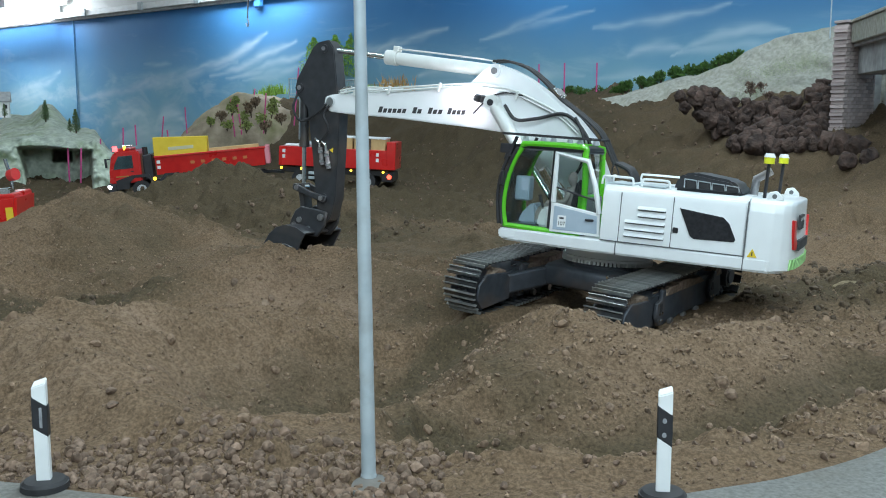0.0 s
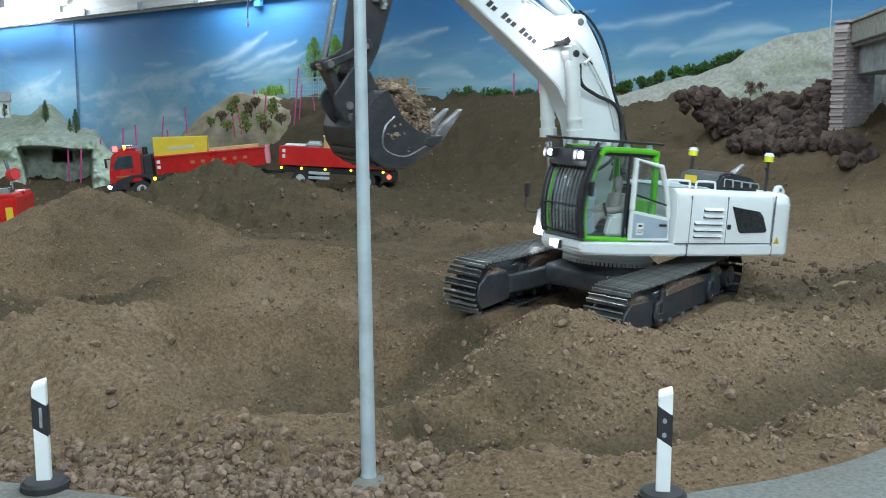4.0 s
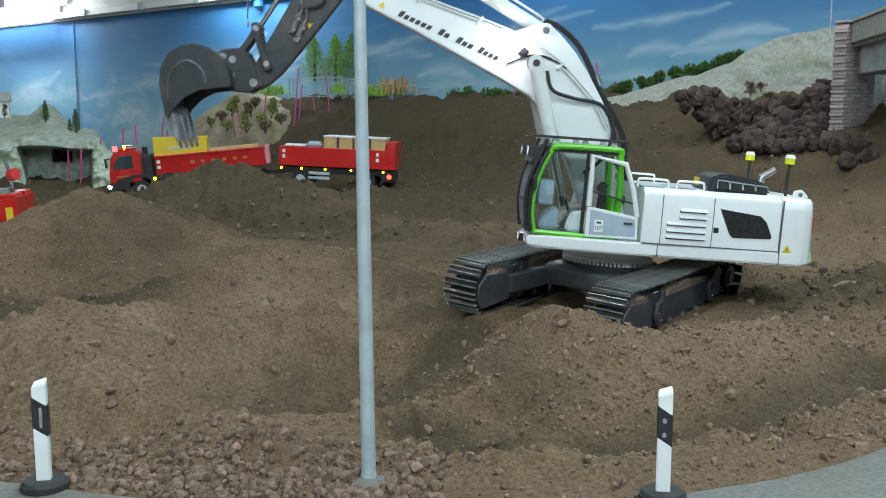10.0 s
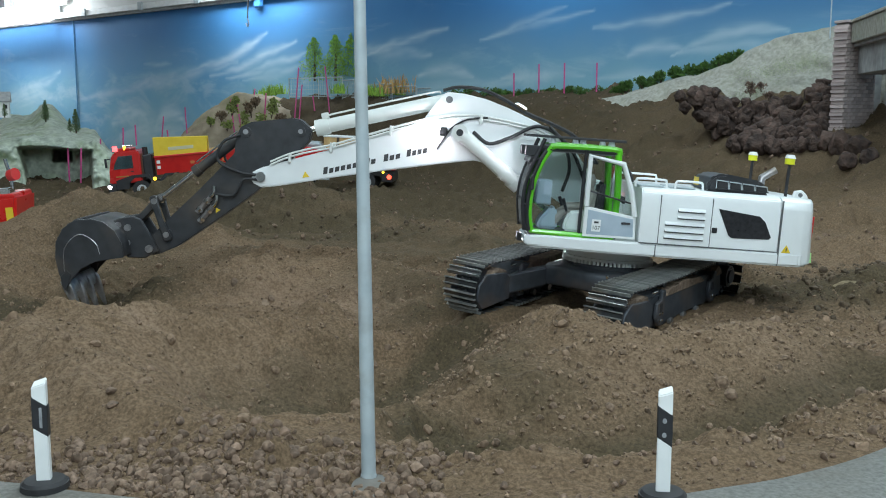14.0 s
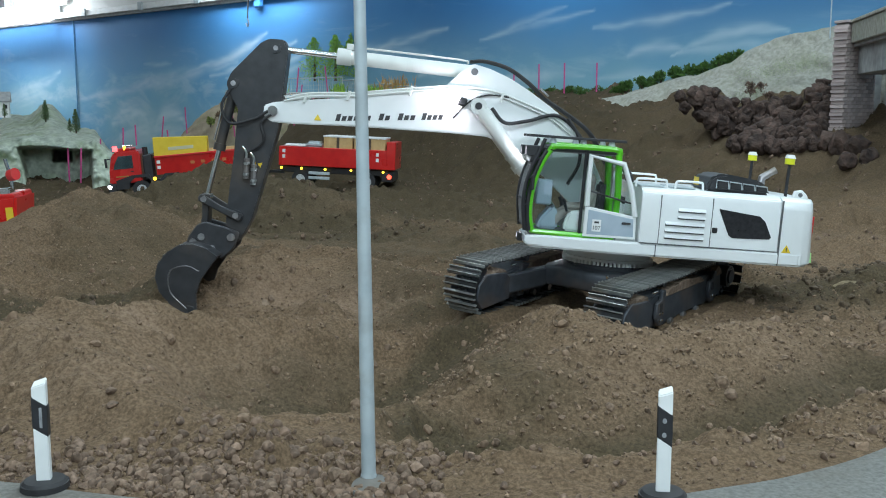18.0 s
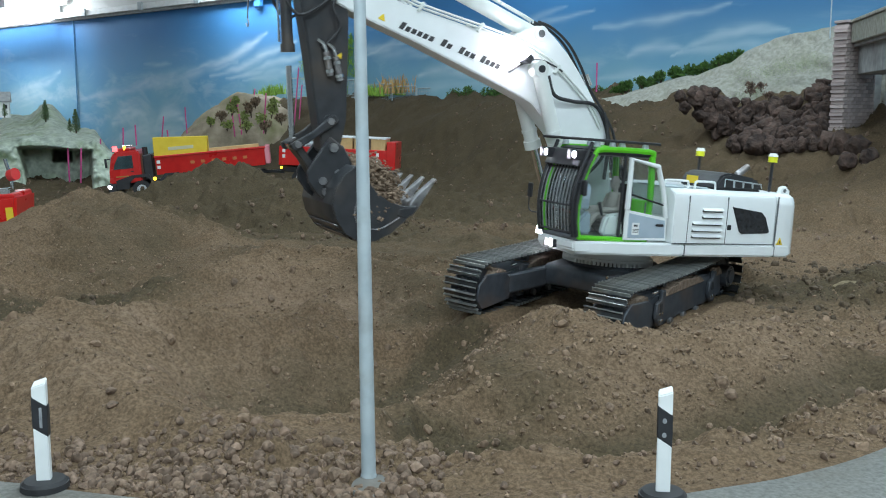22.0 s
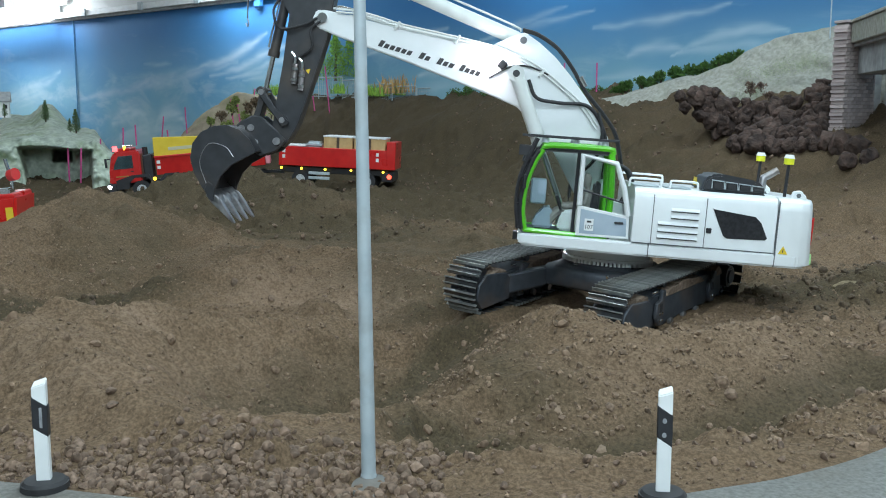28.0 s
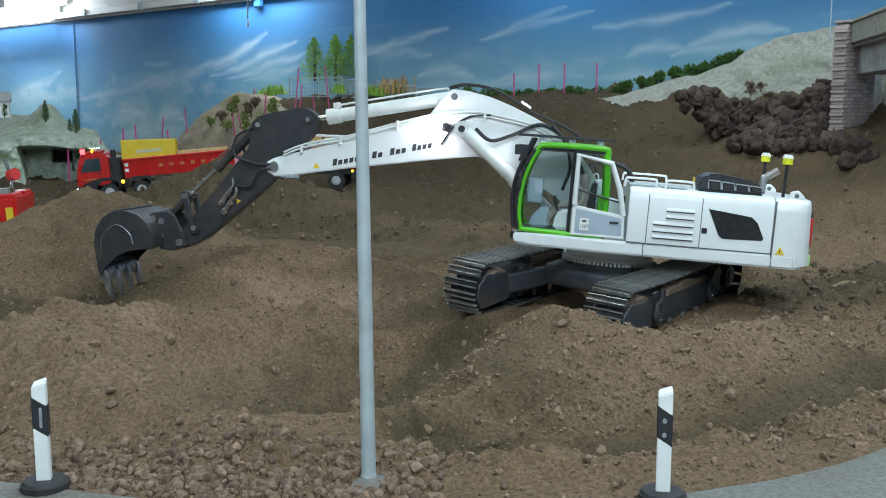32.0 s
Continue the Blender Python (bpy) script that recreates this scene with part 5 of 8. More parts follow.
# --- the stick
stick_prof = [(-9.9, 1.4), (-9.4, 3.4), (-8.6, 4.3), (-3.2, 7.1), (-1.6, 7.3), (-0.4, 6.6), (1.3, 4.7), (8.3, 3.2), (13.0, 2.4), (17.6, 1.5), (19.4, 1.2), (20.1, 0.2), (19.6, -0.9), (18.4, -1.4),
              (15.6, -1.9), (7.2, -1.8), (2.5, -1.6), (0.6, -1.4), (-2.0, -0.9), (-8.6, 0.3)]
stick = exc("stick", prism(stick_prof, BOOM_L - 1.45, BOOM_L + 1.45, 0.16, 2), DARK_STEEL, "dark grey stick arm")
for side in (1, -1):
    f_ = BOOM_L + side * 1.45
    for q, r_ in ((S1, 0.7), (S2, 0.75), (S4, 0.8)):
        part("pin_boss", disc((q.x, f_, q.y), (0, 1, 0), r_, 0.5, 18), DARK_STEEL, stick)
        part("pin_end", disc((q.x, f_ + side * 0.2, q.y), (0, 1, 0), r_ * 0.5, 0.3, 12), WORN, stick)
    part("warning_sign", prism([(8.3, -0.9), (7.5, -0.9), (7.9, -0.25)], f_ - 0.06, f_ + side * 0.06), YELLOW, stick, "yellow warning triangle", 0)
    for j in range(2):
        z0 = 1.3 - 1.25 * j
        fit = part("oil_coupling", tube([(7.6 + 0.5 * j, f_ + side * 0.5, z0), (10.4 + 0.5 * j, f_ + side * 0.5, z0 - 0.7)], 0.4, 10), WORN, stick, "worn steel quick coupling")
        for u in (0.25, 0.8):
            part("collar", tube([(7.6 + 0.5 * j + 2.8 * u - 0.2, f_ + side * 0.5, z0 - 0.7 * u + 0.05), (7.6 + 0.5 * j + 2.8 * u + 0.2, f_ + side * 0.5, z0 - 0.7 * u - 0.05)], 0.52, 10), CHROME, fit)
        part("elbow", tube(curve_points([(7.7 + 0.5 * j, f_ + side * 0.5, z0), (6.8 + 0.4 * j, f_ + side * 0.5, z0 + 0.3), (6.2 + 0.4 * j, f_ + side * 0.45, z0 + 1.1)], 4), 0.24, 8), CHROME, fit)
    part("stick_hose", tube(curve_points([(7.2, f_ + side * 0.45, 1.8), (4.6, f_ + side * 0.8, -0.2), (2.2, f_ + side * 0.9, 0.8), (0.2, f_ + side * 0.6, -0.4)], 5), 0.2, 8), RUBBER, stick)
    part("stick_hose", tube(curve_points([(-1.0, f_ + side * 0.4, 6.4), (1.6, f_ + side * 0.9, 6.8), (3.6, f_ + side * 1.0, 5.0), (2.0, f_ + side * 0.9, 2.0), (0.2, f_ + side * 0.6, 0.4)], 5), 0.2, 8), RUBBER, stick)

# --- the bucket: shell of plates, ears, lip and teeth
shell = [(2.6, 0.6), (2.0, 2.4), (2.0, 4.4), (2.8, 6.2), (4.2, 7.4), (6.2, 8.2), (8.2, 8.0), (10.0, 6.8), (11.2, 4.9), (11.9, 2.6), (12.1, 0.3)]
HW = 5.6
bm = bmesh.new()


def inset_line(line, d):
    out = []
    for i, (a, b) in enumerate(line):
        p, q = line[max(i - 1, 0)], line[min(i + 1, len(line) - 1)]
        tx, tz = q[0] - p[0], q[1] - p[1]
        l_ = math.hypot(tx, tz)
        out.append((a + tz / l_ * d, b - tx / l_ * d))
    return out


inner = inset_line(shell, 0.35)
prism(shell + inner[::-1], BOOM_L - HW, BOOM_L + HW, 0.05, bm=bm)
bucket = exc("bucket", bm, DARK_STEEL, "dark grey digging bucket with worn steel teeth", 50)
side_prof = [(2.75, 0.5), (4.4, 1.1), (6.6, 1.8), (8.8, 1.8), (10.8, 1.1), (12.1, 0.2)] + shell[::-1]
for side in (1, -1):
    f_ = BOOM_L + side * HW
    part("side_plate", prism(side_prof, f_ - 0.2, f_ + 0.2, 0.06), DARK_STEEL, bucket)
    part("wear_edge", prism([(10.4, 1.75), (12.2, 0.05), (12.35, 0.9), (11.9, 2.2), (10.6, 2.6)], f_ - 0.3, f_ + 0.3, 0.08), DARK_STEEL, bucket)
    part("weld_line", tube(curve_points([(5.4, f_ + side * 0.2, 2.4), (5.2, f_ + side * 0.2, 4.2), (6.6, f_ + side * 0.2, 6.2), (9.4, f_ + side * 0.2, 5.4), (11.0, f_ + side * 0.2, 2.6)], 4), 0.07, 5), WORN, bucket)
part("lip", prism([(11.4, 1.6), (11.5, 0.0), (11.9, -0.7), (12.25, -0.6), (12.35, 0.4), (12.05, 1.9)], BOOM_L - HW, BOOM_L + HW, 0.06), WORN, bucket)
for k in range(4):
    yy = BOOM_L - 5.1 + k * 3.4
    part("tooth", prism([(11.6, 1.5), (11.25, 0.2), (11.5, -1.2), (12.35, -4.2), (12.55, -4.15), (12.55, -1.2), (12.6, 0.4), (12.4, 1.6)], yy - 0.5, yy + 0.5, 0.1), WORN, bucket, "worn bright steel tooth")
for k in range(6):
    yy = [(5.2, 7.85), (6.3, 8.2), (7.4, 8.15), (8.5, 7.85), (9.5, 7.2), (10.4, 6.25)][k]
    part("wear_strip", box(yy[0] - 0.35, yy[0] + 0.35, BOOM_L - HW + 0.6, BOOM_L + HW - 0.6, yy[1] - 0.1, yy[1] + 0.12, 0.05), DARK_STEEL, bucket)
for side in (1, -1):
    for off in (2.0,):
        f_ = BOOM_L + side * off
        ear = part("ear", prism([(-1.0, -0.9), (1.2, -0.9), (3.4, 0.3), (3.9, 5.9), (1.8, 5.9), (-0.2, 5.2), (-1.0, 4.2), (-1.1, 1.0)], f_ - 0.3, f_ + 0.3, 0.15), DARK_STEEL, bucket)
        for q in ((0, 0), (1.25, 4.09), (2.4, 2.2), (2.3, 5.0)):
            part("pin_end", disc((q[0], f_ + side * 0.35, q[1]), (0, 1, 0), 0.5, 0.35, 14), WORN, bucket)
part("bucket_pin", disc((0, BOOM_L, 0), (0, 1, 0), 0.55, 5.4, 16), WORN, bucket)
part("coupler_bar", disc((2.2, BOOM_L, 4.9), (0, 1, 0), 0.5, 4.6, 14), DARK_STEEL, bucket)

# --- cylinders: barrels and rods lie along x from their own eye; linkage bars too
for side in (1, -1):
    yy = BOOM_L + side * 3.1
    tag = "left" if side > 0 else "right"
    bm = tube([(0, yy, 0), (11.2, yy, 0)], 1.0, 20)
    tube([(10.2, yy, 0), (11.4, yy, 0)], 1.22, 20, bm)
    tube([(8.6, yy, 0), (9.0, yy, 0)], 1.12, 20, bm)
    disc((0, yy, 0), (0, 1, 0), 1.15, 1.7, 20, bm=bm)
    o = exc("boom_cylinder", bm, WARM_WHITE, "white hydraulic cylinder barrel")
    excavator_parts["boom_barrel_" + tag] = o
    part("pin_end", disc((0, yy + side * 0.8, 0), (0, 1, 0), 0.5, 0.5, 14), DARK_STEEL, o)
    bm = tube([(0, yy, 0), (12.5, yy, 0)], 0.52, 14)
    disc((0, yy, 0), (0, 1, 0), 0.95, 1.3, 18, bm=bm)
    excavator_parts["boom_rod_" + tag] = exc("boom_cylinder_rod", bm, CHROME, "chrome piston rod")
bm = tube([(0, BOOM_L, 0), (19.4, BOOM_L, 0)], 1.0, 20)
tube([(17.6, BOOM_L, 0), (19.6, BOOM_L, 0)], 1.18, 20, bm)
disc((0, BOOM_L, 0), (0, 1, 0), 1.1, 2.2, 18, bm=bm)
stick_barrel = exc("stick_cylinder", bm, WARM_WHITE, "white hydraulic cylinder barrel")
for j in range(2):
    part("oil_pipe", tube(curve_points([(1.0, BOOM_L - 0.4 + j * 0.8, 1.15), (2.5, BOOM_L - 0.4 + j * 0.8, 1.55), (17.0, BOOM_L - 0.4 + j * 0.8, 1.5), (18.0, BOOM_L - 0.4 + j * 0.8, 1.2)], 3), 0.13, 6), WARM_WHITE, stick_barrel)
part("pipe_block", box(17.4, 18.4, BOOM_L - 0.6, BOOM_L + 0.6, 1.0, 1.9, 0.1), WARM_WHITE, stick_barrel)
bm = tube([(0, BOOM_L, 0), (19.0, BOOM_L, 0)], 0.45, 12)
disc((0, BOOM_L, 0), (0, 1, 0), 0.85, 1.8, 16, bm=bm)
stick_rod = exc("stick_cylinder_rod", bm, CHROME, "chrome piston rod")
bm = tube([(0, BOOM_L, 0), (9.6, BOOM_L, 0)], 0.72, 16)
tube([(8.8, BOOM_L, 0), (9.8, BOOM_L, 0)], 0.88, 16, bm)
disc((0, BOOM_L, 0), (0, 1, 0), 0.85, 1.6, 16, bm=bm)
bucket_barrel = exc("bucket_cylinder", bm, DARK_STEEL, "dark hydraulic cylinder barrel")
part("oil_pipe", tube([(1.2, BOOM_L, 0.95), (8.6, BOOM_L, 1.0)], 0.14, 6), CHROME, bucket_barrel)
bm = tube([(0, BOOM_L, 0), (9.4, BOOM_L, 0)], 0.36, 12)
disc((0, BOOM_L, 0), (0, 1, 0), 0.7, 1.4, 16, bm=bm)
bucket_rod = exc("bucket_cylinder_rod", bm, CHROME, "chrome piston rod")
for side in (1, -1):
    yy = BOOM_L + side * 1.95
    bm = prism([(-0.8, -0.6), (LEVER + 0.7, -0.55), (LEVER + 0.9, 0), (LEVER + 0.7, 0.55), (2.4, 0.25), (-0.8, 0.6), (-1.0, 0)], yy - 0.3, yy + 0.3, 0.12)
    o = exc("lever", bm, DARK_STEEL, "dark steel tipping lever")
    excavator_parts["lever_" + str(side)] = o
    for a in (0, LEVER):
        part("pin_end", disc((a, yy + side * 0.3, 0), (0, 1, 0), 0.42, 0.3, 14), WORN, o)
bm = prism([(-0.7, -0.6), (LINK + 0.6, -0.6), (LINK + 0.8, 0), (LINK + 0.6, 0.6), (2.4, 0.35), (-0.7, 0.6)], BOOM_L - 1.2, BOOM_L + 1.2, 0.15)
link_bar = exc("link", bm, DARK_STEEL, "dark steel bucket link")


# ---------------------------------------------------------------- places by sight lines
def spot(px, py, depth):
    """The point on the sight line (px, py of 1568 x 882) at that depth, in centimetres."""
    f, c, s = 1721.2, math.cos(radians(8)), math.sin(radians(8))
    a, b = (px - 784) / f * depth, (441 - py) / f * depth
    return Vector((a, depth * c + b * s, 30 - depth * s + b * c))


def ground_z(x, y):
    return float(land(np.array([x]), np.array([y]))[0])


# ---------------------------------------------------------------- marker posts and the lamp pole by the road
def marker_post(name, x, y, z, turn, label):
    root = thing(name, at(x, y, z, 0, 0, turn), label, "marker post", "marker posts by the road")
    root.scale = (0.76, 0.85, 0.935)
    bm = disc((0, 0, 0.22), (0, 0, 1), 1.72, 0.44, 32, 1.68)
    disc((0, 0, 0.55), (0, 0, 1), 1.6, 0.24, 32, 1.42, bm=bm)
    bmesh.ops.scale(bm, vec=(1 / 0.76, 1 / 0.85, 1), verts=bm.verts)
    part("foot", bm, RUBBER, root, "dark rubber foot disc")
    bm = solid([(-0.66, -0.42, 0.6), (0.66, -0.42, 0.6), (0.62, 0.42, 0.6), (-0.62, 0.42, 0.6), (-0.66, -0.42, 8.05), (0.66, -0.42, 8.4), (0.62, 0.42, 8.75), (-0.62, 0.42, 8.4)], BOX_FACES, 0.09, 2)
    part("shaft", bm, PLASTIC_WHITE, root, "white plastic shaft with slanted top")
    band = [(-0.70, -0.46, 4.9), (0.70, -0.46, 4.9 - 0.75), (0.68, 0.46, 4.15), (-0.68, 0.46, 4.9), (-0.70, -0.46, 7.35), (0.70, -0.46, 6.6), (0.68, 0.46, 6.6), (-0.68, 0.46, 7.35)]
    part("black_band", solid(band, BOX_FACES, 0.05), PLASTIC_BLACK, root, "slanted black band")
    return root


LENS_GREY = surface("grey_reflector", (0.30, 0.31, 0.33), (0.42, 0.43, 0.45), 0.25, 0.3, 200, 0.2)
p = spot(80, 864, 70.7)
post_l = marker_post("marker_post", p.x, p.y, 3.02, 6, "white plastic roadside marker post with black band and narrow reflector")
part("reflector", box(-0.02, 0.26, -0.52, -0.44, 4.9, 6.5, 0.03), LENS_GREY, post_l, "narrow grey reflector")
p = spot(1172, 886, 68.6)
post_r = marker_post("marker_post", p.x, p.y, 3.02, -9, "white plastic roadside marker post with black band and two round reflectors")
for zz in (5.1, 6.2):
    part("reflector", disc((-0.05, -0.48, zz), (0, 1, 0), 0.2, 0.1, 14), LENS_GREY, post_r, "round grey reflector")

pole = thing("lamp_pole", at(-5.55, 69.6, 2.9), "tall light grey metal pole on a round foot plate", "pole")
part("shaft", tube([(0, 0, 0), (-0.1, 0, 12), (-0.28, 0, 36), (-0.55, 0, 70)], [0.55, 0.52, 0.42, 0.38], 24), GALV, pole)
part("foot_plate", disc((0.7, -1.6, -0.08), (0.05, -0.1, 1), 1.9, 0.25, 32, 1.85), surface("dull_foot_plate", (0.11, 0.11, 0.10), (0.19, 0.185, 0.17), 0.7, 0.1, 60, 0.2, stain=(0.2, 0.15, 0.1)), pole, "round grey foot plate half buried in gravel")
part("collar", disc((0, 0, 0.15), (0, 0, 1), 0.66, 0.5, 20, 0.58), GALV, pole)


# ---------------------------------------------------------------- stones and clods
def stone_variants(count, subdiv, seed, flat=0.75):
    rnd = np.random.RandomState(seed)
    out = []
    for k in range(count):
        bm = bmesh.new()
        bmesh.ops.create_icosphere(bm, subdivisions=subdiv, radius=1.0)
        co = np.array([v.co[:] for v in bm.verts])
        off = rnd.rand(3) * 50
        r = np.array([0.95 + 0.30 * noise.noise(Vector(c * 1.1 + off)) + 0.12 * noise.noise(Vector(c * 2.7 + off)) for c in co])
        co = co * r[:, None]
        # broken faces
        for _ in range(11):
            n_ = rnd.normal(0, 1, 3)
            n_ /= np.linalg.norm(n_)
            over = np.maximum(co @ n_ - (0.62 + 0.25 * rnd.rand()), 0)
            co = co - over[:, None] * n_ * 0.92
        co = co * np.array([1, 0.65 + 0.35 * rnd.rand(), flat * (0.7 + 0.4 * rnd.rand())])
        tri = np.array([[v.index for v in f.verts] for f in bm.faces])
        bm.free()
        out.append((co, tri))
    return out


def scatter(name, spots, sizes, variants, material, label, seed, sink=0.25):
    """Many stones in one mesh of kind stuff."""
    rnd = np.random.RandomState(seed)
    allv, allf, base = [], [], 0
    for (x, y, z), s in zip(spots, sizes):
        co, tri = variants[rnd.randint(len(variants))]
        e = Euler(rnd.rand(3) * 6.3).to_matrix()
        v = (co * s) @ np.array(e).T
        low = v[:, 2].min()
        v = v + np.array([x, y, z - low * (1 - 2 * sink)])
        allv.append(v)
        allf.append(tri + base)
        base += len(v)
    v, f = np.concatenate(allv) * CM, np.concatenate(allf)
    me = bpy.data.meshes.new(name)
    me.vertices.add(len(v))
    me.vertices.foreach_set("co", v.ravel())
    me.loops.add(f.size)
    me.loops.foreach_set("vertex_index", f.ravel())
    me.polygons.add(len(f))
    me.polygons.foreach_set("loop_start", np.arange(len(f)) * 3)
    me.update(calc_edges=True)
    me.polygons.foreach_set("use_smooth", np.ones(len(f), bool))
    me.set_sharp_from_angle(angle=radians(28))
    me.materials.append(material)
    return tagged(new(name, me), label, name.replace("_", " "), "", "stuff")


EARTHY = surface("earthy_stone", (0.105, 0.069, 0.042), (0.26, 0.178, 0.115), 0.9, 0, 240, 0.6, 0.001, island=0.45)
STONE_BROWN = surface("loose_stone", (0.10, 0.066, 0.042), (0.235, 0.160, 0.108), 0.85, 0, 220, 0.5, 0.001, per_object=0.25)
ROUND = stone_variants(8, 2, 5)
SMALL = stone_variants(8, 1, 6)
rs = np.random.RandomState(11)


def sown(n, x0, x1, y0, y1, keep=None):
    x, y = rs.uniform(x0, x1, n), rs.uniform(y0, y1, n)
    ok = np.abs(x) < 0.55 * y + 8
    if keep is not None:
        ok &= keep(x, y)
    x, y = x[ok], y[ok]
    return np.stack([x, y, land(x, y)], -1)


off_bed = lambda x, y: ~((np.abs(-(x - RING.x) * 0.616 - (y - RING.y) * 0.788) < 21) & (np.abs((x - RING.x) * 0.788 - (y - RING.y) * 0.616) < 14))
past_edge = lambda x, y: y > road_edge(x) + 0.6
sp = sown(6500, -45, 0, 64, 84, lambda x, y: past_edge(x, y) & (rs.rand(len(x)) < np.clip(1.25 - (y - 68) / 9, 0.04, 1)))
gravel = scatter("gravel", sp, 0.10 + 0.55 * rs.rand(len(sp)) ** 4.6, ROUND, PEBBLE, "broken brown gravel heaped along the road", 1, 0.34)
sp = sown(1500, -4, 50, 64, 100, lambda x, y: past_edge(x, y) & (y < road_edge(x) + 16) & (rs.rand(len(x)) < 0.55))
scatter("gravel", sp, 0.14 + 0.38 * rs.rand(len(sp)) ** 3, ROUND, PEBBLE, "loose brown gravel on the earth edge", 2)
sp = sown(15000, -110, 100, 66, 190, lambda x, y: past_edge(x, y) & off_bed(x, y))
scatter("small_stones", sp, 0.06 + 0.24 * rs.rand(len(sp)) ** 5, SMALL, EARTHY, "small stones strewn over the earth", 3)
sp = sown(10500, -12, 66, 78, 126, lambda x, y: past_edge(x, y) & off_bed(x, y) & (damp_shade(x, y) < 0.45) & (rs.rand(len(x)) < np.clip((x + 12) / 38, 0.08, 0.85)))
scatter("small_stones", sp, 0.11 + 0.5 * rs.rand(len(sp)) ** 4.6, SMALL, EARTHY, "angular earthy stones on the mound", 13, 0.42)
sp = sown(5200, -75, 8, 84, 175, past_edge)
scatter("small_stones", sp, 0.09 + 0.42 * rs.rand(len(sp)) ** 5, SMALL, EARTHY, "earthy stones on the mounds and the pit sides", 14, 0.42)
# a flat tan stone in the churned earth beside the tracks
flat_bm = bmesh.new()
bmesh.ops.create_icosphere(flat_bm, subdivisions=3, radius=1.0)
for v in flat_bm.verts:
    v.co *= 1 + 0.22 * noise.noise(v.co * 1.4 + Vector((4, 1, 7))) + 0.06 * noise.noise(v.co * 5)
    v.co = Vector((v.co.x * 2.6, v.co.y * 2.0, min(v.co.z, 0.62) * 2.0))
flat_stone = mesh_ob("flat_stone", flat_bm, surface("tan_stone", (0.12, 0.09, 0.045), (0.22, 0.165, 0.09), 0.9, 0, 90, 0.6, 0.002))
flat_stone.matrix_basis = at(60.5, 143, ground_z(60.5, 143) + 0.1, 4, -6, 25)
tagged(flat_stone, "flat tan stone lying in churned dark earth", "stone")
# larger loose stones that lie singly on the mounds
STONE_MESHES = []
for co, tri in ROUND:
    me = bpy.data.meshes.new("stone")
    me.from_pydata([tuple(c * CM) for c in co], [], [tuple(t) for t in tri])
    me.polygons.foreach_set("use_smooth", [True] * len(me.polygons))
    me.set_sharp_from_angle(angle=radians(28))
    me.materials.append(STONE_BROWN)
    STONE_MESHES.append(me)
sp = np.concatenate([sown(60, 2, 60, 86, 118, off_bed), sown(22, -60, 0, 95, 160)])
for (x, y, z), s_ in zip(sp, 0.4 + 0.75 * rs.rand(len(sp)) ** 4):
    ob = new("stone", STONE_MESHES[rs.randint(len(STONE_MESHES))])
    ob.matrix_basis = Matrix.Translation(Vector((x, y, z - 0.1 * s_)) * CM) @ Euler(tuple(rs.rand(3) * 6.3)).to_matrix().to_4x4() @ Matrix.Diagonal((s_, s_, s_, 1))
    tagged(ob, "rounded brown stone half sunk in the earth", "stone", "loose stones on the mounds")
sp = sown(300, -42, 0, 65, 80, lambda x, y: past_edge(x, y) & (rs.rand(len(x)) < np.clip(1.25 - (y - 68) / 9, 0.04, 1)))[:260]
for (x, y, z), s_ in zip(sp, 0.3 + 0.45 * rs.rand(len(sp)) ** 2.4):
    ob = new("pebble", STONE_MESHES[rs.randint(len(STONE_MESHES))])
    ob.parent = gravel
    ob.matrix_basis = Matrix.Translation(Vector((x, y, z + 0.3 * s_)) * CM) @ Euler(tuple(rs.rand(3) * 6.3)).to_matrix().to_4x4() @ Matrix.Diagonal((s_, s_, s_, 1))
sp = sown(420, -70, 80, 74, 170, off_bed)
scatter("earth_clods", sp, 0.3 + 0.7 * rs.rand(len(sp)) ** 3, ROUND, surface("dry_clod", (0.12, 0.078, 0.048), (0.28, 0.19, 0.125), 0.95, 0, 200, 0.9, 0.002, island=0.25), "crumbly brown earth clods", 4, 0.45)
sp = np.concatenate([sown(1300, 42, 95, 124, 172, off_bed), sown(900, -100, 0, 205, 300), sown(110, -95, -45, 120, 150)])
scatter("damp_clods", sp, 0.16 + 0.75 * rs.rand(len(sp)) ** 3.6, ROUND, DARK_CLOD, "dark moist earth clods", 5, 0.4)
sp = sown(5000, -220, 260, 200, 480)
scatter("small_stones", sp, 0.25 + 0.9 * rs.rand(len(sp)) ** 4, SMALL, PEBBLE, "small stones on the far bank", 6)


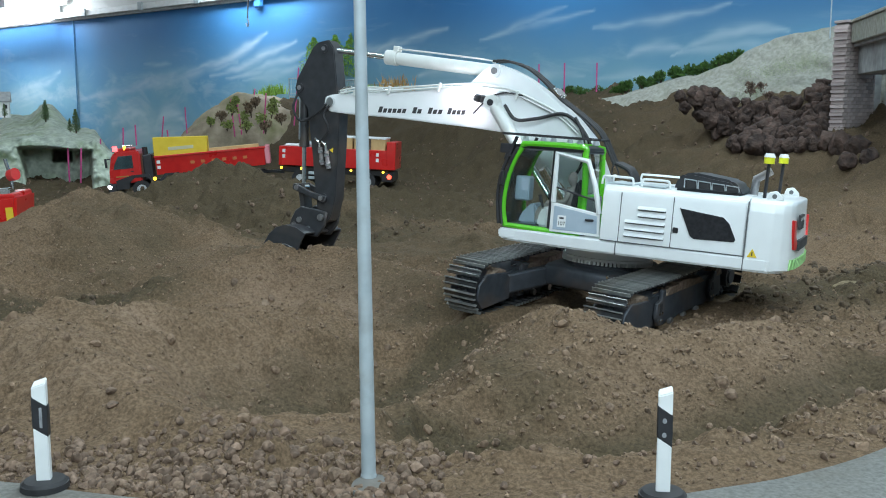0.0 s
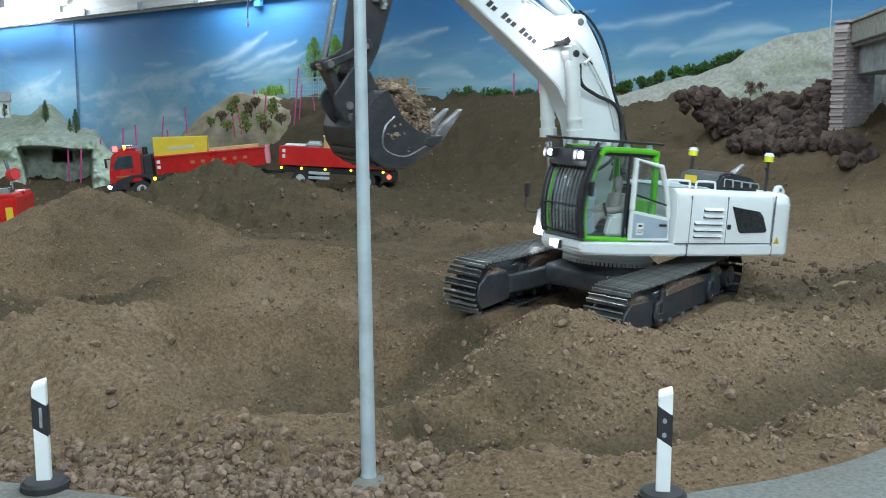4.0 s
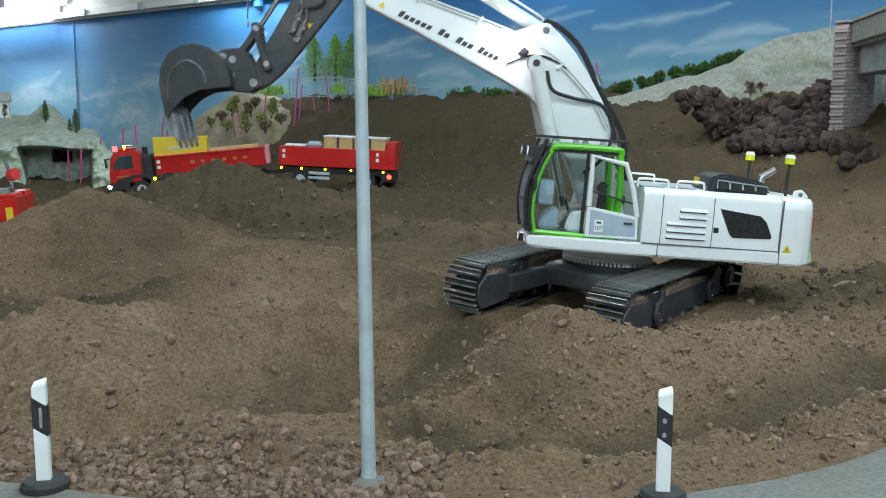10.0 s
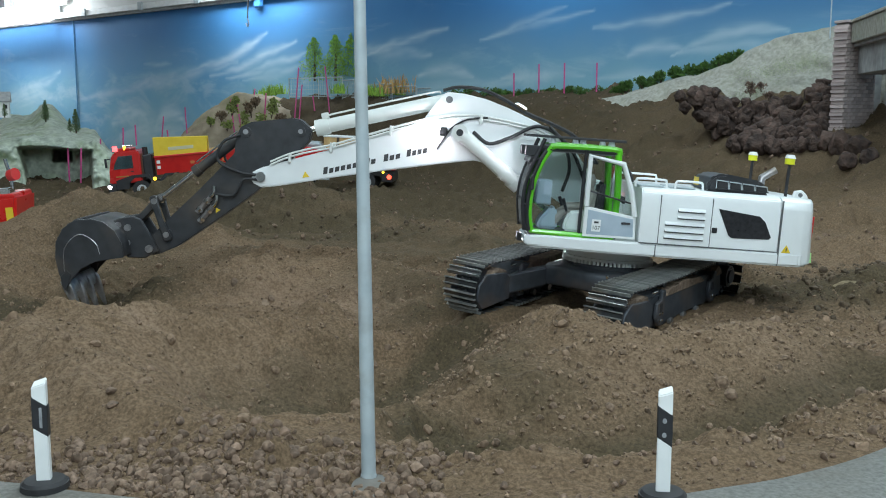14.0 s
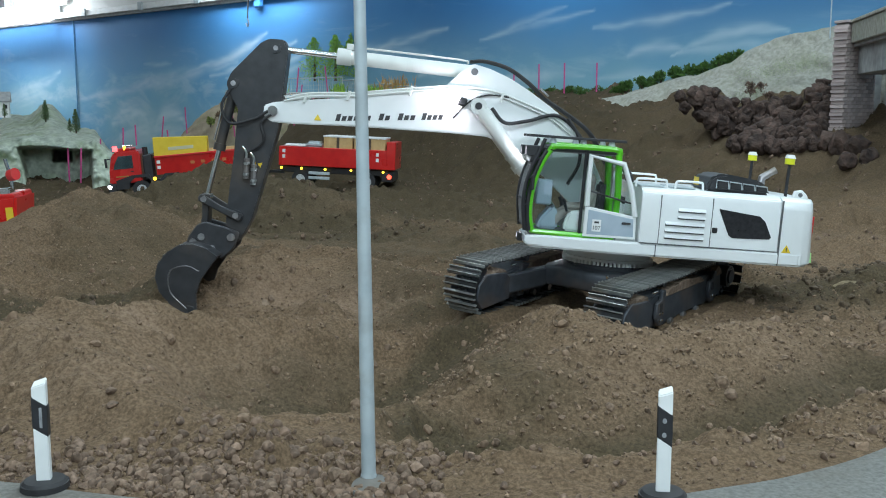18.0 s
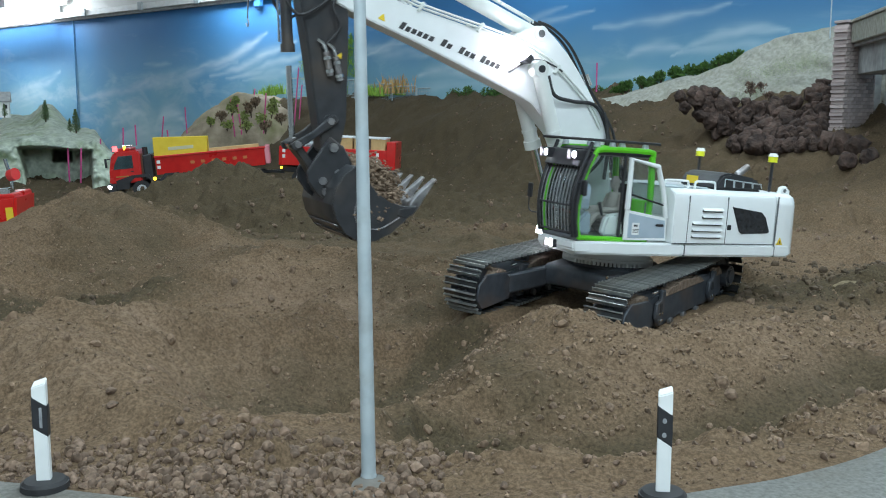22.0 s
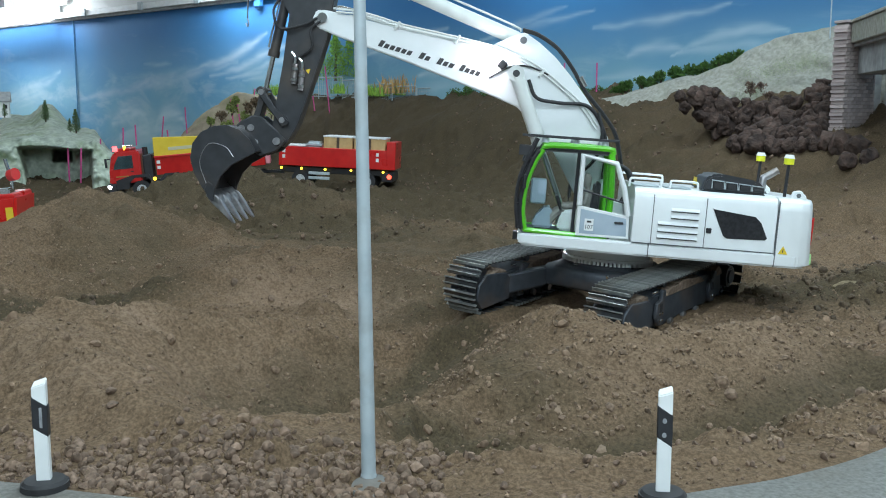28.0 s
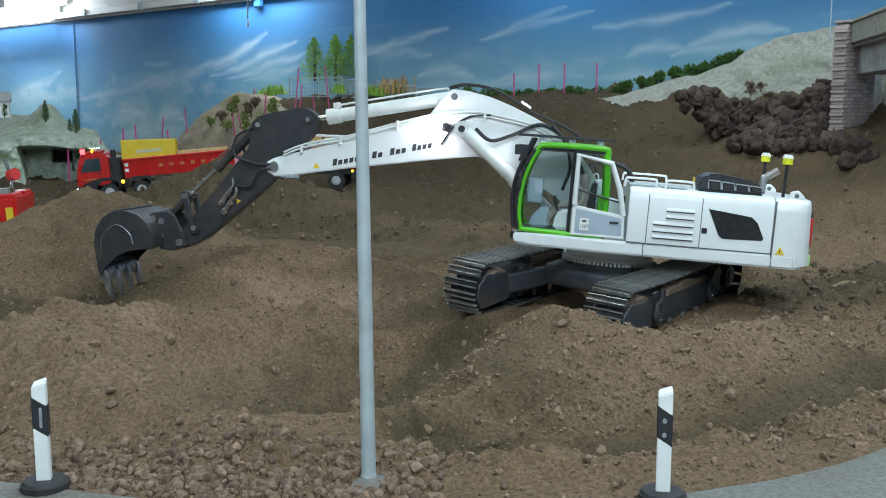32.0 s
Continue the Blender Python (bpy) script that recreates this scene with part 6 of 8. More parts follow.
# ---------------------------------------------------------------- foliage
def leaf_cloud(name, centre_pts, count, size, spread, material, parent, seed, long=2.2, up=0.3, flat_z=1.0):
    """Many small bent leaves around the given points, in one mesh."""
    rnd = np.random.RandomState(seed)
    v, f = [], []
    for k in range(count):
        c = centre_pts[rnd.randint(len(centre_pts))]
        g = rnd.normal(0, 1, 3)
        g /= np.linalg.norm(g)
        o = np.array(c[:3]) + g * (c[3] if len(c) > 3 else spread) * rnd.rand() ** 0.4 * np.array([1, 1, flat_z])
        d = g + np.array([0, 0, up]) + rnd.normal(0, 0.4, 3)
        d /= np.linalg.norm(d)
        s_ = np.cross(d, rnd.normal(0, 1, 3))
        s_ /= np.linalg.norm(s_) + 1e-9
        n_ = np.cross(d, s_)
        w = size * (0.6 + 0.8 * rnd.rand())
        b = len(v)
        v += [o, o + d * w * long * 0.5 + s_ * w * 0.5 + n_ * w * 0.15, o + d * w * long, o + d * w * long * 0.5 - s_ * w * 0.5 + n_ * w * 0.15]
        f += [(b, b + 1, b + 2), (b, b + 2, b + 3)]
    me = bpy.data.meshes.new(name)
    me.from_pydata([tuple(q * CM) for q in v], [], f)
    me.materials.append(material)
    ob = new(name, me)
    ob.parent = parent
    return ob


def conifer(px, py_base, py_top, depth, material, seed, slim=0.2, label="slender green model conifer"):
    b, t_ = spot(px, py_base, depth), spot(px, py_top, depth)
    h = t_.z - b.z
    root = thing("conifer", at(b.x, b.y, b.z), label, "tree", "model conifers")
    part("trunk", tube([(0, 0, -0.6), (0.1 * h * 0.1, 0, h * 0.5), (0, 0, h * 0.92)], [0.035 * h, 0.025 * h, 0.006 * h], 8), BARK, root)
    rnd = random.Random(seed)
    pts = []
    for k in range(46):
        u = (k + 0.5) / 46
        rad = h * slim * (1 - u) ** 0.75 * (0.75 + 0.4 * rnd.random()) * min(1, u * 7 + 0.35)
        a = k * 2.4 + rnd.random()
        pts.append((math.cos(a) * rad * 0.6, math.sin(a) * rad * 0.6, h * (0.05 + 0.92 * u), max(rad * 0.55, h * 0.02)))
    leaf_cloud("crown", pts, 2200, h * 0.02, h * 0.1, material, root, seed, 2.6, 0.8)
    return root


DARK_CONIFER = surface("dark_conifer_leaf", (0.055, 0.10, 0.035), (0.12, 0.19, 0.07), 0.7, 0, 60, 0.0, island=0.4)
for k, (px, yb, yt, sl) in enumerate(((557, 142, 68, 0.42), (594, 142, 64, 0.36), (624, 142, 60, 0.34), (640, 142, 70, 0.30))):
    conifer(px, yb, yt, 560, LEAF_LIGHT, 40 + k, sl)
for k, (px, yb, yt) in enumerate(((81, 214, 178), (124, 232, 210), (135, 234, 194), (8, 206, 184))):
    conifer(px, yb, yt, 420, DARK_CONIFER, 60 + k, 0.24, "small green model fir on the rock")


def bush(px, py, depth, r, material, seed, label="leafy green model bush", count=420, leaf=0.7):
    b = spot(px, py, depth)
    root = thing("bush", at(b.x, b.y, b.z - r * 0.5), label, "bush", "bushes on the bank")
    rnd = random.Random(seed)
    twigs = bmesh.new()
    pts = []
    for k in range(6):
        q = (rnd.uniform(-0.7, 0.7) * r, rnd.uniform(-0.5, 0.5) * r, r * rnd.uniform(0.6, 1.5))
        tube([(0, 0, -0.4 * r), (q[0] * 0.5, q[1] * 0.5, q[2] * 0.5), q], [0.06 * r, 0.045 * r, 0.02 * r], 5, twigs)
        pts.append((*q, r * 0.5))
    part("twig_frame", twigs, BARK, root)
    leaf_cloud("foliage", pts, count, leaf, r * 0.6, material, root, seed, 1.6, 0.4)
    return root


rb = random.Random(5)
for k in range(20):
    px = 806 + k * 14.5
    bush(px + rb.uniform(-5, 5), 178 - 0.012 * (px - 806) + rb.uniform(-3, 3), 515 - 0.24 * (px - 784), 3.4 + rb.uniform(-0.6, 1.6), LEAF, 100 + k)
for k in range(16):
    px = 1088 + k * 14.6
    bush(px + rb.uniform(-5, 5), np.interp(px, [1088, 1160, 1245, 1300], [164, 149, 127, 106]) + rb.uniform(-2, 2), 440 - 0.12 * (px - 1088), 2.4 + rb.uniform(-0.5, 1.0), LEAF, 140 + k)


def grass_tuft(px, py, depth, h, n, material, seed, label):
    b = spot(px, py, depth)
    root = thing("grass_tuft", at(b.x, b.y, b.z), label, "grass", "grass tufts on the bank")
    rnd = random.Random(seed)
    bm = bmesh.new()
    for k in range(n):
        x_, y_ = rnd.gauss(0, h * 0.35), rnd.gauss(0, h * 0.3)
        lx, ly, hh = rnd.gauss(0, h * 0.22), rnd.gauss(0, h * 0.2), h * rnd.uniform(0.5, 1.1)
        w = h * 0.035
        v = [bm.verts.new(q) for q in ((x_ - w, y_, -0.3), (x_ + w, y_, -0.3), (x_ + lx * 0.4 + w * 0.8, y_ + ly * 0.4, hh * 0.6), (x_ + lx * 0.4 - w * 0.8, y_ + ly * 0.4, hh * 0.6), (x_ + lx, y_ + ly, hh))]
        bm.faces.new(v[:4])
        bm.faces.new((v[3], v[2], v[4]))
    part("blade_clump", bm, material, root)
    return root


for k, (px, py) in enumerate(((468, 172), (480, 168), (492, 166), (440, 185), (412, 194), (455, 180), (400, 200))):
    grass_tuft(px, py, 590, 6.5 if k < 3 else 4.0, 60, GRASS, 200 + k, "bright green model grass tuft")
for k, (px, py, m_) in enumerate(((692, 165, DRY_LEAF), (724, 163, DRY_LEAF), (655, 168, GRASS), (672, 170, GRASS), (708, 168, GRASS), (600, 165, GRASS))):
    grass_tuft(px, py, 535, 10.0 if m_ is DRY_LEAF else 6.0, 70, m_, 220 + k, "dry golden model grass" if m_ is DRY_LEAF else "green model grass tuft")


# ---------------------------------------------------------------- modelled rocks, left and middle
def rock_mass(name, pts_xy, z_of, material, label, category, nx=60, ny=40, lumps=1.0, seed=0):
    """A lumpy rock over a rectangle given by its two far corners."""
    (x0, y0), (x1, y1) = pts_xy
    u, v = np.meshgrid(np.linspace(0, 1, nx), np.linspace(0, 1, ny))
    x, y = x0 + (x1 - x0) * u, y0 + (y1 - y0) * v
    z = z_of(u, v) + lumps * (5 * value_noise(x / 14, y / 14, seed) + 2.5 * value_noise(x / 5, y / 5, seed + 1) + 1.0 * value_noise(x / 2.2, y / 2.2, seed + 2))
    x = x + lumps * 2.5 * value_noise(y / 5, z / 5, seed + 3)
    y = y + lumps * 3.0 * value_noise(x / 5, z / 4, seed + 4)
    return sheet(name, np.stack([x, y, z], -1).reshape(-1, 3), grid_quads(ny, nx), material, "", label, category)


# tan boulder with moss behind the truck
rock_mass("boulder", ((-152, 510), (-68, 590)), lambda u, v: -6 + 46 * np.clip(np.sin(np.pi * np.clip(u * 0.95 + 0.03, 0, 1)) ** 0.6, 0, 1) * step01(v, 0.0, 0.55), ROCK_TAN,
          "tan modelled boulder with patches of moss", "rock", 70, 50, 1.0, 31)
MOSS_TUFT = surface("moss_tuft", (0.16, 0.20, 0.05), (0.34, 0.39, 0.12), 0.9, 0, 60, 0.0, island=0.4)
HEATH = surface("brown_heath", (0.15, 0.10, 0.06), (0.28, 0.20, 0.13), 0.9, 0, 60, 0.0, island=0.35)
for k, (px, py, r) in enumerate(((392, 196, 7), (410, 184, 8), (428, 200, 8), (445, 186, 9), (462, 202, 8), (480, 188, 8), (498, 200, 8), (402, 212, 7), (436, 214, 8), (470, 216, 8), (372, 206, 6), (418, 170, 6), (452, 172, 7), (486, 174, 7))):
    bush(px, py + 13, 492, r * 0.36, MOSS_TUFT if k % 3 else HEATH, 700 + k, "low mossy growth on the modelled boulder" if k % 3 else "dry brown growth on the modelled boulder", 260, 0.7)


# cliff with a cave-like opening, at the far left, and its plateau with a snowy peak
def cliff():
    na, nb1, nb2 = 110, 46, 30
    a = np.linspace(-70, 216, na)
    rows = []
    for k in range(nb1):
        v = k / (nb1 - 1)
        edge = 250 - 6 * np.sin(a / 40) - 8 * step01(a, 120, 210) + 30 * step01(a, 165, 212)
        y = 345 + (edge - 345) * v
        hole = step01(a, 24 + 26 * (1 - v), 34 + 26 * (1 - v)) * (1 - step01(a, 158, 166)) * (1 - step01(v, 0.80, 0.87))
        inner = step01(a, 92, 97) * (1 - step01(a, 124, 130)) * step01(y, 262, 265) * (1 - step01(y, 284, 288))
        d = 425 + 24 * hole + 30 * inner * hole - 14 * (1 - v) * (1 - hole) + 5 * step01(v, 0.85, 1.0)
        d = d + (1 - 0.7 * hole) * (9 * value_noise(a / 30, y / 22, 71) + 5 * value_noise(a / 11, y / 9, 72) + 2.5 * value_noise(a / 4, y / 4, 73))
        rows.append((a, y, d))
    for k in range(1, nb2):
        v = k / (nb2 - 1)
        base = rows[nb1 - 1][1]
        peak = 42 * np.exp(-((a - 86) / 32) ** 2) * np.exp(-((v - 0.75) / 0.35) ** 2) + 22 * np.exp(-((a - 20) / 30) ** 2) * step01(v, 0.2, 0.9)
        y = base - 26 * v * (1 - step01(a, 150, 200)) - peak * (1 - 0.6 * step01(v, 0.85, 1))
        d = rows[nb1 - 1][2] + 120 * v
        y = y + 5 * value_noise(a / 12, d / 12, 74) + 3 * value_noise(a / 5, d / 6, 75)
        rows.append((a, y, d))
    out = []
    for a_, y_, d_ in rows:
        x = (a_ - 784) / 1721.2 * d_
        b = (441 - y_) / 1721.2 * d_
        out.append(np.stack([x, d_ * 0.99027 + b * 0.13917, 30 - d_ * 0.13917 + b * 0.99027], -1))
    return sheet("rock_cliff", np.concatenate(out), grid_quads(len(rows), na), ROCK_GREY, "", "pale grey modelled cliff with a wide dark opening and mossy top", "rock")


cliff()
b = spot(2, 197, 440)
chalet = thing("model_house", at(b.x, b.y, b.z, 0, 0, 20), "small white model chalet with a grey roof", "house")
chalet.scale = (0.72, 0.72, 0.72)
part("wall", box(-8, 5, -5, 5, -4, 6, 0.1), PLASTIC_WHITE, chalet, smooth=0)
part("roof", prism([(-6.4, 5.4), (0, 11), (6.4, 5.4), (6.6, 6.2), (0, 12.2), (-6.6, 6.2)], -9, 6, 0.1, axis="x"), CONCRETE, chalet, smooth=0)
part("window", box(2.0, 4.0, -5.2, -4.9, 1.5, 4.0), PLASTIC_BLACK, chalet, smooth=0)


# plaster hillside at the right, in front of the painted wall
def hillside():
    xs = [1030, 1060, 1090, 1110, 1160, 1200, 1245, 1290, 1325, 1370, 1415, 1480]
    ys = [190, 172, 169, 163, 150, 137, 128, 110, 86, 66, 55, 42]
    na, nb = 120, 44
    a = np.linspace(1030, 1480, na)
    top = np.interp(a, xs, ys) + 4 * value_noise(a / 16, a * 0, 81)
    out = []
    for k in range(nb):
        v = k / (nb - 1)
        y = top + (290 - top) * v
        d = 434 - 0.115 * (a - 1030) - 44 * v + 5 * value_noise(a / 34, y / 26, 82) + 2 * value_noise(a / 11, y / 9, 83) + 1.4 * value_noise(a / 3.5, y / 3.5, 84)
        if k == 0:
            d = d + 25
        x, b = (a - 784) / 1721.2 * d, (441 - y) / 1721.2 * d
        out.append(np.stack([x, d * 0.99027 + b * 0.13917, 30 - d * 0.13917 + b * 0.99027], -1))
    return sheet("plaster_hillside", np.concatenate(out), grid_quads(nb, na), PLASTER, "", "grey plaster hillside with moss and pale streaks", "hillside")


hill = hillside()
MOSS_FLECK = surface("pale_moss", (0.20, 0.24, 0.12), (0.40, 0.44, 0.28), 0.9, 0, 60, 0.0, island=0.4)
rh = random.Random(17)
for k in range(16):
    px = 1300 + k * 10 + rh.uniform(-8, 8)
    q = spot(px, 150 - 0.28 * (px - 1300) + rh.uniform(-16, 26), 434 - 0.115 * (px - 1030) - 22)
    leaf_cloud("moss_patch", [(q.x + rh.uniform(-3, 3), q.y, q.z + rh.uniform(-2, 2), 2.2) for _ in range(5)], 300, 0.22, 2.2, MOSS_FLECK, hill, 800 + k, 1.3, 0.2)

# heap of lava rocks under it
rock_meshes = []
for co, tri in stone_variants(9, 3, 77, 1.0):
    co = co * (1 + 0.24 * np.array([noise.noise(Vector(c * 2.2)) + 0.35 * noise.noise(Vector(c * 6.0)) + 0.3 * noise.noise(Vector(c * 13.0)) for c in co]))[:, None]
    me = bpy.data.meshes.new("rock")
    me.from_pydata([tuple(c * CM) for c in co], [], [tuple(t) for t in tri])
    me.polygons.foreach_set("use_smooth", [True] * len(me.polygons))
    me.materials.append(LAVA)
    rock_meshes.append(me)
rr = random.Random(9)
heap = []
for row in range(7):
    y_ = 172 + row * 15
    x0 = 1206 + 17 * row
    n_ = 15 - row
    for k in range(n_):
        px = x0 + (1462 - x0) * (k + 0.5 * (row % 2)) / (n_ - 0.5) + rr.uniform(-7, 7)
        py = y_ + rr.uniform(-6, 6)
        if row == 0 and px > 1270 and px < 1420:
            continue
        heap.append((px, py, rr.uniform(2.6, 4.6)))
heap += [(1455, 160, 4.5), (1445, 178, 3.8), (1460, 150, 3.6), (1490, 258, 5.0), (1515, 262, 4.6), (1540, 282, 4.4), (1500, 285, 3.6), (1556, 292, 3.4), (1232, 176, 4.4), (1250, 188, 4.2), (1212, 190, 3.4)]
for px, py, r in heap:
    # where the sight line meets the bank
    ds = np.linspace(290, 352, 63)
    line = [spot(px, py + 8, d) for d in ds]
    over = np.array([p.z for p in line]) - land(np.array([p.x for p in line]), np.array([p.y for p in line]))
    low = np.nonzero(over < 0)[0]
    q = spot(px, py, (ds[low[0]] if len(low) else 352) - 0.35 * r)
    ob = new("rock", rr.choice(rock_meshes))
    ob.matrix_basis = Matrix.Translation(q * CM) @ Euler((rr.uniform(0, 6), rr.uniform(0, 6), rr.uniform(0, 6))).to_matrix().to_4x4() @ Matrix.Diagonal((r, r, r, 1))
    tagged(ob, "rough reddish-brown lava rock in a heap", "rock", "lava rocks in the heap")
for k in range(16):
    px, py = 1335 + rr.uniform(-25, 40), 165 + rr.uniform(-10, 10)
    if k < 5:
        bush(px, py, 360, 1.6, surface("dry_heather", (0.12, 0.07, 0.055), (0.22, 0.15, 0.11), 0.8, 0, 60, 0.0, island=0.3) if k == 0 else bpy.data.materials["dry_heather"], 300 + k, "dry brown model heather", 220, 0.4)
q = spot(1470, 275, 318)
moss = new("moss_stone", rock_meshes[2].copy())
moss.data.materials.clear()
moss.data.materials.append(surface("moss", (0.045, 0.085, 0.03), (0.10, 0.15, 0.06), 0.95, 0, 120, 0.8, 0.003))
moss.matrix_basis = Matrix.Translation(q * CM) @ Matrix.Diagonal((5.5, 3.6, 2.4, 1))
tagged(moss, "flat stone covered with green moss", "rock")

# ---------------------------------------------------------------- bridge pier with brick courses
q = spot(1491, 245, 318)
PIER_TOP = spot(1491, 41, 318).z - q.z
pier = thing("bridge_pier", at(q.x, q.y, q.z, 0, 0, 33), "weathered grey-pink brick bridge pier with rock at its foot", "bridge pier")
part("core", box(0.4, 15.6, 0.4, 4.6, -6, PIER_TOP - 0.4), MORTAR, pier, smooth=0)
bm = box(-0.5, 0.5, -0.5, 0.5, -0.5, 0.5)
brick_mesh = bpy.data.meshes.new("brick")
bmesh.ops.bevel(bm, geom=bm.edges[:], offset=0.05, segments=1, affect="EDGES")
bmesh.ops.scale(bm, vec=(CM, CM, CM), verts=bm.verts)
bm.to_mesh(brick_mesh)
bm.free()
brick_mesh.materials.append(BRICK_MAT)
course = 1.22


def lay(x_, y_, z_, lx, ly, lz):
    o = new("brick", brick_mesh)
    o.parent = pier
    o.matrix_basis = Matrix.Translation(Vector((x_, y_, z_)) * CM) @ Matrix.Diagonal((lx, ly, lz, 1))


for row in range(int((PIER_TOP + 5) / course)):
    z_ = -5 + (row + 0.5) * course
    # broad quoins on the narrow face, stretchers along the side
    lay(0.45 + rr.uniform(-0.08, 0.08), 2.5, z_, 1.4 if row % 2 else 2.6, 5.0, course - 0.1)
    cuts = [1.2, 3.7, 6.2, 8.7, 11.2, 13.7, 16.0] if row % 2 else [1.9, 4.9, 7.4, 9.9, 12.4, 14.9, 16.0]
    for c0, c1 in zip(cuts, cuts[1:]):
        lay((c0 + c1) / 2, 0.45 + rr.uniform(-0.07, 0.07), z_, c1 - c0 - 0.12, 1.0, course - 0.1)
part("cap", box(-0.4, 16.2, -0.3, 5.2, PIER_TOP - 0.3, PIER_TOP + 0.6, 0.15), BRICK_MAT, pier)

q = spot(1500, 40, 320)
deck_b = thing("bridge_deck", at(q.x, q.y, q.z, 0, 0, -100.5), "weathered concrete bridge deck with a mossy parapet", "bridge")
part("parapet", box(0, 75, 0, 3, -7.2, -0.8, 0.3), PLASTER, deck_b)
part("parapet_coping", box(-0.5, 75, -0.5, 3.6, -0.9, 0.2, 0.2), PLASTER, deck_b)
part("ledge", box(0, 75, 1.2, 4, -8.2, -7.1, 0.2), CONCRETE, deck_b)
part("girder", box(0, 75, 3.2, 30, -17.0, -7.6, 0.2), CONCRETE, deck_b, "smooth grey girder")
abut = thing("bridge_abutment", at(0, 0, 0), "pale concrete abutment wall with an arched niche", "bridge abutment")
prof = [(138.5, 8), (138.5, 48), (153, 48), (153, 8), (146.8, 8), (146.4, 24), (145.5, 28.3), (144.0, 30.2), (142.5, 28.3), (141.6, 24), (141.3, 8)]
part("wall", prism(prof, 338, 343, 0.1), CONCRETE, abut)
part("niche_back", box(138, 153, 352, 353, 0, 40), PLASTIC_BLACK, abut, smooth=0)
part("niche_side", box(147.0, 148.0, 343, 352, 0, 40), CONCRETE, abut, smooth=0)
part("pipe", tube([(149.8, 335, 24), (149.8, 335, 46)], 0.8, 10), PLASTER, abut)
b = spot(1568, 290, 326)
gate = thing("green_panel", at(b.x, b.y, b.z, 0, 0, 0), "bright green panel in a rounded white frame", "panel")
part("panel", box(-1.6, 8, -0.3, 0.3, -7, 9.5, 0.2), GREEN, gate)
part("rim", tube(curve_points([(-2.2, 0, -8), (-2.2, 0, 9), (-0.8, 0, 11), (4, 0, 11.5)], 4), 0.35, 8), PLASTIC_WHITE, gate)
b = spot(1470, 40, 372)
mast = thing("thin_mast", at(b.x, b.y, b.z), "thin pale mast against the painted sky", "mast")
part("rod", tube([(0, 0, -6), (0, 0, 40)], [0.3, 0.2], 8), GALV, mast)


# ---------------------------------------------------------------- site fences and pink rods on the bank
def site_fence(px0, py0, px1, py1, hgt, depth, label):
    a, b_ = spot(px0, py0, depth), spot(px1, py1, depth * 0.985)
    length = (b_ - a).length
    turn = math.degrees(math.atan2(b_.y - a.y, b_.x - a.x))
    root = thing("site_fence", at(a.x, a.y, min(a.z, b_.z), 0, 0, turn), label, "fence", "wire fences on the bank")
    bars = [((0, 0, -1), (0, 0, hgt)), ((length, 0, -1), (length, 0, hgt)), ((0, 0, hgt), (length, 0, hgt)), ((0, 0, 0.4), (length, 0, 0.4))]
    for p0, p1 in bars:
        part("fence_tube", tube([p0, p1], 0.32, 6), GALV, root)
    for k in range(1, 12):
        x_ = length * k / 12
        part("wire", tube([(x_, 0, 0.4), (x_, 0, hgt)], 0.09, 4), GALV, root)
    for k in range(1, 5):
        part("wire", tube([(0, 0, hgt * k / 5), (length, 0, hgt * k / 5)], 0.07, 4), GALV, root)


for a in ((512, 172, 564, 172, 10.5, 552), (564, 170, 606, 172, 11, 550), (606, 172, 628, 174, 10, 548), (652, 176, 694, 180, 9.5, 540), (694, 180, 736, 184, 9.5, 535), (738, 182, 790, 186, 9.0, 528)):
    site_fence(*a, "grey wire mesh site fence panel")
for k, (px, y0, y1, dd) in enumerate(((521, 216, 120, 520), (530, 205, 150, 530), (583, 198, 118, 530), (556, 190, 170, 525), (415, 236, 176, 520), (427, 232, 180, 520), (467, 230, 165, 520), (447, 205, 157, 560),
                                      (123, 322, 262, 425), (143, 316, 262, 425), (178, 275, 246, 430), (218, 252, 226, 450), (241, 250, 221, 450), (287, 240, 206, 520), (331, 236, 190, 540), (300, 262, 230, 440),
                                      (909, 194, 130, 470), (953, 188, 114, 465), (998, 186, 112, 455), (1055, 184, 112, 440))):
    q = spot(px, y0, dd)
    rod = thing("pink_rod", at(q.x, q.y, q.z, 0, rr.uniform(-7, 7) if k < 16 else 0, 0), "thin pink painted marker rod", "rod", "pink rods on the bank")
    part("rod", tube([(0, 0, -2), (0, 0, spot(px, y1, dd).z - q.z)], 0.36, 6), PINK, rod)


# ---------------------------------------------------------------- along the top of the painted wall
def wall_at(px, py):
    """u along the wall and height of the sight line's meeting with it."""
    d1 = spot(px, py, 1.0) - Vector((0, 0, 30))
    n_ = WALL_IN
    s_ = (WALL_A.x * n_.x + WALL_A.y * n_.y) / (d1.x * n_.x + d1.y * n_.y)
    q = Vector((0, 0, 30)) + d1 * s_
    return (Vector((q.x, q.y)) - WALL_A).dot(WALL_DIR), q.z


def on_wall(ob):
    ob.matrix_basis = wall_pose @ ob.matrix_basis
    return ob


